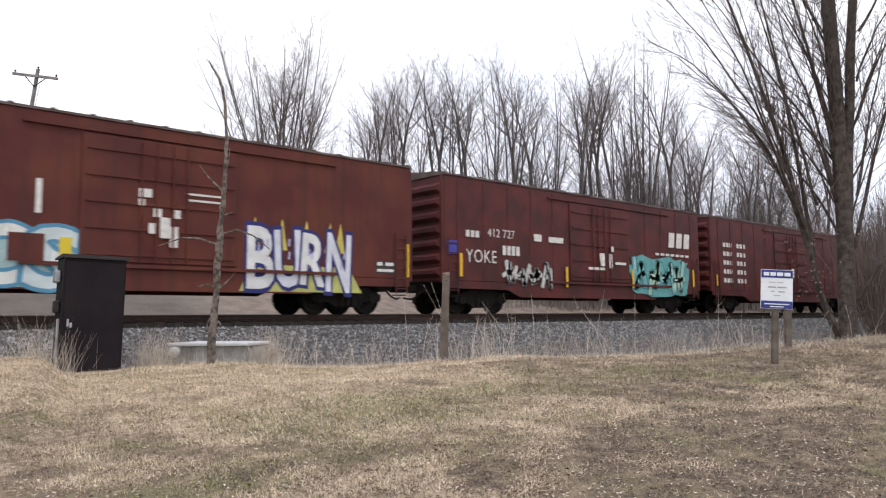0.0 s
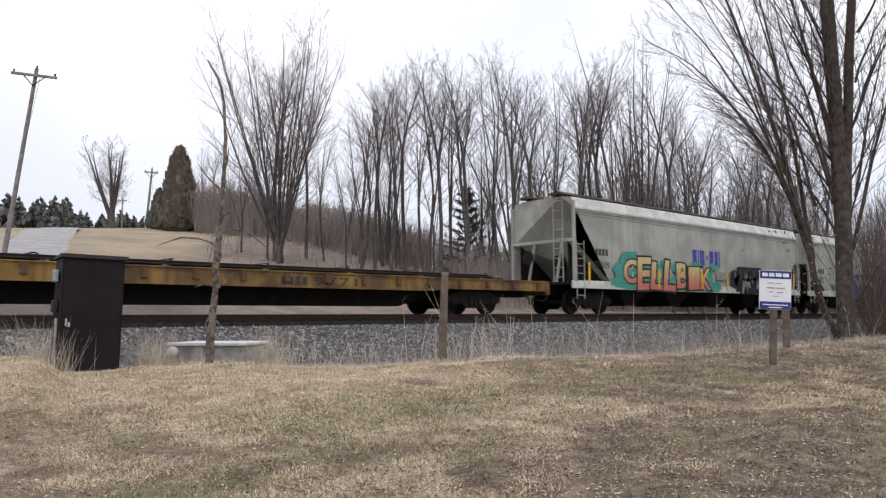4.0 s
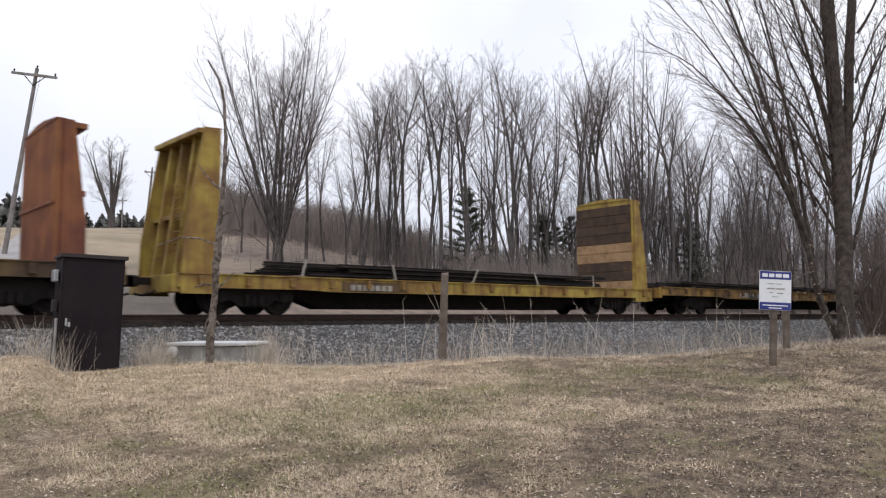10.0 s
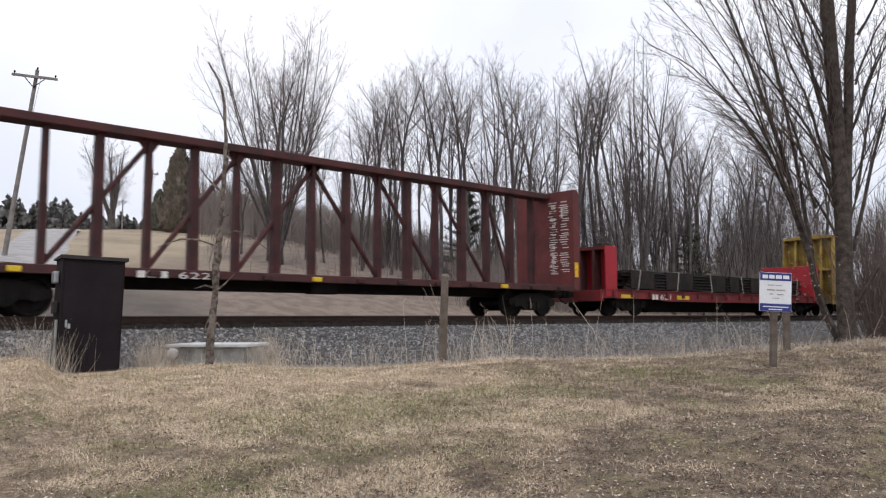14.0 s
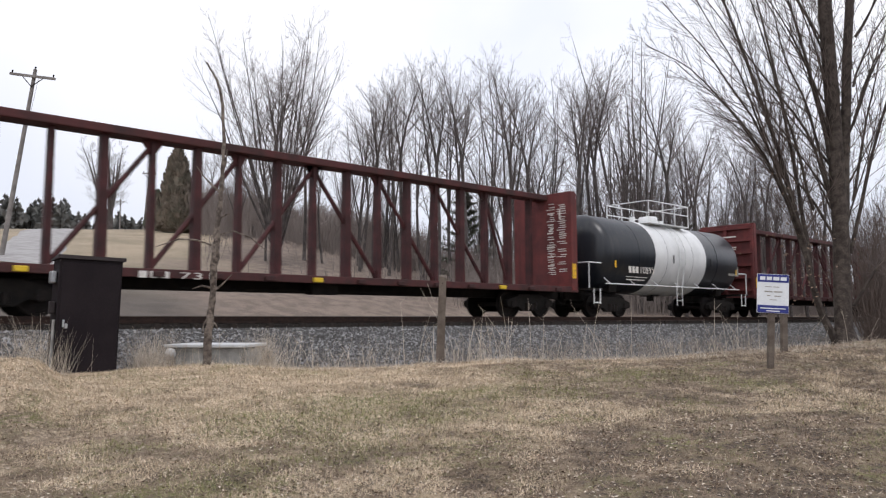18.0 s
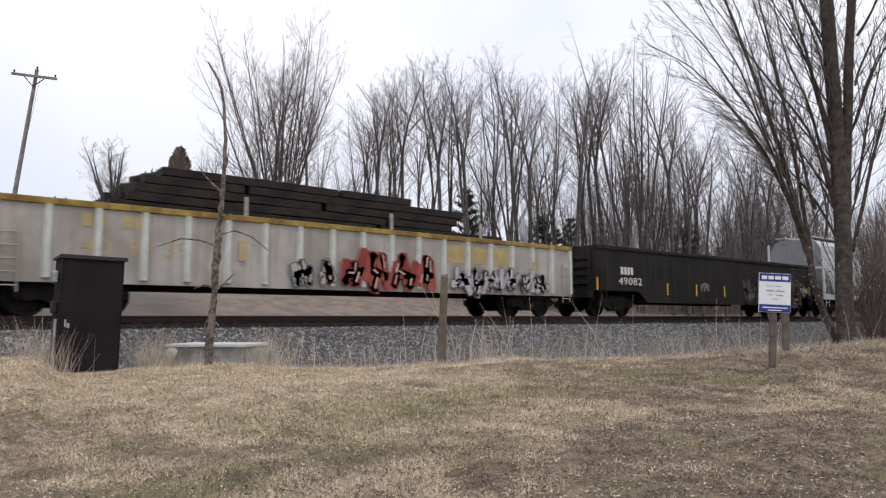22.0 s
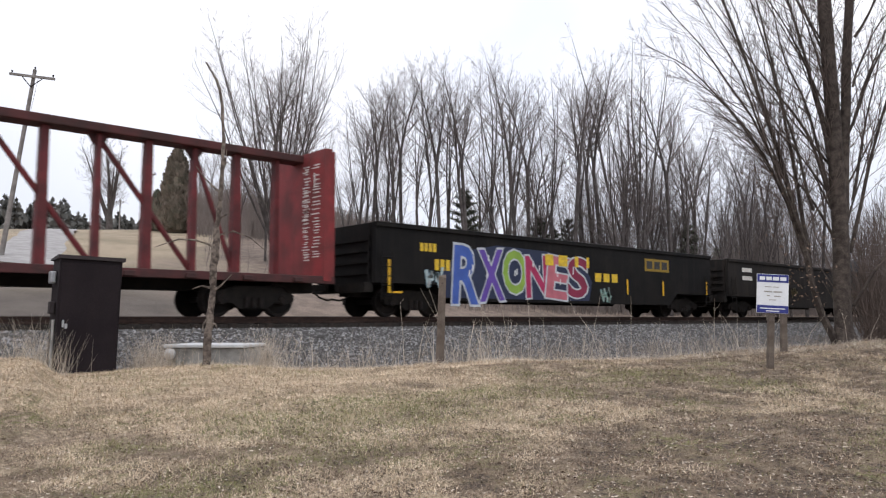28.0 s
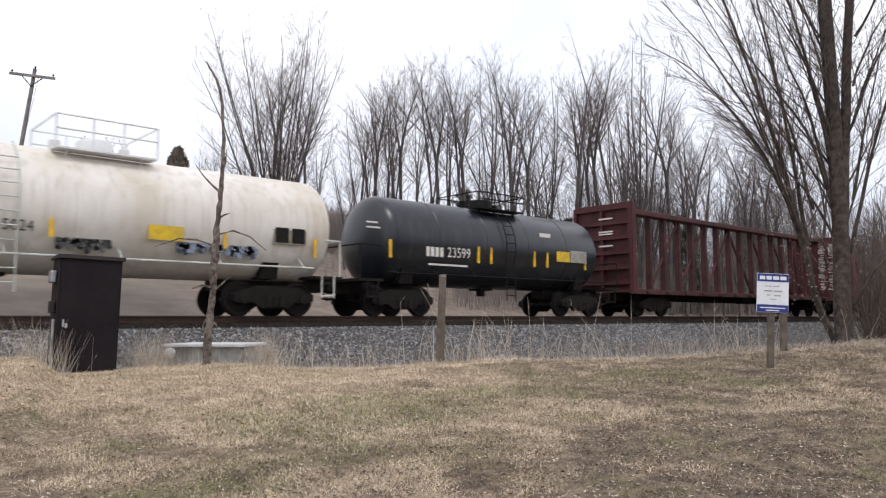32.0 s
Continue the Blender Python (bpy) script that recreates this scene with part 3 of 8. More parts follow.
track = thing("railway_track", "single railway track with rusty rails on dark wooden ties", "track", kind="structure")
RAIL = [(-0.07, -0.17), (0.07, -0.17), (0.07, -0.155), (0.012, -0.135), (0.012, -0.045), (0.036, -0.035), (0.036, -0.004), (0.028, 0), (-0.028, 0), (-0.036, -0.004), (-0.036, -0.035), (-0.012, -0.045), (-0.012, -0.135), (-0.07, -0.155)]
for side in (-0.753, 0.753):
    part("rail", Shape().prism([(p[0] + side, p[1]) for p in RAIL], -620, 640, "x"), M["rail"], track)
# ties: the stretch beside the lawn one by one, the rest joined
for i in range(140):
    part("tie", Shape().soft(-0.115, 0.115, -1.3, 1.3, -0.36, -0.175, 0.015), M["tie"], track, at=(-6 + 0.5 * i + 0.03 * math.sin(i * 7.1), 0.03 * math.sin(i * 3.3), 0), key="tie")
rest = Shape()
for i in range(1100):
    x = -600 + 1.1 * i
    if not -6.3 < x < 64.3:
        rest.box(x - 0.11, x + 0.11, -1.3, 1.3, -0.36, -0.175)
tagged(part("far_ties", rest, M["tie"], track), kind="stuff")

# the bare service lane beyond the track
M["lane"] = mat("pale_dirt_lane", (0.092, 0.078, 0.069), (0.064, 0.053, 0.047), 0.95, scale=0.8, fine=20, bump=0.3)
strip = Shape()
for k in range(-40, 90):
    for y in (4.9, 9.4):
        strip.v.append((k * 3.0, y, max(land(k * 3.0, y), land(k * 3.0, y - 0.4)) + 0.1))
strip.f = [(2 * k, 2 * k + 2, 2 * k + 3, 2 * k + 1) for k in range(129)]
tagged(new("service_lane", strip.mesh("service_lane", M["lane"], True)), "pale bare dirt lane beyond the railway track", "lane", kind="structure")

# ---- the train: builders ----
def bogie(car, x):
    """A two-axle truck under a car."""
    t = part("truck", Shape().box(-0.28, 0.28, -1.0, 1.0, 0.42, 0.7), M["truck"], car, at=(x, 0, 0), key="bolster")
    for sy in (-1.02, 1.02):
        f = Shape()
        f.prism([(-1.2, 0.4), (-1.05, 0.34), (-0.62, 0.36), (-0.38, 0.2), (0.38, 0.2), (0.62, 0.36), (1.05, 0.34), (1.2, 0.4), (1.2, 0.58), (0.95, 0.66), (0.5, 0.8), (-0.5, 0.8), (-0.95, 0.66), (-1.2, 0.58)], -0.09, 0.09)
        part("side_frame", f, M["truck"], t, at=(0, sy, 0), key="side_frame")
        sp = Shape()
        for k in (-0.2, 0.0, 0.2):
            sp.tube((k, 0, 0.24), (k, 0, 0.5), 0.085, sides=8)
        part("spring_nest", sp, M["wheel"], t, at=(0, sy + (-0.1 if sy < 0 else 0.1), 0), key="springs")
    for ax in (-0.89, 0.89):
        w = Shape()
        for g in (-0.755, 0.755):
            o = 1 if g > 0 else -1
            w.lathe([(g - 0.06 * o, 0.43), (g - 0.055 * o, 0.487), (g - 0.03 * o, 0.487), (g - 0.02 * o, 0.457), (g + 0.07 * o, 0.45), (g + 0.07 * o, 0.39), (g + 0.03 * o, 0.36), (g + 0.03 * o, 0.16), (g + 0.08 * o, 0.14)][::o], (0, 0, 0), "y", 22)
        w.tube((0, -1.1, 0), (0, 1.1, 0), 0.08, sides=10)
        for g in (-1.15, 1.05):
            w.tube((0, g, 0), (0, g + 0.1, 0), 0.14, sides=10)
        for k in range(3):
            a = 2.0944 * k
            for g in (-1.17, 1.15):
                w.tube((0.08 * math.cos(a), g, 0.08 * math.sin(a)), (0.08 * math.cos(a), g + 0.02, 0.08 * math.sin(a)), 0.025, sides=6)
        WHEELSETS.append((car, part("wheelset", w, M["wheel"], t, at=(ax, 0, 0.457), key="wheelset", smooth=True)))
    return t


WHEELSETS = []


def couplers(car, half, reach):
    for sx in (-1, 1):
        c = Shape().box(min(half * sx, (half + reach) * sx), max(half * sx, (half + reach) * sx), -0.09, 0.09, 0.76, 0.94)
        c.soft((half + reach) * sx - 0.16, (half + reach) * sx + 0.16, -0.17, 0.17, 0.7, 0.99, 0.05)
        part("coupler", c, M["truck"], car)
        h = Shape()
        pts = [(half * sx, -0.35, 0.72), ((half + reach * 0.3) * sx, -0.36, 0.55), ((half + reach * 0.7) * sx, -0.3, 0.48), ((half + reach) * sx, -0.2, 0.52)]
        for p, q in zip(pts, pts[1:]):
            h.tube(p, q, 0.03, sides=6)
        part("air_hose", h, M["truck"], car)


def ladder(car, x, y, z0, z1, material, width=0.4, steps=6, along="x"):
    s = Shape()
    d = Vector((width / 2, 0, 0)) if along == "x" else Vector((0, width / 2, 0))
    o = Vector((x, y, 0))
    for k in (-1, 1):
        s.tube(o + d * k + Vector((0, 0, z0)), o + d * k + Vector((0, 0, z1)), 0.02, sides=5)
    for i in range(steps):
        z = z0 + (z1 - z0) * (i + 0.5) / steps
        s.tube(o - d + Vector((0, 0, z)), o + d + Vector((0, 0, z)), 0.016, sides=5)
    return part("ladder", s, material, car)


def reflectors(car, spots, y, w=0.1, h=0.5):
    for x, z in spots:
        part("reflector", Shape().box(-w / 2, w / 2, -0.008, 0, 0, h), M["reflect"], car, at=(x, y, z), key=("refl", w, h))


def boxcar(car, half, paint_key, eave=4.45, door=(-1.6, 1.6), ribs=True, rng=1):
    m, y = M[paint_key], 1.5
    body = Shape().soft(-half, half, -y, y, 1.05, eave, 0.025)
    part("body", body, m, car)
    # side sill, deeper along the middle
    for sy in (-1, 1):
        part("side_sill", Shape().prism([(-half, 1.05), (-half, 0.82), (-half + 2.9, 0.8), (-half + 3.5, 0.56), (half - 3.5, 0.56), (half - 2.9, 0.8), (half, 0.82), (half, 1.05)], sy * (y - 0.06), sy * (y - 0.0)), m, car)
    roof = Shape().prism([(-y - 0.03, eave), (y + 0.03, eave), (y + 0.02, eave + 0.06), (0.25, eave + 0.2), (-0.25, eave + 0.2), (-y - 0.02, eave + 0.06)], -half - 0.05, half + 0.05, "x")
    top = part("roof", roof, M["roof"], car, "weathered dark ribbed roof")
    n = 18
    for i in range(n + 1):
        x = -half + 2 * half * i / n
        part("roof_rib", Shape().prism([(-y - 0.03, eave + 0.06), (0, eave + 0.21), (y + 0.03, eave + 0.06), (y, eave + 0.1), (0, eave + 0.25), (-y, eave + 0.1)], -0.04, 0.04, "x"), M["roof"], top, at=(x, 0, 0), key=("roof_rib", eave))
    # corrugated ends
    for sx in (-1, 1):
        for k in range(7):
            z = 1.15 + k * (eave - 1.3) / 7
            h2 = (eave - 1.3) / 7
            e = Shape().add([(sx * half, -1.42, z), (sx * half, 1.42, z), (sx * (half + 0.13), 1.25, z + h2 * 0.3), (sx * (half + 0.13), -1.25, z + h2 * 0.3), (sx * (half + 0.13), 1.25, z + h2 * 0.55), (sx * (half + 0.13), -1.25, z + h2 * 0.55), (sx * half, 1.42, z + h2 * 0.8), (sx * half, -1.42, z + h2 * 0.8)],
                  [(0, 1, 2, 3), (3, 2, 4, 5), (5, 4, 6, 7), (0, 3, 5, 7), (1, 6, 4, 2)])
            part("end_corrugation", e, m, car)
        part("end_post", Shape().box(sx * half - 0.02, sx * half + 0.1 * sx, -y, -y + 0.1, 1.0, eave), m, car)
    # posts between the side panels
    if ribs:
        for i in range(13):
            x = -half + 2 * half * (i + 0.5) / 13
            if door[0] - 0.3 < x < door[1] + 0.3:
                continue
            part("side_post", Shape().prism([(-0.05, -y), (0.05, -y), (0.02, -y - 0.03), (-0.02, -y - 0.03)][::-1], 1.15, eave - 0.12, "z"), m, car, at=(x, 0, 0), key=("post", paint_key, eave))
    # plug door with locking bars and tracks
    d = Shape().soft(door[0], door[1], -y - 0.05, -y, 1.2, eave - 0.35, 0.02)
    dr = part("door", d, m, car)
    b = Shape()
    for k in range(5):
        z = 1.35 + k * (eave - 2.05) / 4
        b.box(door[0] + 0.1, door[1] - 0.1, -y - 0.085, -y - 0.05, z, z + 0.07)
    part("stiffener", b, m, dr)
    k = Shape()
    for x in (-0.55, -0.2, 0.2, 0.55):
        k.tube((sum(door) / 2 + x, -y - 0.1, 1.2), (sum(door) / 2 + x, -y - 0.1, eave - 0.4), 0.025, sides=6)
    part("locking_rod", k, m, dr)
    part("door_latch", Shape().soft(sum(door) / 2 - 0.12, sum(door) / 2 + 0.12, -y - 0.14, -y - 0.09, 1.8, 2.3, 0.02), M["mark_white"], dr, "pale worn latch")
    t = Shape().box(door[0] - 1.2, door[1] + 3.0, -y - 0.09, -y, 1.08, 1.16).box(door[0] - 1.2, door[1] + 3.0, -y - 0.07, -y, eave - 0.3, eave - 0.24)
    part("door_track", t, m, car)
    for sx in (-1, 1):
        ladder(car, sx * (half - 0.35), -y - 0.05, 0.6, 2.4, m)
        part("brake_step", Shape().box(sx * (half - 0.55), sx * (half - 0.15), -y, -y + 0.15, 0.55, 0.58), M["truck"], car)
    couplers(car, half, 0.62)
    for sx in (-1, 1):
        bogie(car, sx * (half - 2.0))
    under = Shape().box(-half, half, -0.35, 0.35, 0.7, 1.05)
    part("center_sill", under, M["truck"], car)


def hopper(car, half, paint_key, eave=4.45, bays=4, rounded=False):
    m, y = M[paint_key], 1.55
    inset = 2.1
    # body: side wall, slope sheets at both ends, sloped shoulder to the roof
    if rounded:
        prof = [(-1.3, 1.35), (1.3, 1.35), (1.5, 1.9), (y, 2.7), (1.52, 3.4), (1.42, 3.95), (1.2, 4.3), (0.8, eave + 0.02), (-0.8, eave + 0.02), (-1.2, 4.3), (-1.42, 3.95), (-1.52, 3.4), (-y, 2.7), (-1.5, 1.9)]
    else:
        prof = [(-y, 1.25), (y, 1.25), (y, eave - 0.42), (y - 0.14, eave - 0.05), (0.9, eave + 0.02), (-0.9, eave + 0.02), (-y + 0.14, eave - 0.05), (-y, eave - 0.42)]
    s = Shape()
    n = len(prof)
    def reach(z):
        return half - 0.18 if z > 2.75 else half - 0.18 - inset * (2.75 - z) / 1.5
    # split low corners so that the ends slope in below
    prof2 = []
    for a, b in zip(prof, prof[1:] + prof[:1]):
        prof2.append(a)
        if (a[1] - 2.75) * (b[1] - 2.75) < 0:
            t = (2.75 - a[1]) / (b[1] - a[1])
            prof2.append((a[0] + (b[0] - a[0]) * t, 2.75))
    n = len(prof2)
    s.add([(-reach(p[1]), p[0], p[1]) for p in prof2] + [(reach(p[1]), p[0], p[1]) for p in prof2], [tuple(range(n - 1, -1, -1)), tuple(range(n, 2 * n))] + [(i, (i + 1) % n, (i + 1) % n + n, i + n) for i in range(n)])
    part("body", s, m, car, smooth=rounded)
    part("top_chord", Shape().box(-half + 0.15, half - 0.15, -y - 0.03, -y + 0.02, eave - 0.5, eave - 0.42), M["sill_white"] if not rounded else m, car)
    if not rounded:
        for sy in (-1, 1):
            part("shoulder_plate", Shape().add([(sx * (half - 0.16), sy * (y + 0.014), eave - 0.42) for sx in (-1, 1)] + [(sx * (half - 0.16), sy * (y - 0.126), eave - 0.045) for sx in (1, -1)], [(0, 1, 2, 3)[::-sy]]), M["sill_white"], car, "pale sloping shoulder plate")
            part("shoulder_groove", Shape().box(-half + 0.2, half - 0.2, sy * y - 0.012, sy * y + 0.012, eave - 0.62, eave - 0.585), M["groove"], car)
            part("side_seam", Shape().box(-half + 0.2, half - 0.2, sy * y - 0.01, sy * y + 0.01, eave - 0.72, eave - 0.7), M["groove"], car)
            for sx in (-1, 1):
                # dark triangle added as the shade below the sloping end sheet
                part("shear_plate", Shape().prism([(sx * (half - 0.2), 1.2), (sx * (half - 0.2), 2.72), (sx * (half - 0.25 - inset), 1.24)][::sx], sy * 1.2 - 0.01, sy * 1.2 + 0.01), M["truck"], car, "dark plate added for the shade under the sloping end")
    if rounded:
        for k in range(3):
            part("shoulder_rib", Shape().box(-half + 0.15, half - 0.15, -1.49 + 0.03 * k, -1.42 + 0.03 * k, 3.6 + 0.12 * k, 3.65 + 0.12 * k), M["groove"], car)
    # running boards and roof hatches
    r = Shape()
    for sy in (-0.75, 0.75):
        r.box(-half, half, sy - 0.3, sy + 0.3, eave + 0.1, eave + 0.17)
        for i in range(16):
            x = -half + 0.3 + (2 * half - 0.6) * i / 15
            r.box(x - 0.02, x + 0.02, sy - 0.2, sy + 0.2, eave, eave + 0.13)
    part("running_board", r, M["roof"] if not rounded else M["galv"], car)
    for i in range(8):
        part("roof_hatch", Shape().soft(-0.7, 0.7, -0.45, 0.45, 0, 0.12, 0.03), m, car, at=(-half + 1.4 + i * (2 * half - 2.8) / 7, 0, eave), key=("hatch", paint_key))
    for sy in (-1, 1):
        part("side_sill", Shape().soft(-half, half, sy * y - 0.05, sy * y + 0.05, 0.95, 1.25, 0.015), M["sill_white"], car, "pale side sill")
    # hopper bottoms
    for i in range(bays):
        x = (i - (bays - 1) / 2) * (2 * half - 5.6) / bays
        w = (2 * half - 5.6) / bays * 0.48
        b = Shape().add([(-w, -1.35, 1.3), (w, -1.35, 1.3), (w, 1.35, 1.3), (-w, 1.35, 1.3), (-0.35, -0.9, 0.42), (0.35, -0.9, 0.42), (0.35, 0.9, 0.42), (-0.35, 0.9, 0.42)], [(0, 1, 2, 3), (7, 6, 5, 4), (0, 4, 5, 1), (1, 5, 6, 2), (2, 6, 7, 3), (3, 7, 4, 0)])
        g = part("hopper_bottom", b, M["truck"], car, at=(x, 0, 0), key=("bottom", bays, round(half, 1)))
        part("outlet_gate", Shape().box(-0.42, 0.42, -0.95, 0.95, 0.33, 0.42), M["truck"], g, key="gate")
    # end frames: corner posts, ladders, platform
    for sx in (-1, 1):
        e = Shape()
        for sy in (-1, 1):
            e.box(sx * (half - 0.14) - 0.05, sx * (half - 0.14) + 0.05, sy * y - 0.05, sy * y + 0.05, 1.2, eave - 0.2)
            e.tube((sx * (half - 0.1), sy * 0.7, 1.2), (sx * (half - 0.5), sy * 0.7, 2.8), 0.06, sides=6)
        e.box(sx * (half - 0.14) - 0.04, sx * (half - 0.14) + 0.04, -y, y, 2.72, 2.84)
        part("end_frame", e, m, car)
        part("end_platform", Shape().box(min(sx * half, sx * (half - 1.8)), max(sx * half, sx * (half - 1.8)), -1.5, 1.5, 1.12, 1.2), M["truck"], car)
        ladder(car, sx * (half - 0.45), -y - 0.04, 0.55, eave - 0.2 if rounded else 2.75, m, 0.45, 8)
        ladder(car, sx * half, -0.9, 1.2, eave, m, 0.45, 9, "y")
        part("center_post", Shape().tube((sx * (half - 1.2), 0, 1.1), (sx * (half - 1.2), 0, 2.3), 0.25, sides=10), M["truck"], car)
    part("brake_reservoir", Shape().tube((-half + 0.9, -0.5, 1.55), (-half + 1.9, -0.5, 1.55), 0.2, sides=12), M["truck"], car, smooth=True)
    part("brake_wheel", Shape().lathe([(-0.02, 0.2), (-0.02, 0.28), (0.02, 0.28), (0.02, 0.2)], (-half - 0.05, 0.6, 2.2), "x", 16), M["truck"], car)
    part("center_sill", Shape().box(-half, half, -0.3, 0.3, 0.75, 1.12), M["truck"], car)
    couplers(car, half, 0.45)
    for sx in (-1, 1):
        bogie(car, sx * (half - 1.75))


def flat_frame(car, half, m, deck=1.1, belly=0.72, y=1.4, overhang=3.4, keel=0.26):
    """Deck, side sills, centre sill and trucks, shared by the flat cars."""
    part("deck", Shape().box(-half, half, -y, y, deck - 0.08, deck), M["deck_wood"], car, "worn dark plank deck")
    for sy in (-1, 1):
        s = Shape().prism([(-half, deck + 0.03), (-half, deck - 0.3), (-half + overhang + 1.4, deck - 0.3), (-half + overhang + 2.2, belly), (half - overhang - 2.2, belly), (half - overhang - 1.4, deck - 0.3), (half, deck - 0.3), (half, deck + 0.03)], sy * y - 0.04, sy * y + 0.04)
        sill = part("side_sill", s, m, car)
        fl = Shape().box(-half, half, sy * y - 0.09, sy * y + 0.09, deck + 0.03, deck + 0.06)
        part("sill_flange", fl, m, sill)
        n = int(half * 2 / 1.25)
        for i in range(n):
            if sy < 0:
                part("stake_pocket", Shape().soft(-0.07, 0.07, -0.12, 0, -0.24, 0, 0.015), m, car, at=(-half + 0.6 + i * (2 * half - 1.2) / (n - 1), -y - 0.03, deck), key=("pocket", m.name))
    part("center_sill", Shape().prism([(-half, deck - 0.08), (-half, 0.62), (-half + overhang + 1.3, 0.62), (-half + overhang + 2.6, keel), (half - overhang - 2.6, keel), (half - overhang - 1.3, 0.62), (half, 0.62), (half, deck - 0.08)], -0.35, 0.35), M["truck"], car)
    for sx in (-1, 1):
        part("end_sill", Shape().soft(sx * half - 0.12, sx * half + 0.12, -y, y, deck - 0.42, deck + 0.02, 0.02), m, car)
        bogie(car, sx * (half - overhang))


def bar_load(name, label, half, z0, layers, across, ends, key, width=2.4, gap=0.012, thick=0.1, light=True, steps=(), bundles=0):
    """steps: for each layer from the bottom, how far it stops short of the front end."""
    return bar_stack(thing(name, label, "cargo"), half, z0, layers, across, ends, key, width, gap, thick, light, steps, bundles)


def bar_stack(ld, half, z0, layers, across, ends, key, width, gap, thick, light, steps, bundles):
    """Long bars in layers with straps and timber spacers, standing on a deck at height z0."""
    rnd = random.Random(key)
    w = width / across
    for k in range(layers):
        for i in range(across):
            a, b = rnd.uniform(0, ends), rnd.uniform(0, ends)
            y = -width / 2 + i * w
            z = z0 + 0.1 + k * (thick + gap + 0.02)
            s = Shape().prism([(y, z), (y + w * 0.86, z), (y + w * 0.86, z + 0.025), (y + w * 0.55, z + 0.04), (y + w * 0.6, z + thick), (y + w * 0.26, z + thick), (y + w * 0.31, z + 0.04), (y, z + 0.025)], -half + a, half - b - (steps[k] if steps else 0), "x")
            part("bar", s, M["load_bar" if light else "load"], ld)
    n = max(4, int(half / 1.3))
    for i in range(n):
        x = -half + 1.2 + i * (2 * half - 2.4) / (n - 1)
        part("skid", Shape().box(x - 0.08, x + 0.08, -width / 2, width / 2, z0, z0 + 0.1), M["load_light"], ld)
        st = Shape()
        top = z0 + 0.1 + (layers - (sum(1 for q in steps if x + 0.3 > half - q) if steps else 0)) * (thick + gap + 0.02)
        lean = rnd.uniform(-0.25, 0.25)
        st.add([(x - 0.04, -width / 2 - 0.02, z0 + 0.08), (x + 0.04, -width / 2 - 0.02, z0 + 0.08), (x + 0.04 + lean, -width / 2 - 0.02, top + 0.01), (x - 0.04 + lean, -width / 2 - 0.02, top + 0.01)], [(0, 1, 2, 3)])
        st.box(x - 0.05 + lean, x + 0.05 + lean, -width / 2 - 0.02, width / 2, top + 0.005, top + 0.015)
        part("strap", st, M["strap"] if layers > 2 else M["load"], ld)
    for i in range(bundles):
        # dark blocks between the open stretches
        x = -half + 1.0 + (i + rnd.uniform(0.2, 0.8)) * (2 * half - 2.6) / bundles
        high = layers - (sum(1 for q in steps if x + 1.2 > half - q) if steps else 0)
        if high > 1:
            part("dark_wrap", Shape().soft(x - rnd.uniform(0.3, 0.9), x + rnd.uniform(0.3, 0.9), -width / 2 - 0.012, width / 2, z0 + 0.1, z0 + 0.08 + high * (thick + gap + 0.02), 0.02), M["load"], ld, "dark block in the stack of bars")
    return ld


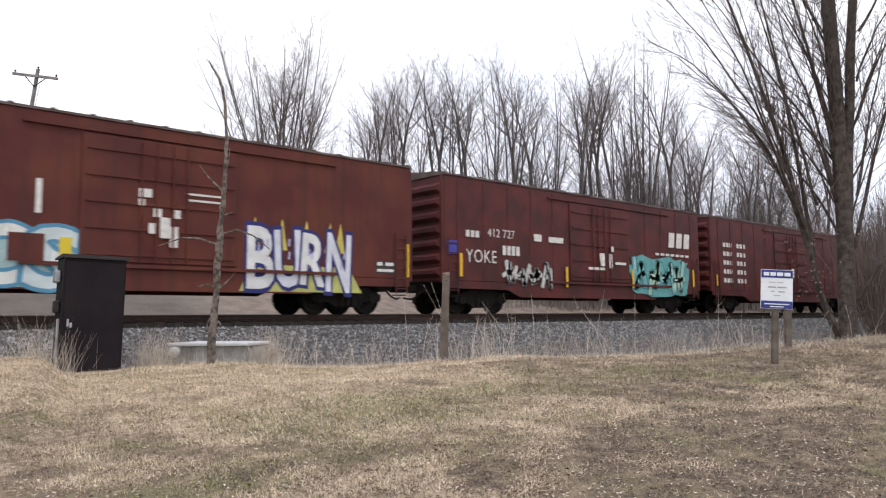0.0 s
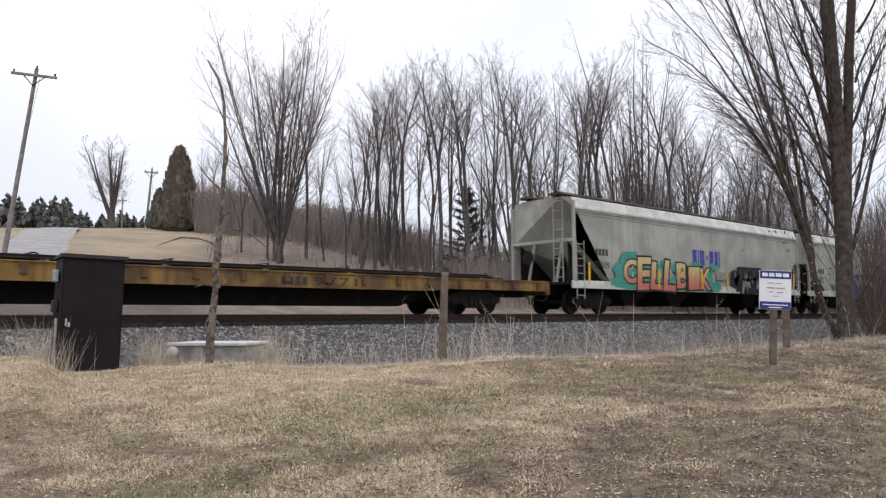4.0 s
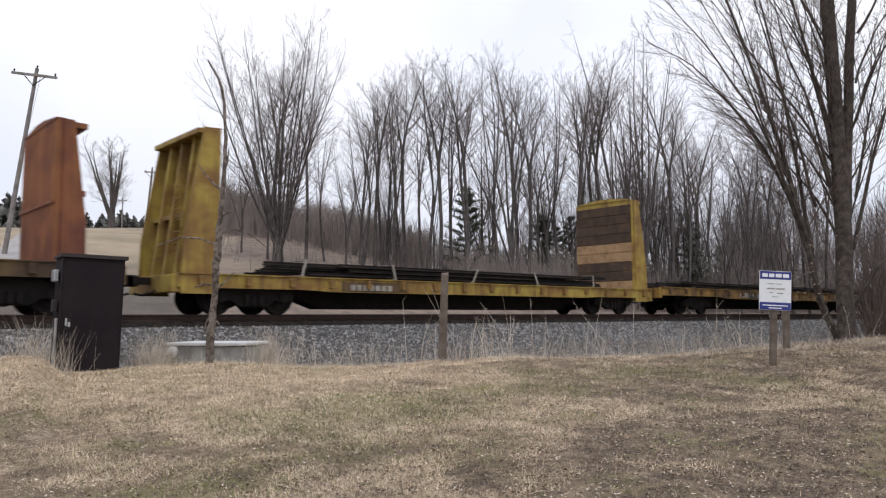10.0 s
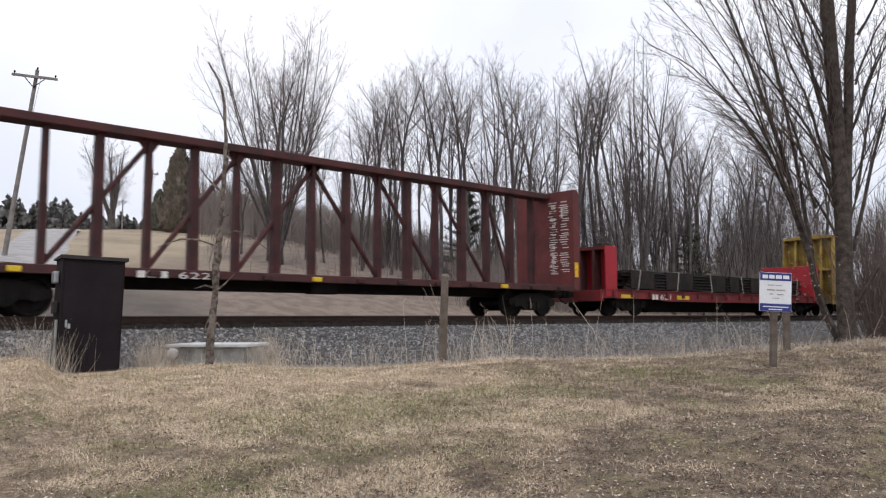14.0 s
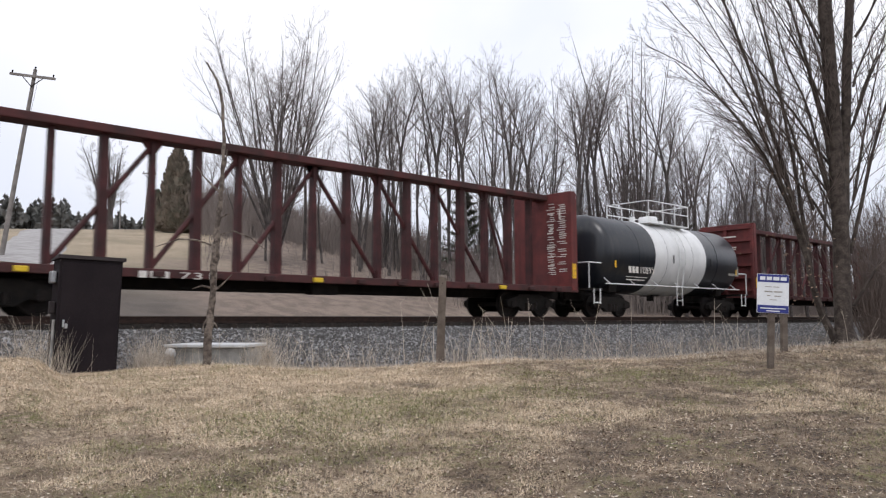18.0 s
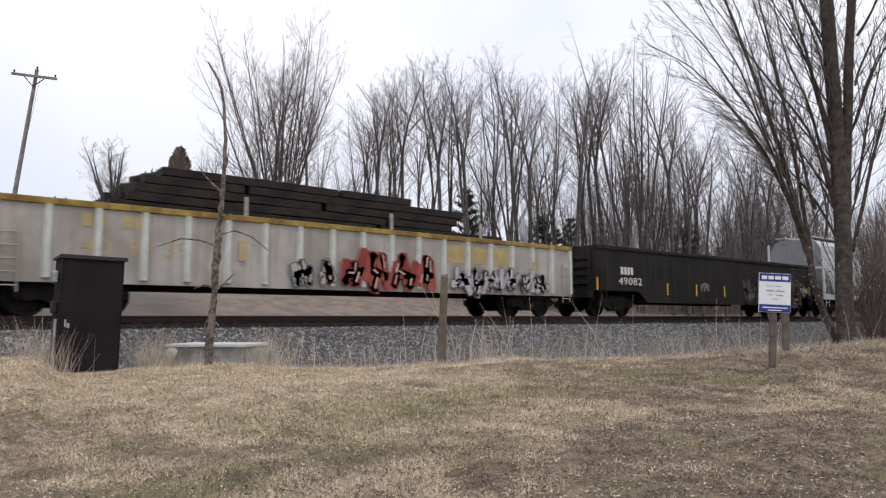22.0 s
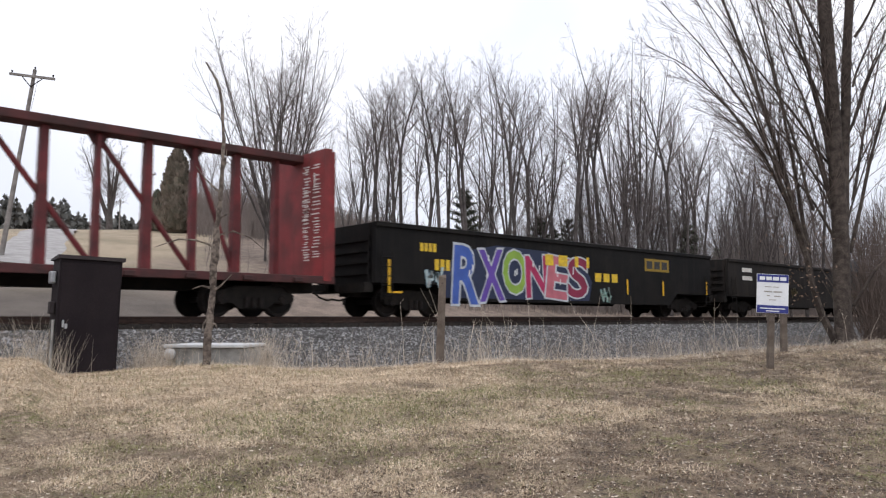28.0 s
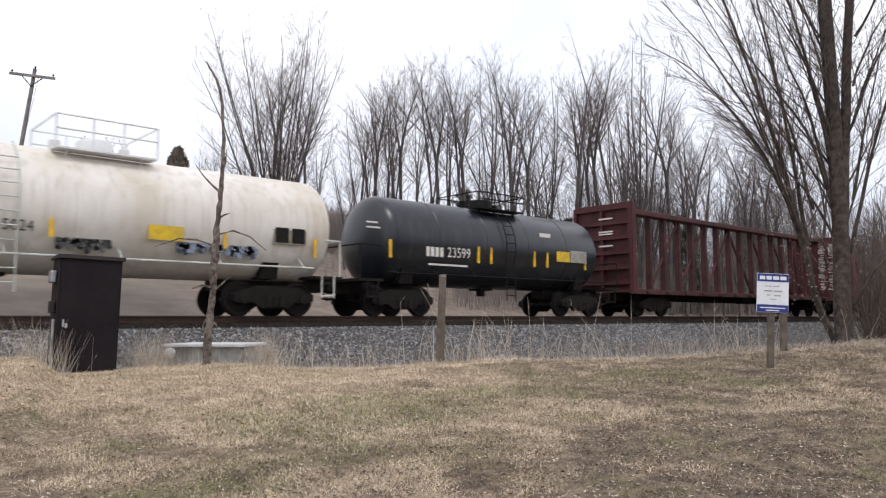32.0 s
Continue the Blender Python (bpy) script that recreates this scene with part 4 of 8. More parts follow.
def tall_bulkhead(car, x, facing, face_kind, m, z0=1.1, z1=4.7, y=1.42, depth=0.85):
    """A flat car's end wall. facing: +1 when its loaded face looks to the rear."""
    b = part("bulkhead", Shape().soft(x - 0.06, x + 0.06, -y, y, z0, z1, 0.02), m, car)
    inner = x - 0.06 if facing > 0 else x + 0.06
    outer = x + 0.06 if facing > 0 else x - 0.06
    o = 1 if facing > 0 else -1
    # side gussets, wide at the foot
    for sy in (-1, 1):
        g = Shape().prism([(outer, z0 - 0.45), (outer + depth * o, z0 - 0.45), (outer + depth * 0.94 * o, z0 + 1.0), (outer + depth * 0.4 * o, z1), (outer, z1)][::o], sy * y - 0.03, sy * y + 0.03)
        part("gusset", g, m, b)
    # outer posts and cross bars
    for yy in (-0.75, 0.0, 0.75):
        p = Shape().prism([(outer, z0), (outer + 0.75 * o, z0), (outer + 0.28 * o, z1), (outer, z1)][::o], yy - 0.06, yy + 0.06)
        part("back_post", p, m, b)
    for z in (z0 + 1.6, z1 - 0.1):
        part("cross_bar", Shape().box(min(outer, outer + 0.5 * o), max(outer, outer + 0.5 * o), -y, y, z - 0.06, z + 0.06), m, b)
    if face_kind == "boards":
        rows = [("board_light", 1), ("board_dark", 2), ("board_light", 2), ("board_dark", 4)]
        z, i = z0 + 0.02, 0
        for kind, n in rows:
            for _ in range(n):
                h = (z1 - z0 - 0.2) / 9
                part("board", Shape().soft(min(inner, inner - 0.06 * o), max(inner, inner - 0.06 * o), -y + 0.04, y - 0.04, z, z + h - 0.015, 0.012), M[kind], b)
                z += h
    if face_kind == "sheet":
        for k in range(9):
            yy = -y + 0.15 + k * (2 * y - 0.3) / 8
            c = Shape().prism([(inner, yy - 0.13), (inner - 0.05 * o, yy - 0.06), (inner - 0.05 * o, yy + 0.06), (inner, yy + 0.13)], z0, z1 - 0.05, "z")
            part("corrugation", c, M["rust_panel"], b, "rust-orange sheet ridge")
        part("cross_strip", Shape().box(min(inner, inner - 0.07 * o), max(inner, inner - 0.07 * o), -y, y, z0 + 1.35, z0 + 1.42), M["rust_panel"], b)
        part("rust_sheet", Shape().box(min(inner, inner - 0.012 * o), max(inner, inner - 0.012 * o), -y + 0.01, y - 0.01, z0, z1), M["rust_panel"], b)
    cap = Shape().prism([(-y, z1), (y, z1), (y, z1 + 0.02), (0.3, z1 + 0.14), (-0.3, z1 + 0.14), (-y, z1 + 0.02)], x - 0.1, x + 0.1, "x")
    part("cap", cap, m, b)


def centerbeam(car, half, paint_key, dark_key="beam_dark", marks=True):
    m, dk, pm = M[paint_key], M[dark_key], M["post_red" if paint_key == "beam_red" else "post_dull"]
    top, deck = 4.66, 1.08
    part("deck", Shape().box(-half, half, -1.4, 1.4, deck - 0.1, deck), m, car)
    for sy in (-1, 1):
        part("side_sill", Shape().soft(-half, half, sy * 1.4 - 0.06, sy * 1.4 + 0.06, deck - 0.17, deck + 0.04, 0.015), dk, car)
        n = 14
        for i in range(n):
            if sy < 0:
                part("sill_winch", Shape().soft(-0.14, 0.14, -0.1, 0, -0.13, 0, 0.02), M["mark_yellow"] if marks and i % 5 == 1 else dk, car, at=(-half + 1.2 + i * (2 * half - 2.4) / (n - 1), -1.46, deck - 0.02), key=("winch", marks and i % 5 == 1, dark_key))
    part("center_sill", Shape().box(-half, half, -0.3, 0.3, 0.68, deck - 0.1), M["truck"], car)
    part("top_chord", Shape().soft(-half + 0.2, half - 0.2, -0.3, 0.3, top - 0.17, top + 0.05, 0.03), dk, car, "dark weathered top chord")
    n, inner = 17, half - 0.5
    for i in range(n):
        x = -inner + (i + 0.5) * 2 * inner / n
        wide = 0.1 if i % 2 else 0.065
        part("post", Shape().prism([(-wide * 1.25, deck), (wide * 1.25, deck), (wide * 0.9, top - 0.17), (-wide * 0.9, top - 0.17)], -0.13, 0.13), pm, car, at=(x, 0, 0), key=("cbpost", wide, paint_key))
    step = 2 * inner / n
    for i in range(n // 2):
        x0 = -inner + (2 * i + 0.5) * step
        up = i < n // 4
        a, b = (x0, x0 + 2 * step)
        z0, z1 = (deck + 0.1, top - 0.25) if up else (top - 0.25, deck + 0.1)
        if i in (0, n // 2 - 1):
            b = a + step
            z0, z1 = (z1, z0) if i == 0 else (z0, z1)
        part("brace", Shape().tube((a, 0, z0), (b, 0, z1), 0.07, sides=6), pm, car)
        gx = b if z1 > z0 else a
        part("gusset_plate", Shape().prism([(gx - 0.28, top - 0.17), (gx, top - 0.6), (gx + 0.28, top - 0.17)], -0.05, 0.05), dk, car)
    for sx in (-1, 1):
        x = sx * (half - 0.25)
        b = part("bulkhead", Shape().soft(x - 0.1, x + 0.1, -1.45, 1.45, deck - 0.1, top + 0.08, 0.02), m, car)
        r = Shape()
        for k in range(6):
            z = deck + 0.3 + k * 0.63
            r.box(min(x + 0.1 * sx, x + 0.26 * sx), max(x + 0.1 * sx, x + 0.26 * sx), -1.4, 1.4, z - 0.07, z + 0.07)
        for yy in (-1.38, 0.0, 1.38):
            r.box(min(x + 0.1 * sx, x + 0.24 * sx), max(x + 0.1 * sx, x + 0.24 * sx), yy - 0.07, yy + 0.07, deck, top)
        part("end_rib", r, m, b)
        part("bulkhead_edge", Shape().box(x - 0.13, x + 0.13, -1.48, -1.45, deck - 0.1, top + 0.06), m, b)
        # lettering on the faces that look to the rear
        rnd = random.Random(int(half * 100) + sx)
        w = Shape()
        fx = x - 0.105 if sx > 0 else x - 0.265
        if sx > 0:
            for col in ((-1.25, -0.75), (-0.62, -0.25), (0.25, 0.7)):
                z = top - 0.35
                while z > deck + 0.5:
                    a = rnd.uniform(0, 0.12)
                    if rnd.random() < 0.93:
                        w.box(fx - 0.003, fx, (-col[1] if col[0] > 0 else col[0]) + a, (-col[0] if col[0] > 0 else col[1]) - rnd.uniform(0, 0.2), z, z + 0.03)
                    z -= rnd.choice((0.075, 0.09, 0.13))
            w.box(fx - 0.003, fx, -0.95, -0.88, top - 0.95, top - 0.55)
        else:
            for z in (top - 0.6, top - 1.15, top - 1.25, top - 1.75):
                w.box(fx - 0.003, fx, -0.6, 0.1, z, z + 0.06)
        tagged(part("stencil_text", w, M["mark_white"], b, "white stencilled lettering"), kind="stuff")
        if marks:
            part("reflector", Shape().box(x - 0.1, x + 0.1, -1.495, -1.482, deck + 0.35, deck + 0.9), M["reflect"], b, "yellow reflector strip")
    couplers(car, half, 0.75)
    for sx in (-1, 1):
        bogie(car, sx * (half - 2.3))
    part("brake_rigging", Shape().tube((-half * 0.4, -0.8, 0.7), (half * 0.2, -0.8, 0.7), 0.03, sides=5).tube((-half * 0.3, -0.8, 0.7), (-half * 0.3, -0.8, 1.0), 0.03, sides=5).soft(-0.6, 0.3, -1.0, -0.6, 0.62, 0.95, 0.04), M["truck"], car)


def tank_car(car, half, paint_key, radius=1.47, axis=2.42, bands=None, rail_key="black", front_gap=0.3, rear_gap=0.3, walkway=None, top_at=0.0, top_half=1.6, rail_high=0.85):
    m = M[paint_key]
    shell = half - 0.62
    prof = []
    for k in range(7):
        a = k / 6 * math.pi / 2
        prof.append((-shell - 0.62 * math.cos(a) + 0.0, max(0.05, radius * math.sin(a))))
    full = [(d + rear_gap, r) for d, r in prof] + [(-d - front_gap, r) for d, r in prof[::-1]]
    part("tank_shell", Shape().lathe(full, (0, 0, axis), "x", 40), m, car, smooth=True)
    if bands:
        part("painted_band", Shape().lathe([(bands[0], radius + 0.008), (bands[1], radius + 0.008)], (0, 0, axis), "x", 40), M[bands[2]], car, "broad white band", smooth=True)
    for x in (-shell * 0.55, -shell * 0.18, shell * 0.18, shell * 0.55):
        part("shell_weld", Shape().lathe([(x - 0.015, radius + 0.002), (x, radius + 0.012), (x + 0.015, radius + 0.002)], (0, 0, axis), "x", 40), m, car, smooth=True)
    for sx in (-1, 1):
        s = Shape().prism([(-1.15, axis - 0.75), (-1.0, 1.0), (1.0, 1.0), (1.15, axis - 0.75), (0.7, axis - radius + 0.1), (-0.7, axis - radius + 0.1)][::-1], sx * (half - 2.35), sx * (half - 1.85), "x")
        part("saddle", s, M["truck"], car)
        part("stub_sill", Shape().box(min(sx * half, sx * (half - 3.3)), max(sx * half, sx * (half - 3.3)), -0.3, 0.3, 0.68, 1.05), M["truck"], car)
        p = Shape().box(min(sx * half, sx * (half - 0.9)), max(sx * half, sx * (half - 0.9)), -1.45, 1.45, 1.02, 1.1)
        part("end_platform", p, M["truck"], car)
        h = Shape()
        pts = [(sx * (half - 0.08), -1.4, 1.1), (sx * (half - 0.08), -1.4, 2.1), (sx * (half - 0.85), -1.4, 2.1)]
        for a, b in zip(pts, pts[1:]):
            h.tube(a, b, 0.025, sides=6)
        h.tube((sx * (half - 0.08), -1.4, 2.1), (sx * (half - 0.08), 1.4, 2.1), 0.025, sides=6)
        h.tube((sx * (half - 0.08), 1.4, 1.1), (sx * (half - 0.08), 1.4, 2.1), 0.025, sides=6)
        h.tube((sx * (half - 0.3), -1.45, 0.5), (sx * (half - 0.3), -1.45, 1.1), 0.025, sides=6)
        h.tube((sx * (half - 0.7), -1.45, 0.5), (sx * (half - 0.7), -1.45, 1.1), 0.025, sides=6)
        h.tube((sx * (half - 0.7), -1.45, 0.55), (sx * (half - 0.3), -1.45, 0.55), 0.025, sides=6)
        part("end_handrail", h, M[walkway or "truck"], car)
        bogie(car, sx * (half - 1.95))
    # top fittings: dome, platform and rail
    part("valve_housing", Shape().lathe([(0, 0.42), (0.34, 0.42), (0.4, 0.38), (0.44, 0.1)], (top_at, 0, axis + radius - 0.05), "z", 20), M[rail_key], car, smooth=True)
    for x in (-1.25, 1.0):
        part("safety_valve", Shape().tube((top_at + x * top_half / 1.6, 0, axis + radius - 0.05), (top_at + x * top_half / 1.6, 0, axis + radius + 0.25), 0.13, sides=12), M[rail_key], car, smooth=True)
    z, a, b = axis + radius, top_at - top_half, top_at + top_half
    for sy in (-0.85, 0.85):
        pf = Shape().box(a, b, sy - 0.25, sy + 0.25, z - 0.12, z - 0.08)
        for x in (a + 0.3, b - 0.3):
            pf.tube((x, sy, z - 0.1), (x, sy * 0.8, z - 0.45), 0.03, sides=5)
        part("top_platform", pf, M[rail_key], car)
    rl = Shape()
    for sy in (-1.08, 1.08):
        for x in (a, a + top_half * 0.7, b - top_half * 0.7, b):
            rl.tube((x, sy, z - 0.1), (x, sy, z + rail_high), 0.022, sides=5)
        for zz in (z + rail_high * 0.5, z + rail_high):
            rl.tube((a, sy, zz), (b, sy, zz), 0.022, sides=5)
    for x in (a, b):
        rl.tube((x, -1.08, z + rail_high), (x, 1.08, z + rail_high), 0.022, sides=5)
    part("top_railing", rl, M[rail_key], car)
    # side ladder and grab rail along the shell
    s = Shape()
    for x in (-0.22, 0.22):
        pts = []
        for k in range(8):
            a = math.pi + radians(55) - k * radians(118) / 7
            pts.append((x, (radius + 0.12) * math.cos(a), axis + (radius + 0.12) * math.sin(a)))
        pts = [(x, -1.5, 0.5), (x, -1.5, 1.3)] + [p for p in pts if p[2] > 1.6]
        for a, b in zip(pts, pts[1:]):
            s.tube(a, b, 0.02, sides=5)
    sl = part("side_ladder", s, M[walkway or rail_key], car)
    for k in range(10):
        zz = 0.7 + k * 0.3
        yy = -1.5 if zz < 1.5 else -math.sqrt(max(0.05, (radius + 0.12) ** 2 - (zz - axis) ** 2))
        part("rung", Shape().tube((-0.22, min(yy, -0.5), zz), (0.22, min(yy, -0.5), zz), 0.016, sides=5), M[walkway or rail_key], sl)
    g = Shape().tube((-half + 1.0, -1.5, 1.3), (half - 1.0, -1.5, 1.3), 0.025, sides=6)
    for i in range(7):
        x = -half + 1.3 + i * (2 * half - 2.6) / 6
        g.tube((x, -1.5, 1.3), (x, -1.2, 1.55), 0.02, sides=5)
    part("grab_rail", g, M[walkway or rail_key], car)
    part("bottom_outlet", Shape().tube((0, 0, axis - radius - 0.25), (0, 0, axis - radius + 0.1), 0.16, sides=12).box(-0.3, 0.3, -0.3, 0.3, axis - radius - 0.05, axis - radius + 0.1), M["truck"], car)
    couplers(car, half, 0.45)


def gondola(car, half, paint_key, top=3.1, ribs=14, cap_key=None, belly=0.55, rib_key=None, straight=False):
    m, y = M[paint_key], 1.47
    low = belly if straight else 1.0
    for sy in (-1, 1):
        side = Shape().prism([(-half, low), (-half + 2.9, low), (-half + 3.5, belly), (half - 3.5, belly), (half - 2.9, low), (half, low), (half, top), (-half, top)], sy * y - 0.03, sy * y + 0.03)
        part("side_wall", side, m, car)
        part("top_rim", Shape().soft(-half, half, sy * y - 0.09, sy * y + 0.09, top - 0.06, top + 0.09, 0.02), M[cap_key or paint_key], car)
    part("floor", Shape().box(-half, half, -y, y, 1.0, 1.08), m, car)
    for i in range(ribs + 1 if ribs else 0):
        x = -half + 0.12 + i * (2 * half - 0.24) / ribs
        inside = straight or abs(x) < half - 3.3
        part("rib", Shape().prism([(-0.09, -y - 0.03), (0.09, -y - 0.03), (0.06, -y - 0.12), (-0.06, -y - 0.12)][::-1], belly + 0.1 if inside else 1.05, top - 0.06, "z"), M[rib_key or paint_key], car, at=(x, 0, 0), key=("gonrib", paint_key, inside, top, belly))
    for sx in (-1, 1):
        e = part("end_wall", Shape().soft(sx * half - 0.06, sx * half + 0.06, -y, y, 0.98, top + 0.06, 0.02), m, car)
        r = Shape()
        for k in range(4):
            z = 1.25 + k * (top - 1.4) / 4
            r.box(min(sx * half, sx * (half + 0.14)), max(sx * half, sx * (half + 0.14)), -y + 0.1, y - 0.1, z, z + 0.16)
        for yy in (-1.3, 1.3):
            r.box(min(sx * half, sx * (half + 0.12)), max(sx * half, sx * (half + 0.12)), yy - 0.07, yy + 0.07, 1.0, top)
        part("end_rib", r, M[rib_key or paint_key], e)
        part("end_sill", Shape().box(min(sx * half, sx * (half + 0.3)), max(sx * half, sx * (half + 0.3)), -1.4, 1.4, 0.72, 1.0), M["truck"], car)
        ladder(car, sx * (half - 0.4), -y - 0.1, 0.5, 1.9, m, 0.4, 5)
        bogie(car, sx * (half - 1.85))
    part("center_sill", Shape().box(-half, half, -0.35, 0.35, 0.62, 1.0), M["truck"], car)
    couplers(car, half, 0.62)

# ---- the train: cars from the front to the rear, with the places of both ends at the start ----
TRAIN = []


def consist(name, label, front, rear, category="freight car"):
    car = thing(name, label, category, ((front + rear) / 2, 0, 0), group="cars of the freight train")
    TRAIN.append((car, (front + rear) / 2))
    return car, (front - rear) / 2


def carry(load, car):
    """A load rides with its car."""
    x = dict(TRAIN)[car]
    load.matrix_basis = Matrix.Translation((x, 0, 0))
    TRAIN.append((load, x))


SIDE_Y = -1.5
WHITE, YELLOW, BLACK = M["mark_white"], M["mark_yellow"], M["mark_black"]
car, h = consist("boxcar", "red-brown boxcar with worn white lettering", 64.2, 49.0)
boxcar(car, h, "red_box")
car, h = consist("boxcar", "dull red boxcar with columns of white lettering", 47.7, 32.4)
boxcar(car, h, "red_box", door=(-1.4, 2.3))
for i in range(2):
    for k in range(5):
        blocks(3, -6.6 + 1.3 * i, 3.1 - 0.42 * k, -5.7 + 1.3 * i, 3.3 - 0.42 * k, SIDE_Y, WHITE, car)
reflectors(car, [(-h + 0.3, 1.25), (0.4, 1.3)], SIDE_Y - 0.06)

car, h = consist("boxcar", "red boxcar with white numbers, a white emblem and pale green graffiti", 31.14, 15.91)
boxcar(car, h, "red_box", door=(-1.4, 2.3))
blocks(3, -6.7, 2.5, -6.05, 2.72, SIDE_Y - 0.035, WHITE, car)
lettering("412 727", -5.7, 2.56, -4.4, 2.84, SIDE_Y - 0.036, WHITE, car)
lettering("YOKE", -6.7, 1.68, -5.3, 2.1, SIDE_Y - 0.036, WHITE, car, "chalk_writing")
blocks(4, -5.0, 1.98, -4.1, 2.3, SIDE_Y - 0.035, WHITE, car)
bars([(-3.4, -3.0, 2.55, 2.8), (-2.6, -1.8, 2.55, 2.75)], SIDE_Y - 0.035, WHITE, car)
e, y0, y1 = Shape(), -1.54, -1.532
for k in range(3):
    e.prism([(5.2 + 0.6 * k, 2.8), (5.62 + 0.6 * k, 2.8), (5.72 + 0.6 * k, 3.45), (5.3 + 0.6 * k, 3.45)], y0, y1)
part("emblem", e, WHITE, car, "white emblem")
blocks(7, 4.2, 2.42, 6.9, 2.52, SIDE_Y - 0.035, WHITE, car)
bars([(1.0, 1.2, 2.4, 2.6), (0.3, 0.5, 2.0, 2.3), (0.9, 1.1, 1.75, 2.3), (-0.4, 0.6, 1.65, 1.75), (1.3, 2.0, 1.9, 2.0)], SIDE_Y - 0.095, WHITE, car)
mural(car, -5.0, -2.4, 0.85, 1.85, SIDE_Y - 0.03, {"edge": (0.08, 0.07, 0.07), "fill": [(0.55, 0.53, 0.5), (0.48, 0.48, 0.46)], "shine": (0.7, 0.7, 0.68)}, 5, 4)
mural(car, 2.6, 6.5, 0.7, 2.3, SIDE_Y - 0.03, {"edge": (0.02, 0.12, 0.16), "fill": [(0.16, 0.42, 0.42), (0.36, 0.55, 0.45)], "shine": (0.6, 0.7, 0.65)}, 8, 4, (0.13, 0.36, 0.36))
reflectors(car, [(-6.95, 1.2), (-1.65, 0.95), (2.5, 1.0), (7.1, 1.15)], SIDE_Y - 0.06, 0.12, 0.75)
part("blue_panel", Shape().box(-7.5, -7.1, -1.54, -1.53, 1.9, 2.35), M["mark_blue"], car)

car, h = consist("boxcar", "rust-streaked red boxcar with blue and white graffiti", 14.49, -0.54)
boxcar(car, h, "rust_box", door=(-1.9, 1.85), ribs=False)
blocks(2, -6.83, 2.83, -6.38, 3.12, SIDE_Y, WHITE, car)
lettering("41", -6.78, 2.4, -6.45, 2.68, SIDE_Y - 0.004, WHITE, car)
lettering("36", -5.85, 2.4, -5.4, 2.68, SIDE_Y - 0.004, WHITE, car)
lettering("41", -5.0, 2.4, -4.6, 2.68, SIDE_Y - 0.004, WHITE, car)
bars([(-2.8, -2.68, 2.2, 2.95)], SIDE_Y, WHITE, car)
bars([(-0.65, -0.35, 2.75, 2.95), (-0.65, -0.5, 2.55, 2.7), (0.5, 1.4, 2.75, 2.8), (0.5, 1.4, 2.9, 2.95), (-0.3, -0.1, 2.3, 2.5), (0.15, 0.35, 2.3, 2.5), (-0.4, -0.25, 1.9, 2.15), (0.1, 0.3, 1.6, 2.1)], SIDE_Y - 0.09, WHITE, car)
part("mural_ground", Shape().box(-6.75, -5.2, -1.504, -1.5, 0.62, 2.05), paint(0.42, 0.33, 0.05), car, "mustard backing of a graffiti piece")
spray = Shape().prism([(-6.3, 0.6), (-1.9, 0.6), (-1.75, 1.5), (-2.3, 1.9), (-3.2, 1.75), (-4.1, 2.1), (-5.2, 2.3), (-5.6, 1.9), (-6.5, 1.5)], -1.508, -1.504)
part("mural_ground", spray, paint(0.36, 0.5, 0.5), car, "pale blue-green ground of a graffiti piece")
piece(car, "MACS", -6.1, -1.9, 0.65, 2.1, SIDE_Y - 0.01, [paint(0.7, 0.71, 0.66), paint(0.6, 0.68, 0.68)], paint(0.1, 0.28, 0.42), 21, 0.05, 0.2, 1.02, 0.08, 0.03, glint=paint(0.85, 0.85, 0.8))
part("rust_patch", Shape().box(-3.3, -2.6, -1.535, -1.53, 1.15, 1.75), M["rust_box"], car)
for x0, x1, z0, z1 in ((-5.3, -4.9, 1.0, 1.3), (-4.2, -4.0, 1.5, 2.0), (-2.3, -2.05, 1.3, 1.7)):
    part("mural_patch", Shape().box(x0, x1, -1.532, -1.528, z0, z1), paint(0.68, 0.52, 0.04), car)
part("mural_ground", Shape().prism([(1.95, 0.6), (5.75, 0.6), (5.3, 1.3), (2.3, 1.3)], -1.504, -1.5), paint(0.5, 0.5, 0.16), car, "yellow-green backing of a graffiti piece")
spikes_ = Shape()
for x0 in (2.35, 3.15, 3.9, 4.65, 5.0):
    spikes_.prism([(x0 - 0.18, 1.7), (x0 + 0.16, 1.7), (x0 + 0.02, 2.55)], -1.506, -1.504)
part("mural_spikes", spikes_, paint(0.62, 0.52, 0.12), car, "yellow spikes of a graffiti piece")
piece(car, "BURN", 2.15, 5.35, 0.7, 2.2, SIDE_Y - 0.008, [paint(0.74, 0.74, 0.73), paint(0.68, 0.69, 0.76)], paint(0.03, 0.035, 0.16), 33, 0.0, 0.14, 1.0, 0.075, 0.025, glint=paint(0.45, 0.45, 0.65))
part("data_panel", Shape().box(6.25, 6.95, -1.505, -1.5, 1.2, 1.55), BLACK, car)
bars([(6.3, 6.5, 1.42, 1.52), (6.6, 6.9, 1.42, 1.52), (6.3, 6.9, 1.24, 1.32)], SIDE_Y - 0.005, WHITE, car)
reflectors(car, [(-h + 0.06, 1.05), (h - 0.1, 1.1)], SIDE_Y - 0.02, 0.13, 1.0)

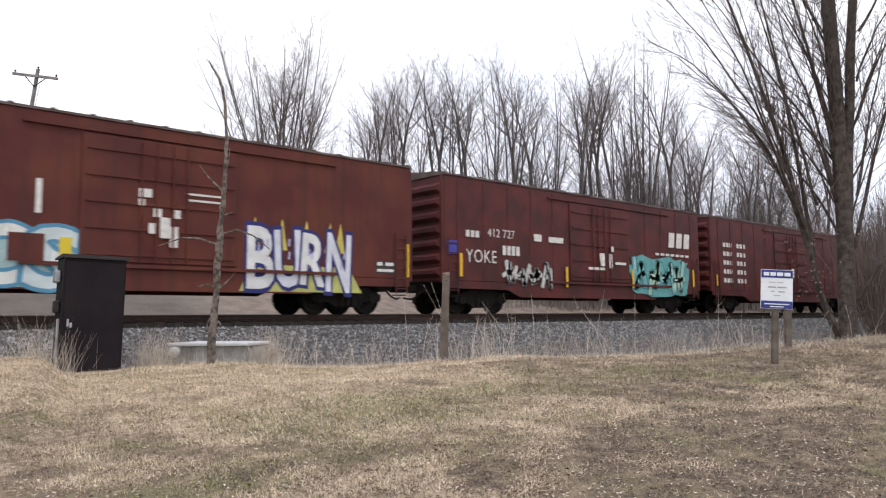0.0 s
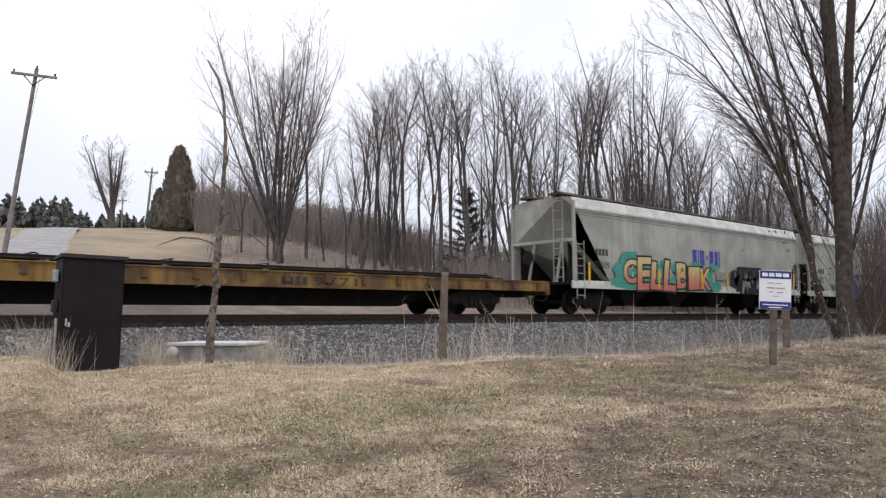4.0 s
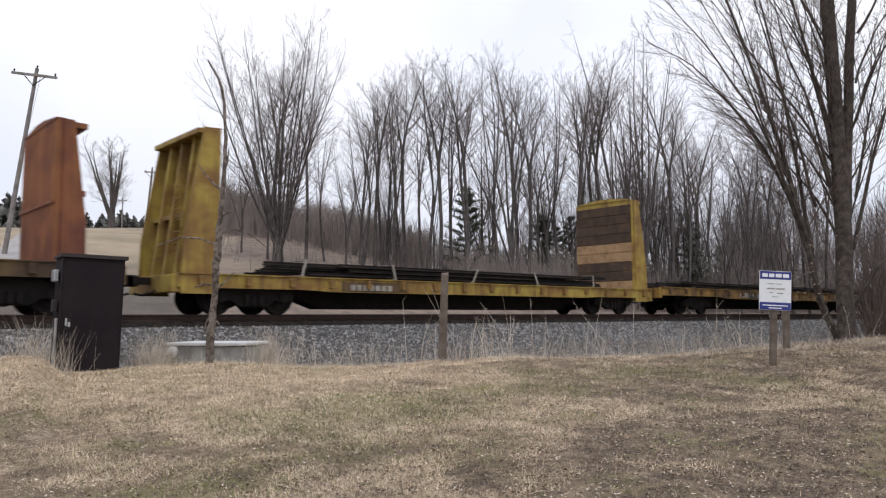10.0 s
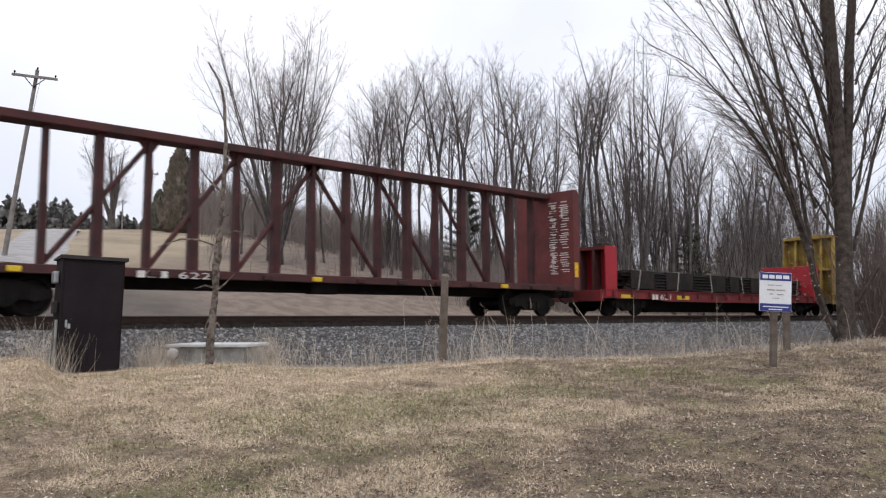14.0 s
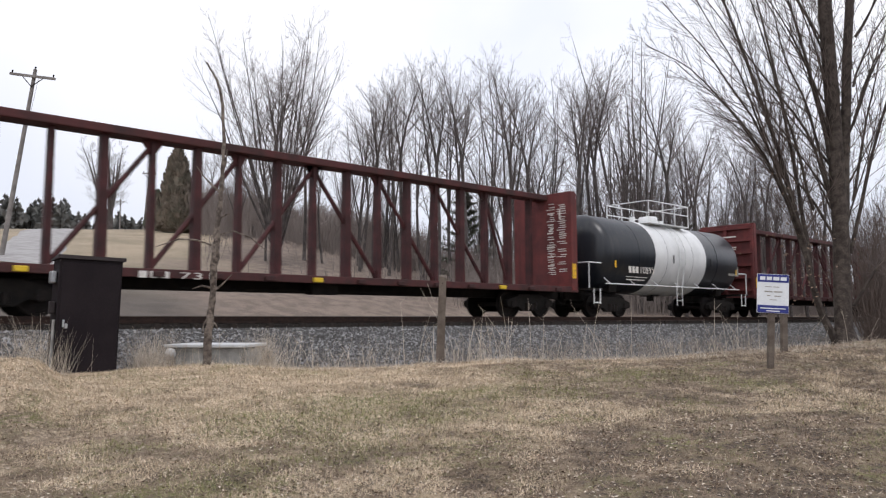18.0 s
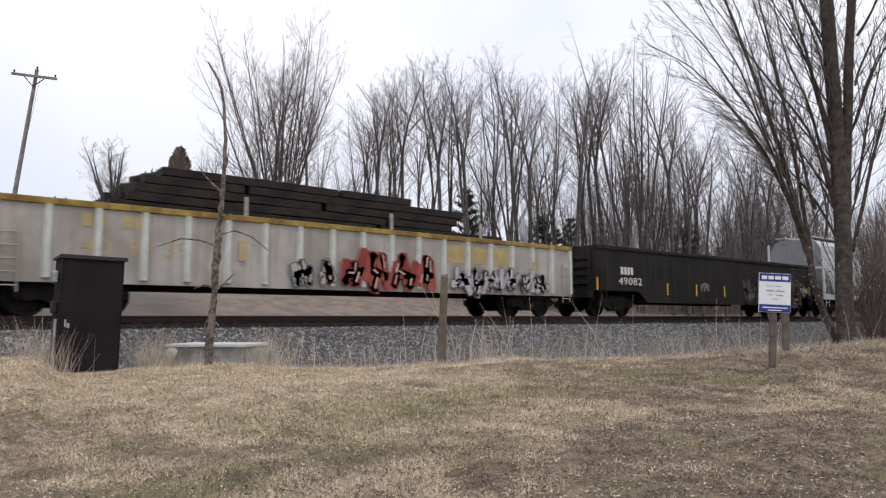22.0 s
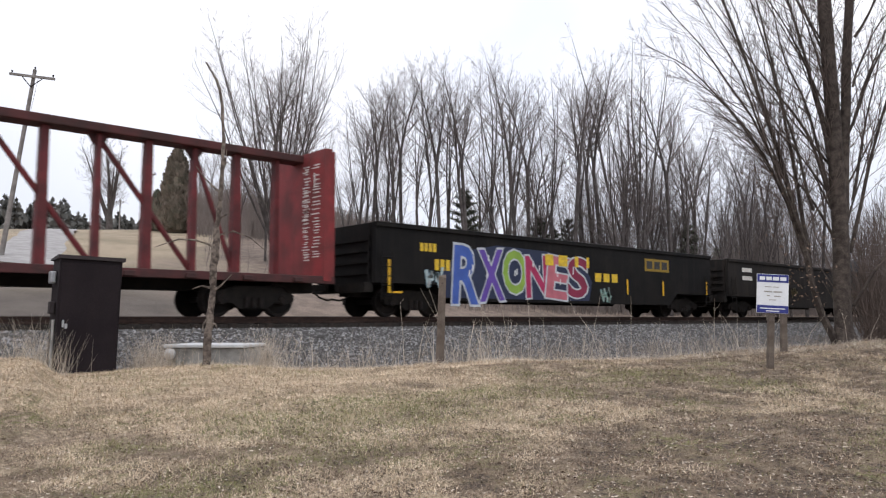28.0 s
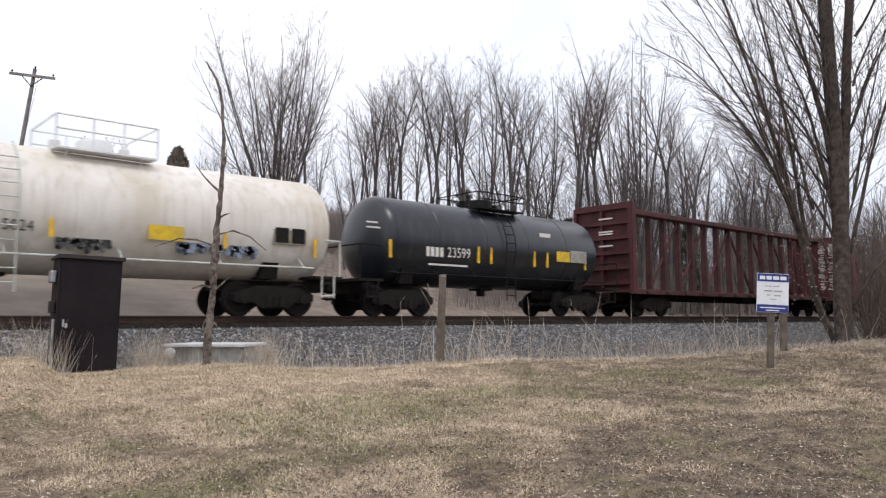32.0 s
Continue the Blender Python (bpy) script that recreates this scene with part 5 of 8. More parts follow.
car, h = consist("covered_hopper", "pale green-grey covered hopper with blue and teal graffiti", -1.69, -18.02)
hopper(car, h, "hop_green", bays=3)
blocks(4, -6.73, 2.24, -5.9, 2.5, -1.55, BLACK, car)
lettering("403", -6.75, 1.68, -6.05, 2.0, -1.554, BLACK, car)
bars([(-7.8, -7.0, 4.1, 4.14), (-7.8, -7.0, 4.2, 4.24), (-7.4, -6.8, 3.75, 3.82)], -1.55, BLACK, car)
mural(car, -7.75, -7.0, 2.95, 3.5, -1.55, {"edge": (0.08, 0.08, 0.08), "fill": [(0.1, 0.1, 0.1)], "shine": (0.2, 0.2, 0.2)}, 43, 3)
mural(car, -5.0, -2.4, 1.2, 1.75, -1.55, {"edge": (0.2, 0.2, 0.17), "fill": [(0.33, 0.34, 0.29)], "shine": (0.36, 0.36, 0.3)}, 44, 5, (0.3, 0.31, 0.27))
navy = Shape().prism([(-2.3, 0.98), (4.6, 1.0), (4.5, 1.9), (4.1, 2.2), (1.5, 2.45), (0.0, 2.3), (-2.3, 2.35)], -1.612, -1.606)
part("mural_ground", navy, paint(0.045, 0.045, 0.22), car, "navy ground of a graffiti piece")
heart = [(0.0, 1.25), (0.35, 1.5), (0.62, 1.85), (0.6, 2.12), (0.38, 2.25), (0.15, 2.18), (0.0, 2.02), (-0.15, 2.18), (-0.38, 2.25), (-0.6, 2.12), (-0.62, 1.85), (-0.35, 1.5)]
part("painted_heart", Shape().prism([(p[0] - 0.3, p[1]) for p in heart], -1.622, -1.616), paint(0.2, 0.5, 0.48), car, "teal painted heart")
part("heart_shade", Shape().prism([(p[0] * 0.7 - 0.3, 1.2 + (p[1] - 1.2) * 0.6) for p in heart], -1.63, -1.624), paint(0.1, 0.3, 0.36), car)
for sx in (-1, 1):
    w = Shape()
    for k in range(4):
        w.prism([(-0.3 + sx * 0.6, 1.9 - 0.14 * k), (-0.3 + sx * (1.55 - 0.25 * k), 2.1 - 0.2 * k), (-0.3 + sx * (1.5 - 0.25 * k), 2.0 - 0.2 * k), (-0.3 + sx * 0.6, 1.8 - 0.14 * k)][::-sx], -1.622, -1.616)
    part("painted_wing", w, paint(0.18, 0.42, 0.46), car)
piece(car, "E", 0.6, 1.35, 1.05, 2.2, -1.614, [paint(0.34, 0.58, 0.6)], paint(0.06, 0.2, 0.3), 7, 0.35, 0.02, fat=0.02, edge_fat=0.06)
piece(car, "liam", 1.45, 3.7, 1.12, 1.85, -1.614, [paint(0.34, 0.58, 0.6)], paint(0.06, 0.2, 0.3), 9, 0.35, 0.06, lap=0.92, fat=0.02, edge_fat=0.06)
reflectors(car, [(-7.15, 1.3), (5.9, 1.3)], -1.61, 0.12, 0.75)
mural(car, 6.6, 7.6, 2.7, 3.4, -1.55, {"edge": (0.16, 0.17, 0.15), "fill": [(0.2, 0.2, 0.18)], "shine": (0.3, 0.3, 0.3)}, 45, 4)

car, h = consist("covered_hopper", "grey covered hopper with orange and teal graffiti", -19.13, -38.37)
hopper(car, h, "hop_gray", bays=4)
blocks(4, -8.2, 2.24, -7.35, 2.5, -1.55, BLACK, car)
lettering("97009", -8.25, 1.74, -7.33, 2.02, -1.554, BLACK, car)
for k, x0 in enumerate((-1.14, -0.68, -0.5, 0.05, 0.32, 0.78, 1.15)):
    bars([(x0, x0 + (0.36, 0.1, 0.36, 0.12, 0.36, 0.3, 0.1)[k], 2.45 if k == 3 else 2.15, 2.62 if k == 3 else 2.85)], -1.55, M["mark_blue"], car, "emblem_bar")
rr = random.Random(29)
blots = Shape()
for k in range(46):
    x0 = rr.uniform(-7.3, 0.9)
    z0 = rr.uniform(1.0, 1.35) if rr.random() < 0.4 else rr.uniform(1.5, 2.45) - 0.35 * abs(x0 + 3.2) / 4
    w, hh = rr.uniform(0.35, 0.9), rr.uniform(0.18, 0.4)
    pts = [(x0 + w * math.cos(6.283 * q / 11) * rr.uniform(0.5, 1.1), z0 + hh * math.sin(6.283 * q / 11) * rr.uniform(0.5, 1.1)) for q in range(11)]
    blots.add([(p[0], -1.604 - 0.0002 * k, max(0.98, p[1])) for p in pts], [tuple(range(11))])
tagged(part("mural_ground", blots, paint(0.06, 0.3, 0.25), car), "ragged teal spray ground of a graffiti piece", kind="stuff")
piece(car, "CELLBIK", -6.5, 0.3, 1.02, 2.15, -1.614, [fade_paint((0.5, 0.17, 0.13), (0.55, 0.45, 0.22), 1.25, 2.05)], paint(0.03, 0.025, 0.02), 55, 0.1, 0.2, 0.98, 0.075, 0.03, glint=paint(0.66, 0.56, 0.26))
mural(car, 2.4, 5.6, 0.95, 2.2, -1.612, {"edge": (0.012, 0.012, 0.012), "fill": [(0.03, 0.03, 0.03), (0.25, 0.26, 0.25)], "shine": (0.3, 0.3, 0.3)}, 57, 4, (0.02, 0.02, 0.02))
bars([(0.75, 1.6, 1.55, 1.9), (7.1, 7.6, 1.5, 1.8)], -1.62, M["strap"], car, "data_panel")
reflectors(car, [(-8.7, 1.2), (-4.0, 1.1), (-0.5, 1.1), (1.75, 1.1), (5.0, 1.1), (8.8, 1.3)], -1.63, 0.11, 0.75)

for front, rear, layers, key, ends, number, nx in ((-39.6, -67.28, 1, 3, 1.5, "9771", 3.0), (-68.13, -95.4, 5, 4, 2.0, "136445", -6.1), (-96.16, -122.9, 2, 5, 1.5, "146819", -6.6)):
    car, h = consist("flatcar", "long grimy yellow flatcar with a plank deck", front, rear)
    flat_frame(car, h, M["flat_yellow"])
    couplers(car, h, 0.45)
    for sx in (-1, 1):
        part("hitch_stand", Shape().soft(sx * (h - 1.6) - 0.25, sx * (h - 1.6) + 0.25, -0.5, 0.5, 1.1, 1.28, 0.03), M["truck"], car)
    ink = BLACK if layers == 1 else M["strap"]
    if layers == 2:
        part("number_board", Shape().box(nx + 0.92, nx + 2.6, -1.447, -1.441, 0.76, 1.05), BLACK, car)
    blocks(4, nx, 0.79, nx + 0.85, 1.02, -1.448, ink, car)
    lettering(number, nx + 1.0, 0.79, nx + 2.45, 1.02, -1.452, ink, car)
    ld = bar_load("steel_bar_load", "low stack of long dark steel bars held by straps", h - 1.9, 1.12, layers, 9, ends, key, light=layers == 5, steps=(0, 0.5, 2.6, 4.5, 7.5) if layers == 5 else (), bundles=7 if layers == 5 else 0)
    carry(ld, car)

car, h = consist("bulkhead_flatcar", "yellow bulkhead flatcar with dark and light boards on its end wall", -123.7, -143.9)
flat_frame(car, h, M["yellow"], 0.96, 0.62, overhang=2.2, keel=0.16)
tall_bulkhead(car, h - 1.17, 1, "boards", M["yellow"], z0=0.96)
tall_bulkhead(car, -h + 1.0, -1, "plain", M["yellow"], z0=0.96)
couplers(car, h, 0.6)
ladder(car, -h + 0.3, -0.6, 1.1, 3.4, M["yellow"], 0.4, 8, "y")
part("number_board", Shape().box(-5.35, -3.0, -1.447, -1.441, 0.64, 0.92), M["flat_dark"], car, "grimy dark number board")
blocks(7, -5.05, 0.68, -3.5, 0.84, -1.448, M["strap"], car)
carry(bar_load("steel_bar_load", "low untidy stack of dark steel bars on a yellow flatcar", h - 2.4, 0.98, 3, 8, 4.5, 7, light=False), car)
car, h = consist("bulkhead_flatcar", "grimy rust-brown bulkhead flatcar with a rust-orange corrugated end wall", -145.2, -165.5)
flat_frame(car, h, M["flat_dark"], overhang=2.2)
tall_bulkhead(car, h - 1.4, 1, "sheet", M["rust_panel"], z1=4.34, depth=0.55)
tall_bulkhead(car, -h + 1.0, -1, "plain", M["yellow"])
couplers(car, h, 0.6)
blocks(6, -6.2, 0.75, -4.2, 0.98, -1.448, M["strap"], car)
carry(bar_load("steel_bar_load", "stack of dark steel bars held by grey straps", h - 2.4, 1.12, 3, 9, 1.2, 9, light=False), car)
car, h = consist("bulkhead_flatcar", "dark red flatcar with low bright red end walls", -166.9, -187.2)
flat_frame(car, h, M["red_flat"], 0.98, 0.6, overhang=2.2, keel=0.16)
for sx, top in ((1, 2.75), (-1, 2.75)):
    x = h - 1.1 if sx > 0 else -h + 0.88
    bk = part("bulkhead", Shape().soft(x - 0.06, x + 0.06, -1.42, 1.42, 0.98, top, 0.02), M["bright_red"], car)
    for yy in (-1.38, -0.7, 0.0, 0.7, 1.38):
        part("back_post", Shape().prism([(x, 0.98), (x + 0.55 * sx, 0.98), (x + 0.5 * sx, top), (x, top)][::sx], yy - 0.05, yy + 0.05), M["beam_dark"], bk)
    part("cross_bar", Shape().box(min(x, x + 0.5 * sx), max(x, x + 0.5 * sx), -1.42, 1.42, top - 0.12, top), M["red_flat"], bk)
    part("side_plate", Shape().box(min(x, x + 0.75 * sx), max(x, x + 0.75 * sx), -1.47, -1.43, 0.75, top), M["bright_red"], bk, "bright red side plate")
blocks(2, -6.8, 0.66, -6.3, 0.88, -1.445, WHITE, car)
lettering("621", -6.2, 0.66, -5.4, 0.88, -1.452, WHITE, car)
bars([(-4.9, -3.9, 0.68, 0.86), (-9.0, -8.2, 0.7, 0.84)], -1.445, M["mark_yellow"], car)
couplers(car, h, 0.6)
carry(bar_load("steel_bar_load", "tall strapped stack of dark steel bars with pale spacers", h - 1.5, 1.0, 6, 9, 0.7, 11, bundles=8), car)


def beam_car(front, rear, label, key, number=None, marks=True):
    car, h = consist("centerbeam_car", label, front, rear)
    centerbeam(car, h, key, marks=marks)
    if number:
        lettering(number, -4.6, 0.9, -3.8, 1.06, -1.47, WHITE, car)
        blocks(3, -5.6, 0.9, -4.8, 1.06, -1.465, WHITE, car)
    return car, h


def on_shell(radius, axis, z):
    """How far out a tank's shell stands at a height."""
    return -math.sqrt(radius ** 2 - (z - axis) ** 2)


beam_car(-188.63, -210.32, "empty dull red centerbeam lumber car", "beam_dull", "622")
beam_car(-212.23, -234.54, "empty maroon centerbeam lumber car", "beam_dull")
car, h = consist("tank_car", "glossy black tank car with a broad white band", -235.2, -247.9)
tank_car(car, h, "black_tank", radius=1.6, axis=2.57, front_gap=0.7, rear_gap=0.7, bands=(-1.95, 2.15, "white"), rail_key="white", walkway="white")
y = on_shell(1.6, 2.57, 2.0) - 0.012
blocks(3, -3.8, 1.78, -3.05, 2.12, y, WHITE, car)
lettering("10895", -2.95, 1.78, -1.98, 2.12, y - 0.004, WHITE, car)
bars([(-3.7, -2.2, 1.62, 1.67), (-3.7, -2.4, 1.5, 1.54)], on_shell(1.6, 2.57, 1.6) - 0.03, WHITE, car)
part("warning_panel", Shape().box(4.35, 5.3, y - 0.01, y, 1.95, 2.4), M["strap"], car)
bars([(-0.62, -0.54, 2.3, 2.65), (2.5, 2.58, 2.3, 2.65)], -1.615, BLACK, car, "slot")
reflectors(car, [(-4.75, 1.95), (5.0, 2.0)], -1.55, 0.1, 0.75)
beam_car(-248.57, -270.06, "empty red centerbeam lumber car with yellow reflectors", "beam_dull", "731")
car, h = consist("covered_hopper", "clean pale grey round-sided covered hopper", -271.59, -286.4)
hopper(car, h, "hop_white", rounded=True)
blocks(3, -4.94, 2.28, -4.2, 2.5, -1.56, BLACK, car)
lettering("1881", -5.05, 1.95, -4.21, 2.2, -1.56, BLACK, car)
bars([(5.6, 6.0, 1.4, 1.62)], -1.56, BLACK, car)
bars([(-5.2 + 2.4 * i, -5.1 + 2.4 * i, 1.4, 1.75) for i in range(5)], -1.5, M["truck"], car, "grab_iron")

car, h = consist("gondola", "grimy black-brown gondola with patches of faded graffiti", -287.85, -307.37)
gondola(car, h, "brown_gon", 2.68, ribs=0)
blocks(4, -8.1, 1.66, -7.2, 1.96, -1.505, WHITE, car)
lettering("49082", -8.25, 1.25, -6.65, 1.55, -1.508, WHITE, car)
mural(car, -2.05, -1.3, 1.1, 1.5, -1.51, {"edge": (0.3, 0.28, 0.26), "fill": [(0.32, 0.3, 0.28)], "shine": (0.35, 0.35, 0.35)}, 63, 3)
mural(car, 2.0, 3.6, 0.55, 1.9, -1.51, {"edge": (0.05, 0.043, 0.036), "fill": [(0.085, 0.075, 0.065), (0.14, 0.135, 0.125)], "shine": (0.25, 0.24, 0.22)}, 61, 3)
mural(car, 4.4, 8.2, 0.5, 1.9, -1.51, {"edge": (0.045, 0.037, 0.027), "fill": [(0.075, 0.06, 0.042), (0.05, 0.043, 0.034), (0.12, 0.08, 0.035)], "shine": (0.14, 0.115, 0.07)}, 64, 5, (0.058, 0.047, 0.036))
mural(car, 8.3, 9.3, 1.2, 1.55, -1.51, {"edge": (0.4, 0.4, 0.38), "fill": [(0.45, 0.45, 0.43)], "shine": (0.5, 0.5, 0.5)}, 62, 4)
reflectors(car, [(-9.65, 1.0), (-4.75, 0.9), (-2.4, 0.9), (0.1, 0.9), (9.4, 1.1)], -1.51, 0.09, 0.5)
car, h = consist("gondola", "dirty white gondola with a yellow rim and red graffiti", -308.81, -327.81)
gondola(car, h, "gray_gon", 2.47, ribs=18, cap_key="yellow", belly=0.72, rib_key="sill_white", straight=True)
blocks(2, -7.65, 2.0, -7.05, 2.3, -1.505, paint(0.46, 0.36, 0.17), car)
blocks(2, -6.75, 2.0, -6.2, 2.3, -1.505, paint(0.46, 0.36, 0.17), car)
lettering("40", -7.66, 1.38, -7.0, 1.75, -1.508, paint(0.46, 0.36, 0.17), car)
lettering("99", -6.6, 1.38, -6.05, 1.75, -1.508, paint(0.46, 0.36, 0.17), car)
lettering("39", -5.75, 1.38, -5.2, 1.75, -1.508, paint(0.46, 0.36, 0.17), car)
part("data_panel", Shape().box(-7.5, -7.0, -1.51, -1.5, 1.0, 1.28), BLACK, car)
for x0, x1 in ((3.28, 4.02), (4.32, 5.06), (5.36, 6.1)):
    bars([(x0, x1, 1.7, 2.25)], -1.505, paint(0.46, 0.36, 0.17), car, "emblem_bar")
for x0 in (-3.9, 0.3, 7.2):
    part("yellow_patch", Shape().box(x0, x0 + 0.2, -1.595, -1.592, 1.4, 1.9), paint(0.46, 0.36, 0.17), car)
mural(car, -0.8, 2.8, 0.65, 1.95, -1.595, {"edge": (0.3, 0.1, 0.08), "fill": [(0.27, 0.045, 0.042), (0.34, 0.08, 0.06)], "shine": (0.6, 0.42, 0.36)}, 71, 4)
mural(car, -2.3, -0.9, 0.65, 1.7, -1.595, {"edge": (0.05, 0.06, 0.08), "fill": [(0.4, 0.4, 0.38), (0.45, 0.35, 0.3)], "shine": (0.6, 0.6, 0.6)}, 73, 2)
mural(car, 3.4, 8.0, 0.62, 1.6, -1.595, {"edge": (0.14, 0.11, 0.15), "fill": [(0.46, 0.43, 0.45), (0.4, 0.36, 0.39)], "shine": (0.6, 0.6, 0.6)}, 72, 6)
ld = thing("tie_stack_load", "dark stacked scrap ties heaped above a gondola rim", "cargo")
rnd = random.Random(5)
for lay in range(5):
    for i in range(9):
        for j in range(5):
            x0 = -7.0 + j * 2.62 + rnd.uniform(-0.12, 0.12) + lay * 0.3
            if x0 + 2.6 > 6.6 - lay * 0.55:
                continue
            part("tie", Shape().soft(-1.3, 1.3, -0.115, 0.115, 0, 0.21, 0.015), M["load"], ld, at=pose(x0 + 1.3, -1.1 + i * 0.245, 2.5 + lay * 0.23, 0, rnd.uniform(-0.6, 0.6), rnd.uniform(-1.5, 1.5)), key="load_tie")
part("load_core", Shape().box(-6.9, 6.2, -1.15, 1.15, 1.1, 2.5), M["load"], ld)
for x0 in (-3.6, 1.2, 5.0):
    part("strap", Shape().box(x0, x0 + 0.12, -1.24, -1.22, 2.4, 3.1), M["strap"], ld)
carry(ld, car)
car, h = consist("gondola", "black gondola with yellow letters and silver graffiti", -329.48, -349.03)
gondola(car, h, "black", 2.75, ribs=14, belly=0.42)
blocks(4, -7.85, 1.72, -6.2, 2.1, -1.505, YELLOW, car)
lettering("49", -7.85, 1.12, -7.2, 1.55, -1.508, YELLOW, car)
lettering("18", -6.75, 1.12, -6.25, 1.55, -1.508, YELLOW, car)
lettering("74", -5.75, 1.12, -5.2, 1.55, -1.508, YELLOW, car)
for x0 in (5.0, 6.0, 7.0):
    bars([(x0, x0 + 0.62, 1.9, 2.45)], -1.505, YELLOW, car, "emblem_bar")
bars([(7.0, 7.7, 1.6, 1.72)], -1.505, YELLOW, car, "emblem_bar")
part("mural_ground", Shape().prism([(3.0, 0.5), (7.7, 0.5), (7.4, 1.2), (6.9, 1.4), (3.8, 1.3)], -1.514, -1.508), paint(0.16, 0.34, 0.55), car, "sky-blue ground of a graffiti piece")
mural(car, 3.7, 7.4, 0.5, 1.95, -1.515, {"edge": (0.03, 0.03, 0.03), "fill": [(0.4, 0.4, 0.41), (0.33, 0.34, 0.35)], "shine": (0.6, 0.6, 0.6)}, 81, 5, (0.3, 0.3, 0.31))
part("data_panel", Shape().box(7.55, 8.05, -1.51, -1.5, 1.2, 1.52), WHITE, car)
bars([(7.62, 7.98, 1.27, 1.33), (7.62, 7.75, 1.38, 1.46), (7.82, 7.98, 1.38, 1.46)], -1.511, BLACK, car)
ld = thing("scrap_load", "broken dark timbers sticking out of a gondola", "cargo")
for x, y, a, b, n in ((0.6, 0.3, -50, 6, 4.4), (-0.5, -0.4, -8, 8, 3.3), (-6.0, 0.2, 60, 20, 1.6), (2.0, 0.1, 5, -5, 2.6)):
    part("timber", Shape().soft(-0.07, 0.07, -0.06, 0.06, 0, n, 0.015), M["load"], ld, at=pose(x, y, 1.2, b, a, 0))
carry(ld, car)
car, h = consist("tank_car", "long matt black tank car with yellow stencils", -349.6, -366.6)
tank_car(car, h, "black_tank", radius=1.5, axis=2.45, front_gap=0.4, rear_gap=0.35)
y = on_shell(1.5, 2.45, 1.95) - 0.012
blocks(4, -5.8, 1.8, -5.0, 2.1, y, YELLOW, car)
lettering("70204", -4.85, 1.8, -3.95, 2.1, y - 0.004, YELLOW, car)
bars([(-5.4, -4.6, 2.25, 2.31)], -1.5, YELLOW, car)
part("warning_panel", Shape().box(5.7, 6.4, -1.51, -1.5, 2.0, 2.35), paint(0.5, 0.56, 0.02), car, "yellow-green warning panel")
bars([(3.5, 4.3, 2.3, 2.36), (4.4, 5.2, 2.2, 2.25), (4.4, 5.2, 2.05, 2.1)], -1.5, WHITE, car)
mural(car, -2.1, -1.3, 1.8, 2.4, -1.5, {"edge": (0.25, 0.25, 0.3), "fill": [(0.5, 0.5, 0.55)], "shine": (0.6, 0.6, 0.6)}, 91, 3)
mural(car, 0.7, 1.8, 1.55, 2.1, -1.46, {"edge": (0.25, 0.25, 0.3), "fill": [(0.45, 0.45, 0.5)], "shine": (0.6, 0.6, 0.6)}, 92, 3)
for x0 in (-6.9, -3.7, -0.8, 1.9, 4.9):
    part("reflector", Shape().prism([(x0, 1.45), (x0 + 0.1, 1.45), (x0 + 0.25, 1.95), (x0 + 0.15, 1.95)], -1.5, -1.43), M["reflect"], car)
car, h = consist("gondola", "plain sooty black gondola with small white panels", -366.95, -386.33)
gondola(car, h, "brown_gon", 2.7, ribs=0, belly=0.5)
part("data_panel", Shape().box(7.7, 8.2, -1.51, -1.5, 0.9, 1.2), WHITE, car)
bars([(7.77, 8.13, 0.97, 1.02), (7.77, 7.9, 1.08, 1.15)], -1.511, BLACK, car)
bars([(0.4, 0.65, 0.86, 1.0), (-8.3, -7.3, 2.2, 2.4), (-8.3, -7.3, 1.8, 2.0)], -1.505, WHITE, car)
for k, x0 in enumerate((-3.0, 2.4, 5.2, 6.0)):
    mural(car, x0, x0 + 0.8, 1.0, 1.6, -1.505, {"edge": (0.05, 0.045, 0.03), "fill": [(0.11, 0.085, 0.04)], "shine": (0.14, 0.1, 0.05)}, 130 + k, 2)
car, h = consist("gondola", "black gondola with a large rainbow graffiti piece", -387.97, -407.23)
gondola(car, h, "black", 2.72, ribs=0, belly=0.5)
HUES = [(0.06, 0.12, 0.42), (0.13, 0.07, 0.36), (0.26, 0.42, 0.07), (0.4, 0.035, 0.11), (0.5, 0.15, 0.19), (0.24, 0.03, 0.07)]
part("mural_ground", Shape().prism([(-6.9, 0.6), (0.5, 0.6), (0.7, 1.3), (0.2, 2.1), (-2.0, 2.35), (-4.5, 2.4), (-6.2, 2.1), (-7.0, 1.4)], -1.506, -1.503), paint(0.025, 0.035, 0.075), car, "dark blue ground of a graffiti piece")
piece(car, "RXONES", -6.5, 0.4, 0.65, 2.25, -1.51, [paint(*hue) for hue in HUES], paint(0.5, 0.54, 0.58), 101, 0.04, 0.2, 1.04, 0.055, 0.025, glint=paint(0.7, 0.72, 0.75))
for x0, x1 in ((-2.05, -1.6), (-1.3, -0.8), (-0.35, -0.15), (0.35, 0.5)):
    bars([(x0, x1, 1.85, 2.25)], -1.53, YELLOW, car, "emblem_bar")
blocks(3, 0.9, 1.35, 2.5, 1.68, -1.505, YELLOW, car, "emblem_bar")
part("emblem", Shape().box(4.3, 6.1, -1.51, -1.5, 1.9, 2.42), paint(0.3, 0.2, 0.03), car, "dull yellow emblem panel")
for x0 in (4.42, 4.98, 5.54):
    bars([(x0, x0 + 0.42, 2.0, 2.32)], -1.51, BLACK, car, "emblem_bar")
blocks(4, -7.9, 2.02, -7.2, 2.28, -1.505, M["mark_yellow"], car)
blocks(3, -7.3, 1.45, -6.6, 1.8, -1.505, M["mark_yellow"], car)
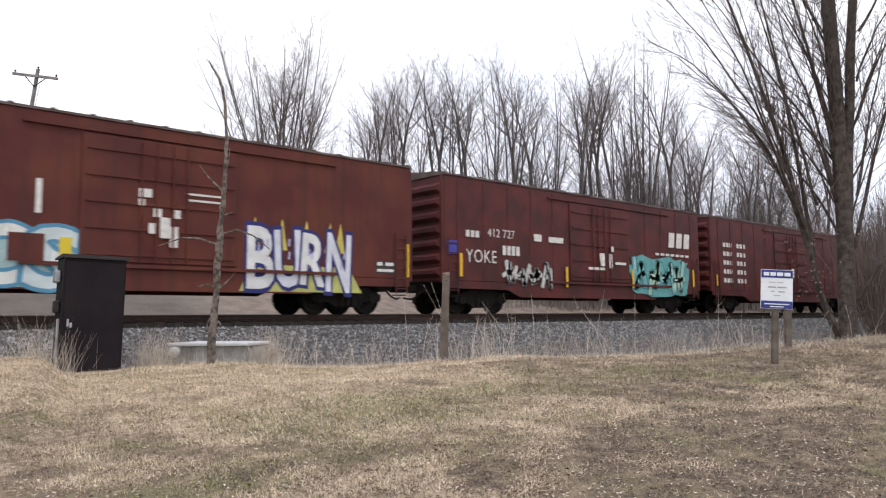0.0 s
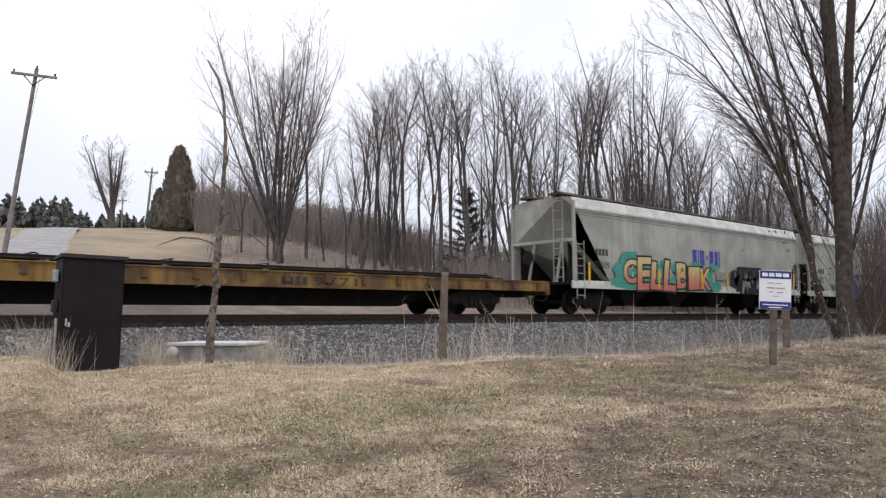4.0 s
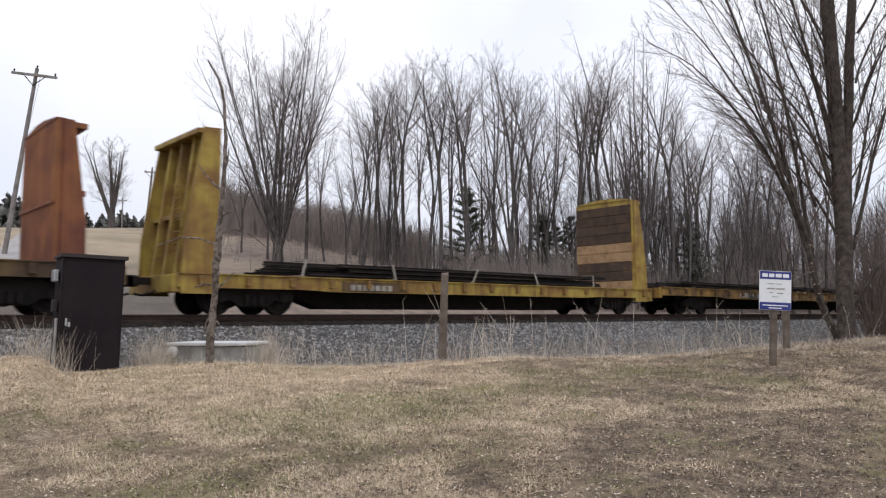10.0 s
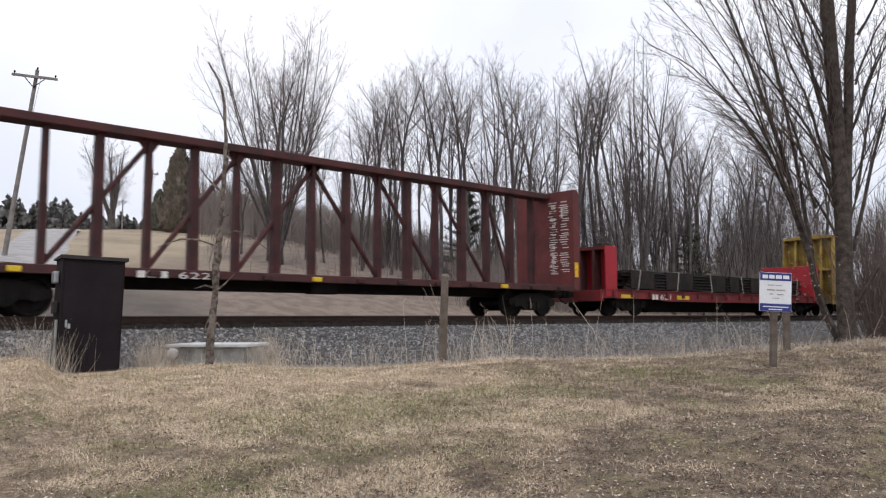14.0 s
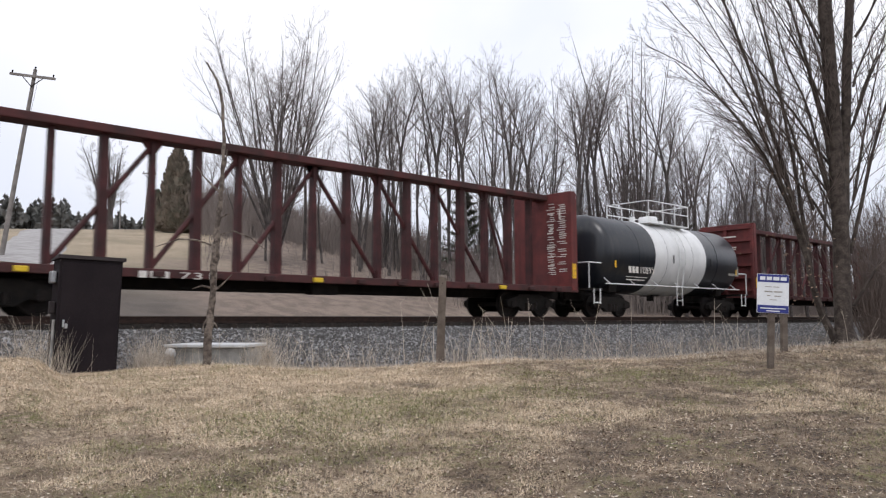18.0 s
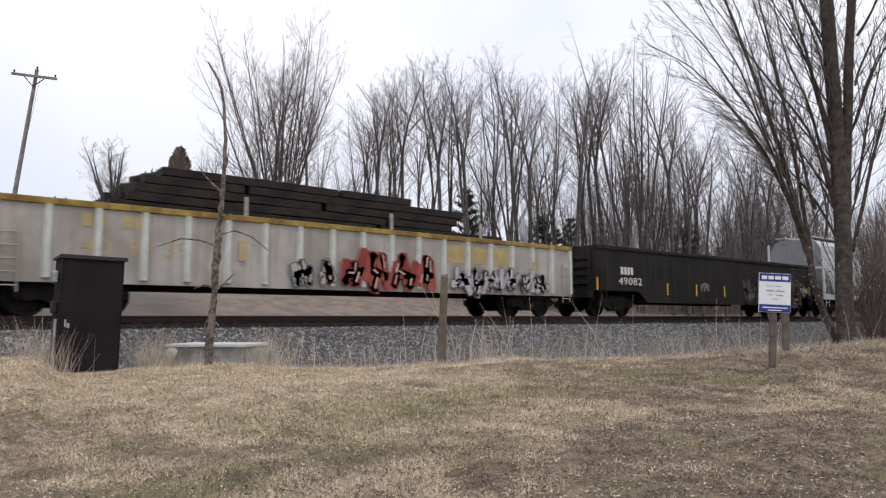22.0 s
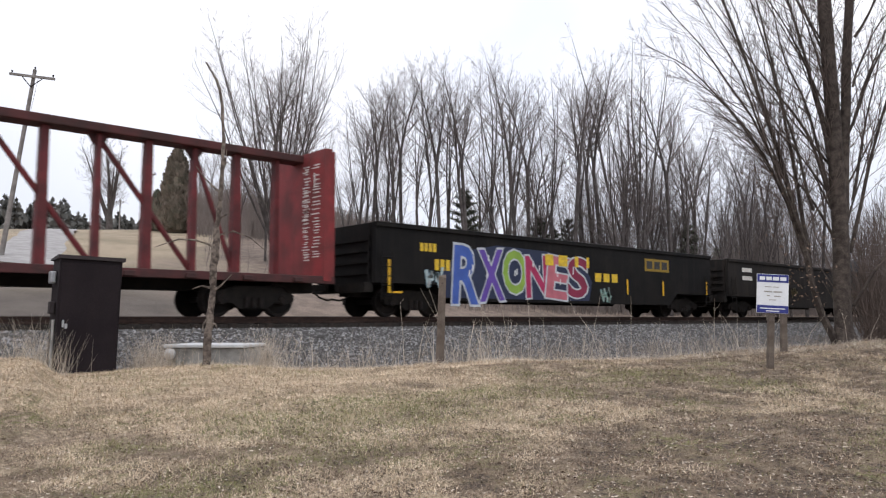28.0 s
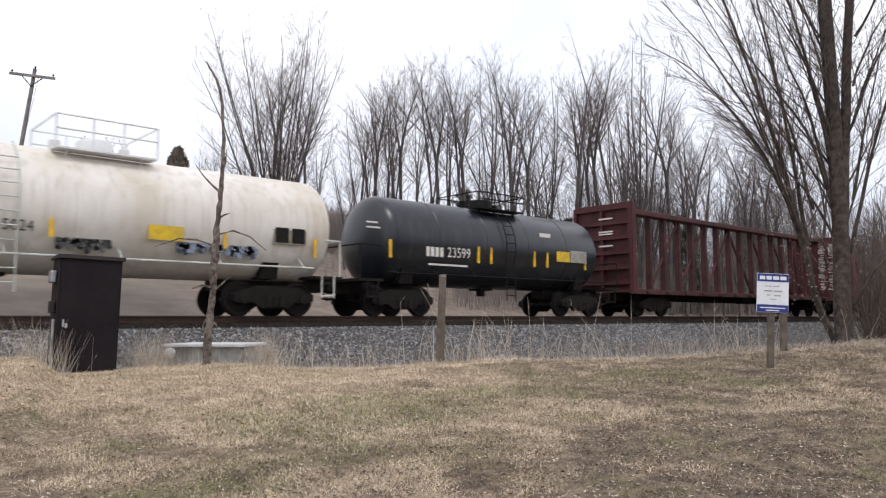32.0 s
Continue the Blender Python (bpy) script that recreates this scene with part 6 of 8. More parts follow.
mural(car, -7.7, -6.9, 0.9, 1.6, -1.505, {"edge": (0.12, 0.2, 0.25), "fill": [(0.4, 0.5, 0.52)], "shine": (0.6, 0.6, 0.6)}, 121, 2)
mural(car, 1.2, 1.9, 0.55, 1.2, -1.505, {"edge": (0.12, 0.2, 0.22), "fill": [(0.3, 0.48, 0.42)], "shine": (0.6, 0.6, 0.6)}, 122, 2)
part("yellow_strip", Shape().box(-9.15, -9.05, -1.51, -1.5, 0.7, 1.7).box(-9.05, -8.6, -1.51, -1.5, 0.7, 0.76), M["reflect"], car)
reflectors(car, [(9.2, 1.0), (5.6, 0.9), (3.0, 0.9)], -1.52, 0.09, 0.6)
beam_car(-408.6, -430.39, "empty bright red centerbeam lumber car", "beam_red", marks=False)
beam_car(-432.14, -453.86, "empty dark maroon centerbeam lumber car with white marks", "beam_deep", marks=False)
car, h = consist("tank_car", "short black tank car with white numbers", -454.7, -467.4)
tank_car(car, h, "black_tank", radius=1.42, axis=2.38, front_gap=0.9, rear_gap=0.9, top_half=1.15, rail_high=0.45)
blocks(4, -3.75, 1.87, -2.98, 2.17, -1.405, WHITE, car)
lettering("23599", -2.85, 1.88, -1.85, 2.2, -1.41, WHITE, car)
bars([(-3.6, -1.9, 1.6, 1.66), (-6.0, -5.5, 2.6, 2.65), (-6.0, -5.6, 2.75, 2.8), (1.7, 2.3, 2.85, 3.0)], -1.33, WHITE, car)
part("warning_panel", Shape().box(2.55, 3.3, -1.425, -1.41, 2.0, 2.38), YELLOW, car, "yellow warning panel")
part("data_panel", Shape().box(3.35, 4.3, -1.425, -1.41, 2.0, 2.45), M["strap"], car)
for x0 in (-5.2, -1.5, -0.9, 1.3, 2.0, 4.2):
    part("reflector", Shape().box(x0, x0 + 0.08, -1.42, -1.36, 1.75, 2.3), M["reflect"], car)
car, h = consist("tank_car", "stained cream-white tank car with graffiti tags", -467.95, -485.0)
tank_car(car, h, "white_tank", radius=1.48, axis=2.42, front_gap=0.05, rail_key="white", walkway="sill_white", top_at=2.15, top_half=1.15, rail_high=0.66)
lettering("5024", -0.04, 1.8, 0.55, 2.04, -1.445, BLACK, car)
mural(car, 1.0, 2.25, 1.4, 1.85, -1.3, {"edge": (0.06, 0.06, 0.06), "fill": [(0.1, 0.1, 0.1)], "shine": (0.2, 0.2, 0.2)}, 111, 4)
mural(car, 3.7, 5.9, 1.48, 1.9, -1.33, {"edge": (0.12, 0.16, 0.25), "fill": [(0.25, 0.3, 0.38)], "shine": (0.4, 0.4, 0.4)}, 112, 5)
part("data_panel", Shape().box(6.3, 7.3, -1.47, -1.44, 1.9, 2.4), M["load_light"], car)
bars([(6.35, 6.75, 1.95, 2.35), (6.85, 7.25, 1.95, 2.35)], -1.475, M["truck"], car)
bars([(3.0, 3.85, 1.8, 2.15)], -1.45, YELLOW, car, "yellow_patch")
bars([(0.85, 0.95, 1.7, 2.3), (4.9, 5.0, 1.7, 2.1), (7.55, 7.65, 1.6, 2.2)], -1.44, M["reflect"], car, "reflector")

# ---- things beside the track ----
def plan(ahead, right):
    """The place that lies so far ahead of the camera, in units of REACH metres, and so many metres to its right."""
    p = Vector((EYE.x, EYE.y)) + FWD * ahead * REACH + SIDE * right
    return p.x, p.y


def on_ground(ahead, right, up=0.0, turn=0.0):
    x, y = plan(ahead, right)
    return pose(x, y, land(x, y) + up, 0, 0, turn - math.degrees(YAW))


M["cabinet"] = mat("dark_brown_cabinet_paint", (0.013, 0.0095, 0.0115), (0.018, 0.0135, 0.0155), 0.6, scale=1.5, bump=0.05, streak=0.3, streak_color=(0.022, 0.016, 0.018), spec=0.12)
M["cabinet_top"] = mat("faded_cabinet_lid", (0.04, 0.032, 0.033), (0.03, 0.024, 0.025), 0.6, scale=3)
M["concrete"] = mat("pale_concrete", (0.36, 0.355, 0.34), (0.23, 0.225, 0.215), 0.85, scale=4, bump=0.2)
M["vault_lid"] = mat("white_grey_vault_lid", (0.6, 0.61, 0.62), (0.5, 0.51, 0.52), 0.6, scale=3, bump=0.1)
M["old_wood"] = mat("weathered_grey_post", (0.17, 0.14, 0.115), (0.1, 0.08, 0.066), 0.9, scale=5, bump=0.5, streak=0.5)
M["pole_wood"] = mat("utility_pole_wood", (0.27, 0.25, 0.235), (0.18, 0.165, 0.155), 0.9, scale=3, bump=0.3, streak=0.4)
M["sign_white"] = mat("white_sign_face", (0.78, 0.8, 0.82), (0.72, 0.74, 0.76), 0.4, scale=3, bump=0.02)
M["sign_blue"] = mat("navy_sign_band", (0.03, 0.04, 0.2), (0.04, 0.05, 0.22), 0.4, scale=3, bump=0.02)
M["bark"] = mat("grey_brown_bark", (0.1, 0.082, 0.07), (0.045, 0.036, 0.031), 0.95, scale=7, fine=24, bump=1.0, vary=0.15, streak=0.8, streak_color=(0.04, 0.032, 0.028))
# the wood's bark is paler than the maple's: haze put into the colour
M["wood_bark"] = mat("hazed_wood_bark", (0.115, 0.101, 0.096), (0.068, 0.059, 0.056), 0.95, scale=3, fine=30, bump=0.5, vary=0.2)
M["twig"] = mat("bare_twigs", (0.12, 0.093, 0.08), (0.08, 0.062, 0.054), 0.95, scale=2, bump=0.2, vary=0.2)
# haze is in the colour of the wood's twigs and undergrowth too
M["far_twig"] = mat("hazed_wood_twigs", (0.185, 0.158, 0.15), (0.125, 0.106, 0.1), 0.95, scale=0.4, bump=0.0, vary=0.2)
M["brush"] = mat("hazed_undergrowth_stems", (0.235, 0.2, 0.182), (0.16, 0.136, 0.123), 0.95, scale=0.4, bump=0.0, vary=0.2)
M["straw"] = mat("dry_straw", (0.78, 0.64, 0.475), (0.54, 0.43, 0.305), 0.9, scale=3, vary=0.4, bump=0)
M["weed"] = mat("bleached_weeds", (0.68, 0.6, 0.5), (0.48, 0.41, 0.33), 0.9, scale=3, vary=0.3, bump=0)
M["dull_weed"] = mat("grey_brown_weeds", (0.27, 0.235, 0.205), (0.17, 0.147, 0.127), 0.9, scale=3, vary=0.3, bump=0)
M["green_blade"] = mat("spring_grass", (0.2, 0.22, 0.08), (0.3, 0.29, 0.13), 0.9, scale=3, vary=0.3, bump=0)
M["leaf_litter"] = mat("dead_leaves", (0.14, 0.088, 0.055), (0.08, 0.053, 0.036), 0.9, scale=3, vary=0.4, bump=0)
M["cling"] = mat("clinging_dead_leaves", (0.19, 0.13, 0.095), (0.13, 0.09, 0.068), 0.9, scale=3, vary=0.4, bump=0)
M["dull_straw"] = mat("old_brown_thatch", (0.34, 0.257, 0.187), (0.21, 0.157, 0.115), 0.9, scale=3, vary=0.35, bump=0)
M["needles"] = mat("evergreen_needles", (0.125, 0.14, 0.105), (0.16, 0.168, 0.13), 0.9, scale=2, vary=0.3, bump=0)
M["brown_needles"] = mat("winter_brown_foliage", (0.2, 0.163, 0.13), (0.135, 0.122, 0.093), 0.95, scale=1.2, vary=0.3, bump=0)

# signal cabinet
cab = thing("signal_cabinet", "tall dark brown metal signal cabinet standing in dry grass", "cabinet", on_ground(11.5, -6.06, -0.07, 35) @ pose(0, 0, 0, 0, 1.4, 0))
part("body", Shape().soft(-0.48, 0.48, -0.35, 0.35, 0.0, 2.0, 0.012), M["cabinet"], cab)
part("door", Shape().soft(-0.45, 0.45, -0.372, -0.352, 0.1, 1.94, 0.008), M["cabinet"], cab)
part("lid", Shape().prism([(-0.4, 2.0), (0.4, 2.0), (0.4, 2.03), (-0.4, 2.06)], -0.52, 0.52, "x"), M["cabinet_top"], cab, "faded sloping lid")
part("handle", Shape().soft(-0.4, -0.37, -0.42, -0.372, 0.88, 1.0, 0.008), M["galv"], cab, "steel door handle")
part("padlock", Shape().soft(-0.36, -0.32, -0.41, -0.372, 0.86, 0.94, 0.008), M["galv"], cab)
part("meter_box", Shape().soft(-0.58, -0.49, -0.15, 0.1, 1.6, 1.8, 0.02), M["galv"], cab)
part("conduit", Shape().tube((-0.51, -0.26, 0.0), (-0.51, -0.26, 1.0), 0.025, sides=8), M["concrete"], cab, "pale conduit")
part("junction_box", Shape().soft(-0.57, -0.49, -0.2, 0.0, 1.1, 1.3, 0.015), M["cabinet_top"], cab)
part("base", Shape().box(-0.52, 0.52, -0.4, 0.4, -0.25, 0.02), M["concrete"], cab)

# concrete vault with a pale lid
vt = thing("utility_vault", "low concrete utility vault with a pale lid", "vault", on_ground(13.0, -4.3, 0.0, -8))
vz = -0.54 - land(*plan(13.0, -4.3))
part("body", Shape().soft(-0.7, 0.72, -0.5, 0.5, -0.5, vz - 0.06, 0.02), M["concrete"], vt)
part("lid", Shape().soft(-0.76, 0.78, -0.57, 0.57, vz - 0.06, vz, 0.015), M["vault_lid"], vt, "white-grey lid")
part("round_knob", Shape().lathe([(-0.1, 0.02), (-0.08, 0.07), (-0.03, 0.1), (0.03, 0.1), (0.08, 0.07), (0.1, 0.02)], (-0.6, -0.62, vz - 0.17), "z", 14), M["vault_lid"], vt, smooth=True)

# weathered post
post = thing("old_wooden_post", "leaning weathered grey wooden post", "post", on_ground(12.6, -0.05))
pz = 0.72 - land(*plan(12.6, -0.05))
part("shaft", Shape().add([(-0.085, -0.07, -0.3), (0.075, -0.075, -0.3), (0.08, 0.07, -0.3), (-0.075, 0.075, -0.3), (0.0, -0.055, pz - 0.02), (0.13, -0.06, pz - 0.05), (0.13, 0.06, pz + 0.02), (0.0, 0.06, pz)], [(3, 2, 1, 0), (4, 5, 6, 7), (0, 1, 5, 4), (1, 2, 6, 5), (2, 3, 7, 6), (3, 0, 4, 7)]), M["old_wood"], post)
part("nail", Shape().tube((0.06, -0.08, pz - 0.15), (0.06, -0.1, pz - 0.15), 0.012, sides=6), M["rail"], post)

# notice sign on its post
sg = thing("notice_sign", "white notice with navy bands on a leaning wooden post", "sign", on_ground(10.5, 5.03, 0, -3) @ pose(0, 0, 0, 0, 3.2, 0))
sz = 0.585 - land(*plan(10.5, 5.03))
part("post", Shape().soft(-0.045, 0.045, -0.045, 0.045, -0.3, sz - 0.05, 0.008), M["old_wood"], sg)
panel = part("sign_panel", Shape().soft(-0.24, 0.24, -0.062, -0.046, sz - 0.6, sz, 0.004), M["sign_white"], sg)
part("top_band", Shape().box(-0.235, 0.235, -0.065, -0.062, sz - 0.125, sz - 0.005), M["sign_blue"], panel, "navy heading band")
part("bottom_band", Shape().box(-0.235, 0.235, -0.065, -0.062, sz - 0.595, sz - 0.48), M["sign_blue"], panel, "navy foot band")
for k, (x0, x1) in enumerate(((-0.2, -0.12), (-0.1, -0.02), (0.0, 0.09), (0.11, 0.2))):
    part("heading_bar", Shape().box(x0, x1, -0.068, -0.065, sz - 0.095, sz - 0.04), M["sign_white"], panel)
for x0, x1, dz in ((-0.19, 0.19, 0.52), (-0.1, 0.1, 0.56)):
    part("foot_bar", Shape().box(x0, x1, -0.068, -0.065, sz - dz - 0.015, sz - dz), M["sign_white"], panel)
for x0, x1, dz, h in ((-0.12, -0.02, 0.19, 0.012), (0.0, 0.09, 0.19, 0.012), (-0.13, -0.01, 0.26, 0.02), (0.01, 0.14, 0.26, 0.02), (-0.09, -0.04, 0.325, 0.015), (0.02, 0.12, 0.33, 0.015), (-0.05, 0.05, 0.39, 0.01)):
    part("faint_bar", Shape().box(x0, x1, -0.0645, -0.062, sz - dz - h, sz - dz), M["strap"], panel)
ps = thing("wooden_stake", "short grey wooden stake in the brush", "stake", on_ground(12.2, 6.1) @ pose(0, 0, 0, 0, 2, 0))
part("shaft", Shape().soft(-0.05, 0.05, -0.05, 0.05, -0.3, 0.75, 0.01), M["old_wood"], ps)


# ---- trees ----
def bent(rnd, p, way, length, steps, wobble, rise):
    """Points of a limb that wavers and turns towards the light."""
    pts, d = [Vector(p)], Vector(way).normalized()
    for k in range(steps):
        d = (d + Vector((rnd.gauss(0, wobble), rnd.gauss(0, wobble), rise + rnd.gauss(0, wobble * 0.5)))).normalized()
        pts.append(pts[-1] + d * length / steps)
    return pts


def branchlets(out, rnd, pts, radii, count, length, depth, spread=0.62, rise=0.08, least=0.004, start=0.2, wobble=0.07):
    """Side branches on a limb, and their own twigs in turn, into one shape."""
    n = len(pts) - 1
    for i in range(count):
        a = start + (1 - start) * (i + rnd.random()) / count
        k = min(int(a * n), n - 1)
        o, r = pts[k].lerp(pts[k + 1], a * n - k), radii[k] + (radii[k + 1] - radii[k]) * (a * n - k)
        along = (pts[k + 1] - pts[k]).normalized()
        side = along.orthogonal().normalized()
        side.rotate(Matrix.Rotation(rnd.uniform(0, 6.283), 3, along))
        ang = spread * rnd.uniform(0.65, 1.25)
        ln = length * (1.1 - 0.75 * a) * rnd.uniform(0.65, 1.2)
        steps = 4 if depth > 1 else 3 if depth else 2
        limb = bent(rnd, o, along * math.cos(ang) + side * math.sin(ang), ln, steps, wobble, rise)
        r0 = max(least, min(r * 0.55, 0.0095 * ln + 0.002))
        rr = [max(least * 0.6, r0 * (1 - 0.8 * q / steps)) for q in range(steps + 1)]
        out.path(limb, rr, 4 if r0 > 0.02 else 3, False)
        if depth:
            branchlets(out, rnd, limb, rr, max(3, int(count * 0.45)), ln * 0.5, depth - 1, spread, rise, least, 0.15, wobble)


def vase_tree(name, label, seed, at, height=15.0, girth=0.15, forks=4, fork_at=0.2, tilt=0.2, boughs=12, bough=0.26, depth=2, rise=0.035, least=0.005, spread=0.6, far=True, group="bare trees of the wood"):
    """A bare tree whose trunk parts into upright leaders with fans of twigs."""
    rnd = random.Random(seed)
    thick, thin = Shape(), Shape()
    trunk = bent(rnd, (0, 0, -0.3), (rnd.gauss(0, 0.03), rnd.gauss(0, 0.03), 1), height * fork_at + 0.3, 4, 0.03, 0.02)
    rr = [girth * (1.25, 1.05, 1.0, 0.95, 0.9)[k] for k in range(5)]
    thick.path(trunk, rr, 9, False)
    turn = rnd.uniform(0, 6.283)
    for k in range(forks):
        a = turn + 6.283 * k / forks + rnd.gauss(0, 0.3)
        o = trunk[-1] if forks < 3 or k < 2 else trunk[3 if k % 2 else 2]
        lean = tilt * rnd.uniform(0.15 if forks > 5 else 0.5, 1.3) if forks > 1 else 0.02
        top = height * (0.89 if k == 0 else rnd.uniform(0.75, 0.89)) - o.z
        lead = bent(rnd, o, (math.cos(a) * lean, math.sin(a) * lean, 1), top * (1 + lean * lean * 0.4), 9, 0.035, rise * lean * 3)
        r0 = girth * (0.9 if forks == 1 else 0.7 if forks == 2 else 0.56) * rnd.uniform(0.85, 1.1)
        lr = [max(0.009, r0 * (1 - q / 9) ** 0.9 + 0.006) for q in range(10)]
        thick.path(lead, lr, 7, False)
        branchlets(thin, rnd, lead, lr, boughs, height * bough, depth, spread, 0.09, least, 0.16 if forks > 1 else 0.3, 0.06)
    t = thing(name, label, "tree", at, group=group)
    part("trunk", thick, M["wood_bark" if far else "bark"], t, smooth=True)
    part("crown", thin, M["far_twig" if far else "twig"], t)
    return t


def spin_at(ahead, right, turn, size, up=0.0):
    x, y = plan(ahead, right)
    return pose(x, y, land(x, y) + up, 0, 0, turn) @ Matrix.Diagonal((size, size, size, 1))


SLIM, FAN, TALL = "slender bare tree with ascending grey branches", "bare tree forked into a fan of upright stems", "tall thin leafless tree"
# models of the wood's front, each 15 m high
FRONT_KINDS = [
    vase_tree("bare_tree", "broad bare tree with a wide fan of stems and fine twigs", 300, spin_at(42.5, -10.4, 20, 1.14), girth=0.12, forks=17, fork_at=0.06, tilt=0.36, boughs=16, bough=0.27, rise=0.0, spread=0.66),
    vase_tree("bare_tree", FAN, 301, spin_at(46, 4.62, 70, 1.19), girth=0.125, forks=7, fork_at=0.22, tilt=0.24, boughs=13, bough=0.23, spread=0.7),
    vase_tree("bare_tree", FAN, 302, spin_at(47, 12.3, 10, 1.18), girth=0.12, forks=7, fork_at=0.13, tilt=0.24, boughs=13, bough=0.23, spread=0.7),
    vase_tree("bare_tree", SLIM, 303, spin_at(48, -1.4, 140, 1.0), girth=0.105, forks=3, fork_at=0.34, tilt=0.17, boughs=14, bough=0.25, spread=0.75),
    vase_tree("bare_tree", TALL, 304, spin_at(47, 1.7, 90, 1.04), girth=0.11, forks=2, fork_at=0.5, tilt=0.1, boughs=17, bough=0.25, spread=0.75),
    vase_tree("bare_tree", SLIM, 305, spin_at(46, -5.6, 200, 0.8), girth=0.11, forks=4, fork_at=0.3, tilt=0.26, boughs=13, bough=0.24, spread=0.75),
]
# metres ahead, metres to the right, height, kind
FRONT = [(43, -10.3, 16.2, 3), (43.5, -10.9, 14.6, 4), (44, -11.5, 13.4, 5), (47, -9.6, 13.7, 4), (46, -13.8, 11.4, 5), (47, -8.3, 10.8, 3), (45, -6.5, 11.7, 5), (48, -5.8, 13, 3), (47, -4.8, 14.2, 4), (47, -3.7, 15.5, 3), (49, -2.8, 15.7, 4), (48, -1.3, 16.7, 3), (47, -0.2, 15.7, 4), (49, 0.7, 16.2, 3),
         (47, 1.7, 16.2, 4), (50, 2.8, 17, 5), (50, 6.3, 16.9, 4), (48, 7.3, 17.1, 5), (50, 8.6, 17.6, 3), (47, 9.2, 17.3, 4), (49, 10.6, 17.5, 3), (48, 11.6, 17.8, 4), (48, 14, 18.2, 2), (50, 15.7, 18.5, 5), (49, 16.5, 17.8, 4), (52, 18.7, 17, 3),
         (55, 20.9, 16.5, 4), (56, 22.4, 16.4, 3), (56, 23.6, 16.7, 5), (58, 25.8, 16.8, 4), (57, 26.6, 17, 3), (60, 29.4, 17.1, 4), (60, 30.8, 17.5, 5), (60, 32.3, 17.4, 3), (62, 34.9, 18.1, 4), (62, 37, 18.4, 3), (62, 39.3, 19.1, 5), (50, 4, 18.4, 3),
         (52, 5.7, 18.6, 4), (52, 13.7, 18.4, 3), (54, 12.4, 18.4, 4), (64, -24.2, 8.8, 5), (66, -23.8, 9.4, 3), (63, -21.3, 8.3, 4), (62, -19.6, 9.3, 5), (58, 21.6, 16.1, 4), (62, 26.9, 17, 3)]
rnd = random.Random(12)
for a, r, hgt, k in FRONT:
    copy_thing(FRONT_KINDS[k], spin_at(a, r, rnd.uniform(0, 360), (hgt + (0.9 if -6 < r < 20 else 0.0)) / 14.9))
# lighter models for the depth of the wood
MODELS = [vase_tree("bare_tree", (SLIM, TALL, FAN)[i % 3], 330 + i, spin_at(60 + 2 * i, 4 + 5 * i, 40 * i, 0.85), girth=0.11, forks=(3, 2, 5)[i % 3], fork_at=(0.35, 0.4, 0.25)[i % 3], tilt=0.2, boughs=(17, 22, 13)[i % 3], bough=0.26, depth=1, least=0.011, spread=0.8) for i in range(6)]
for i in range(90):
    a = 51 + 60 * rnd.random() ** 1.5
    r = rnd.uniform(-0.15 * a, 0.95 * a)
    copy_thing(MODELS[rnd.randrange(6)], spin_at(a, r, rnd.uniform(0, 360), rnd.uniform(9.5, 13.0) / 15.0))
# the stand nearest to the lane
for i in range(36):
    a = rnd.uniform(54, 72)
    r = rnd.uniform(0.42, 0.62) * a
    x, y = plan(a, r)
    if y > 9.9:
        copy_thing(FRONT_KINDS[2 + i % 4] if i % 3 == 0 else MODELS[i % 6], spin_at(a, r, rnd.uniform(0, 360), rnd.uniform(13.0, 16.0) / 15.0))
# slender trees between those of the front
for i in range(32):
    a = rnd.uniform(49, 57)
    r = (rnd.uniform(-0.13, 0.42) if i % 3 else rnd.uniform(0.15, 0.36)) * a
    copy_thing(FRONT_KINDS[3 + i % 3], spin_at(a, r, rnd.uniform(0, 360), rnd.uniform(11.0, 14.0) / 15.0))
# the wood's edge along the line
for i in range(75):
    x, y = 48 + 120 * rnd.random() ** 1.2, 11.5 + 26 * rnd.random() ** 1.3
    s = rnd.uniform(10.0, 14.0) / 15.0
    copy_thing(MODELS[rnd.randrange(6)], pose(x, y, land(x, y), 0, 0, rnd.uniform(0, 360)) @ Matrix.Diagonal((s, s, s, 1)))

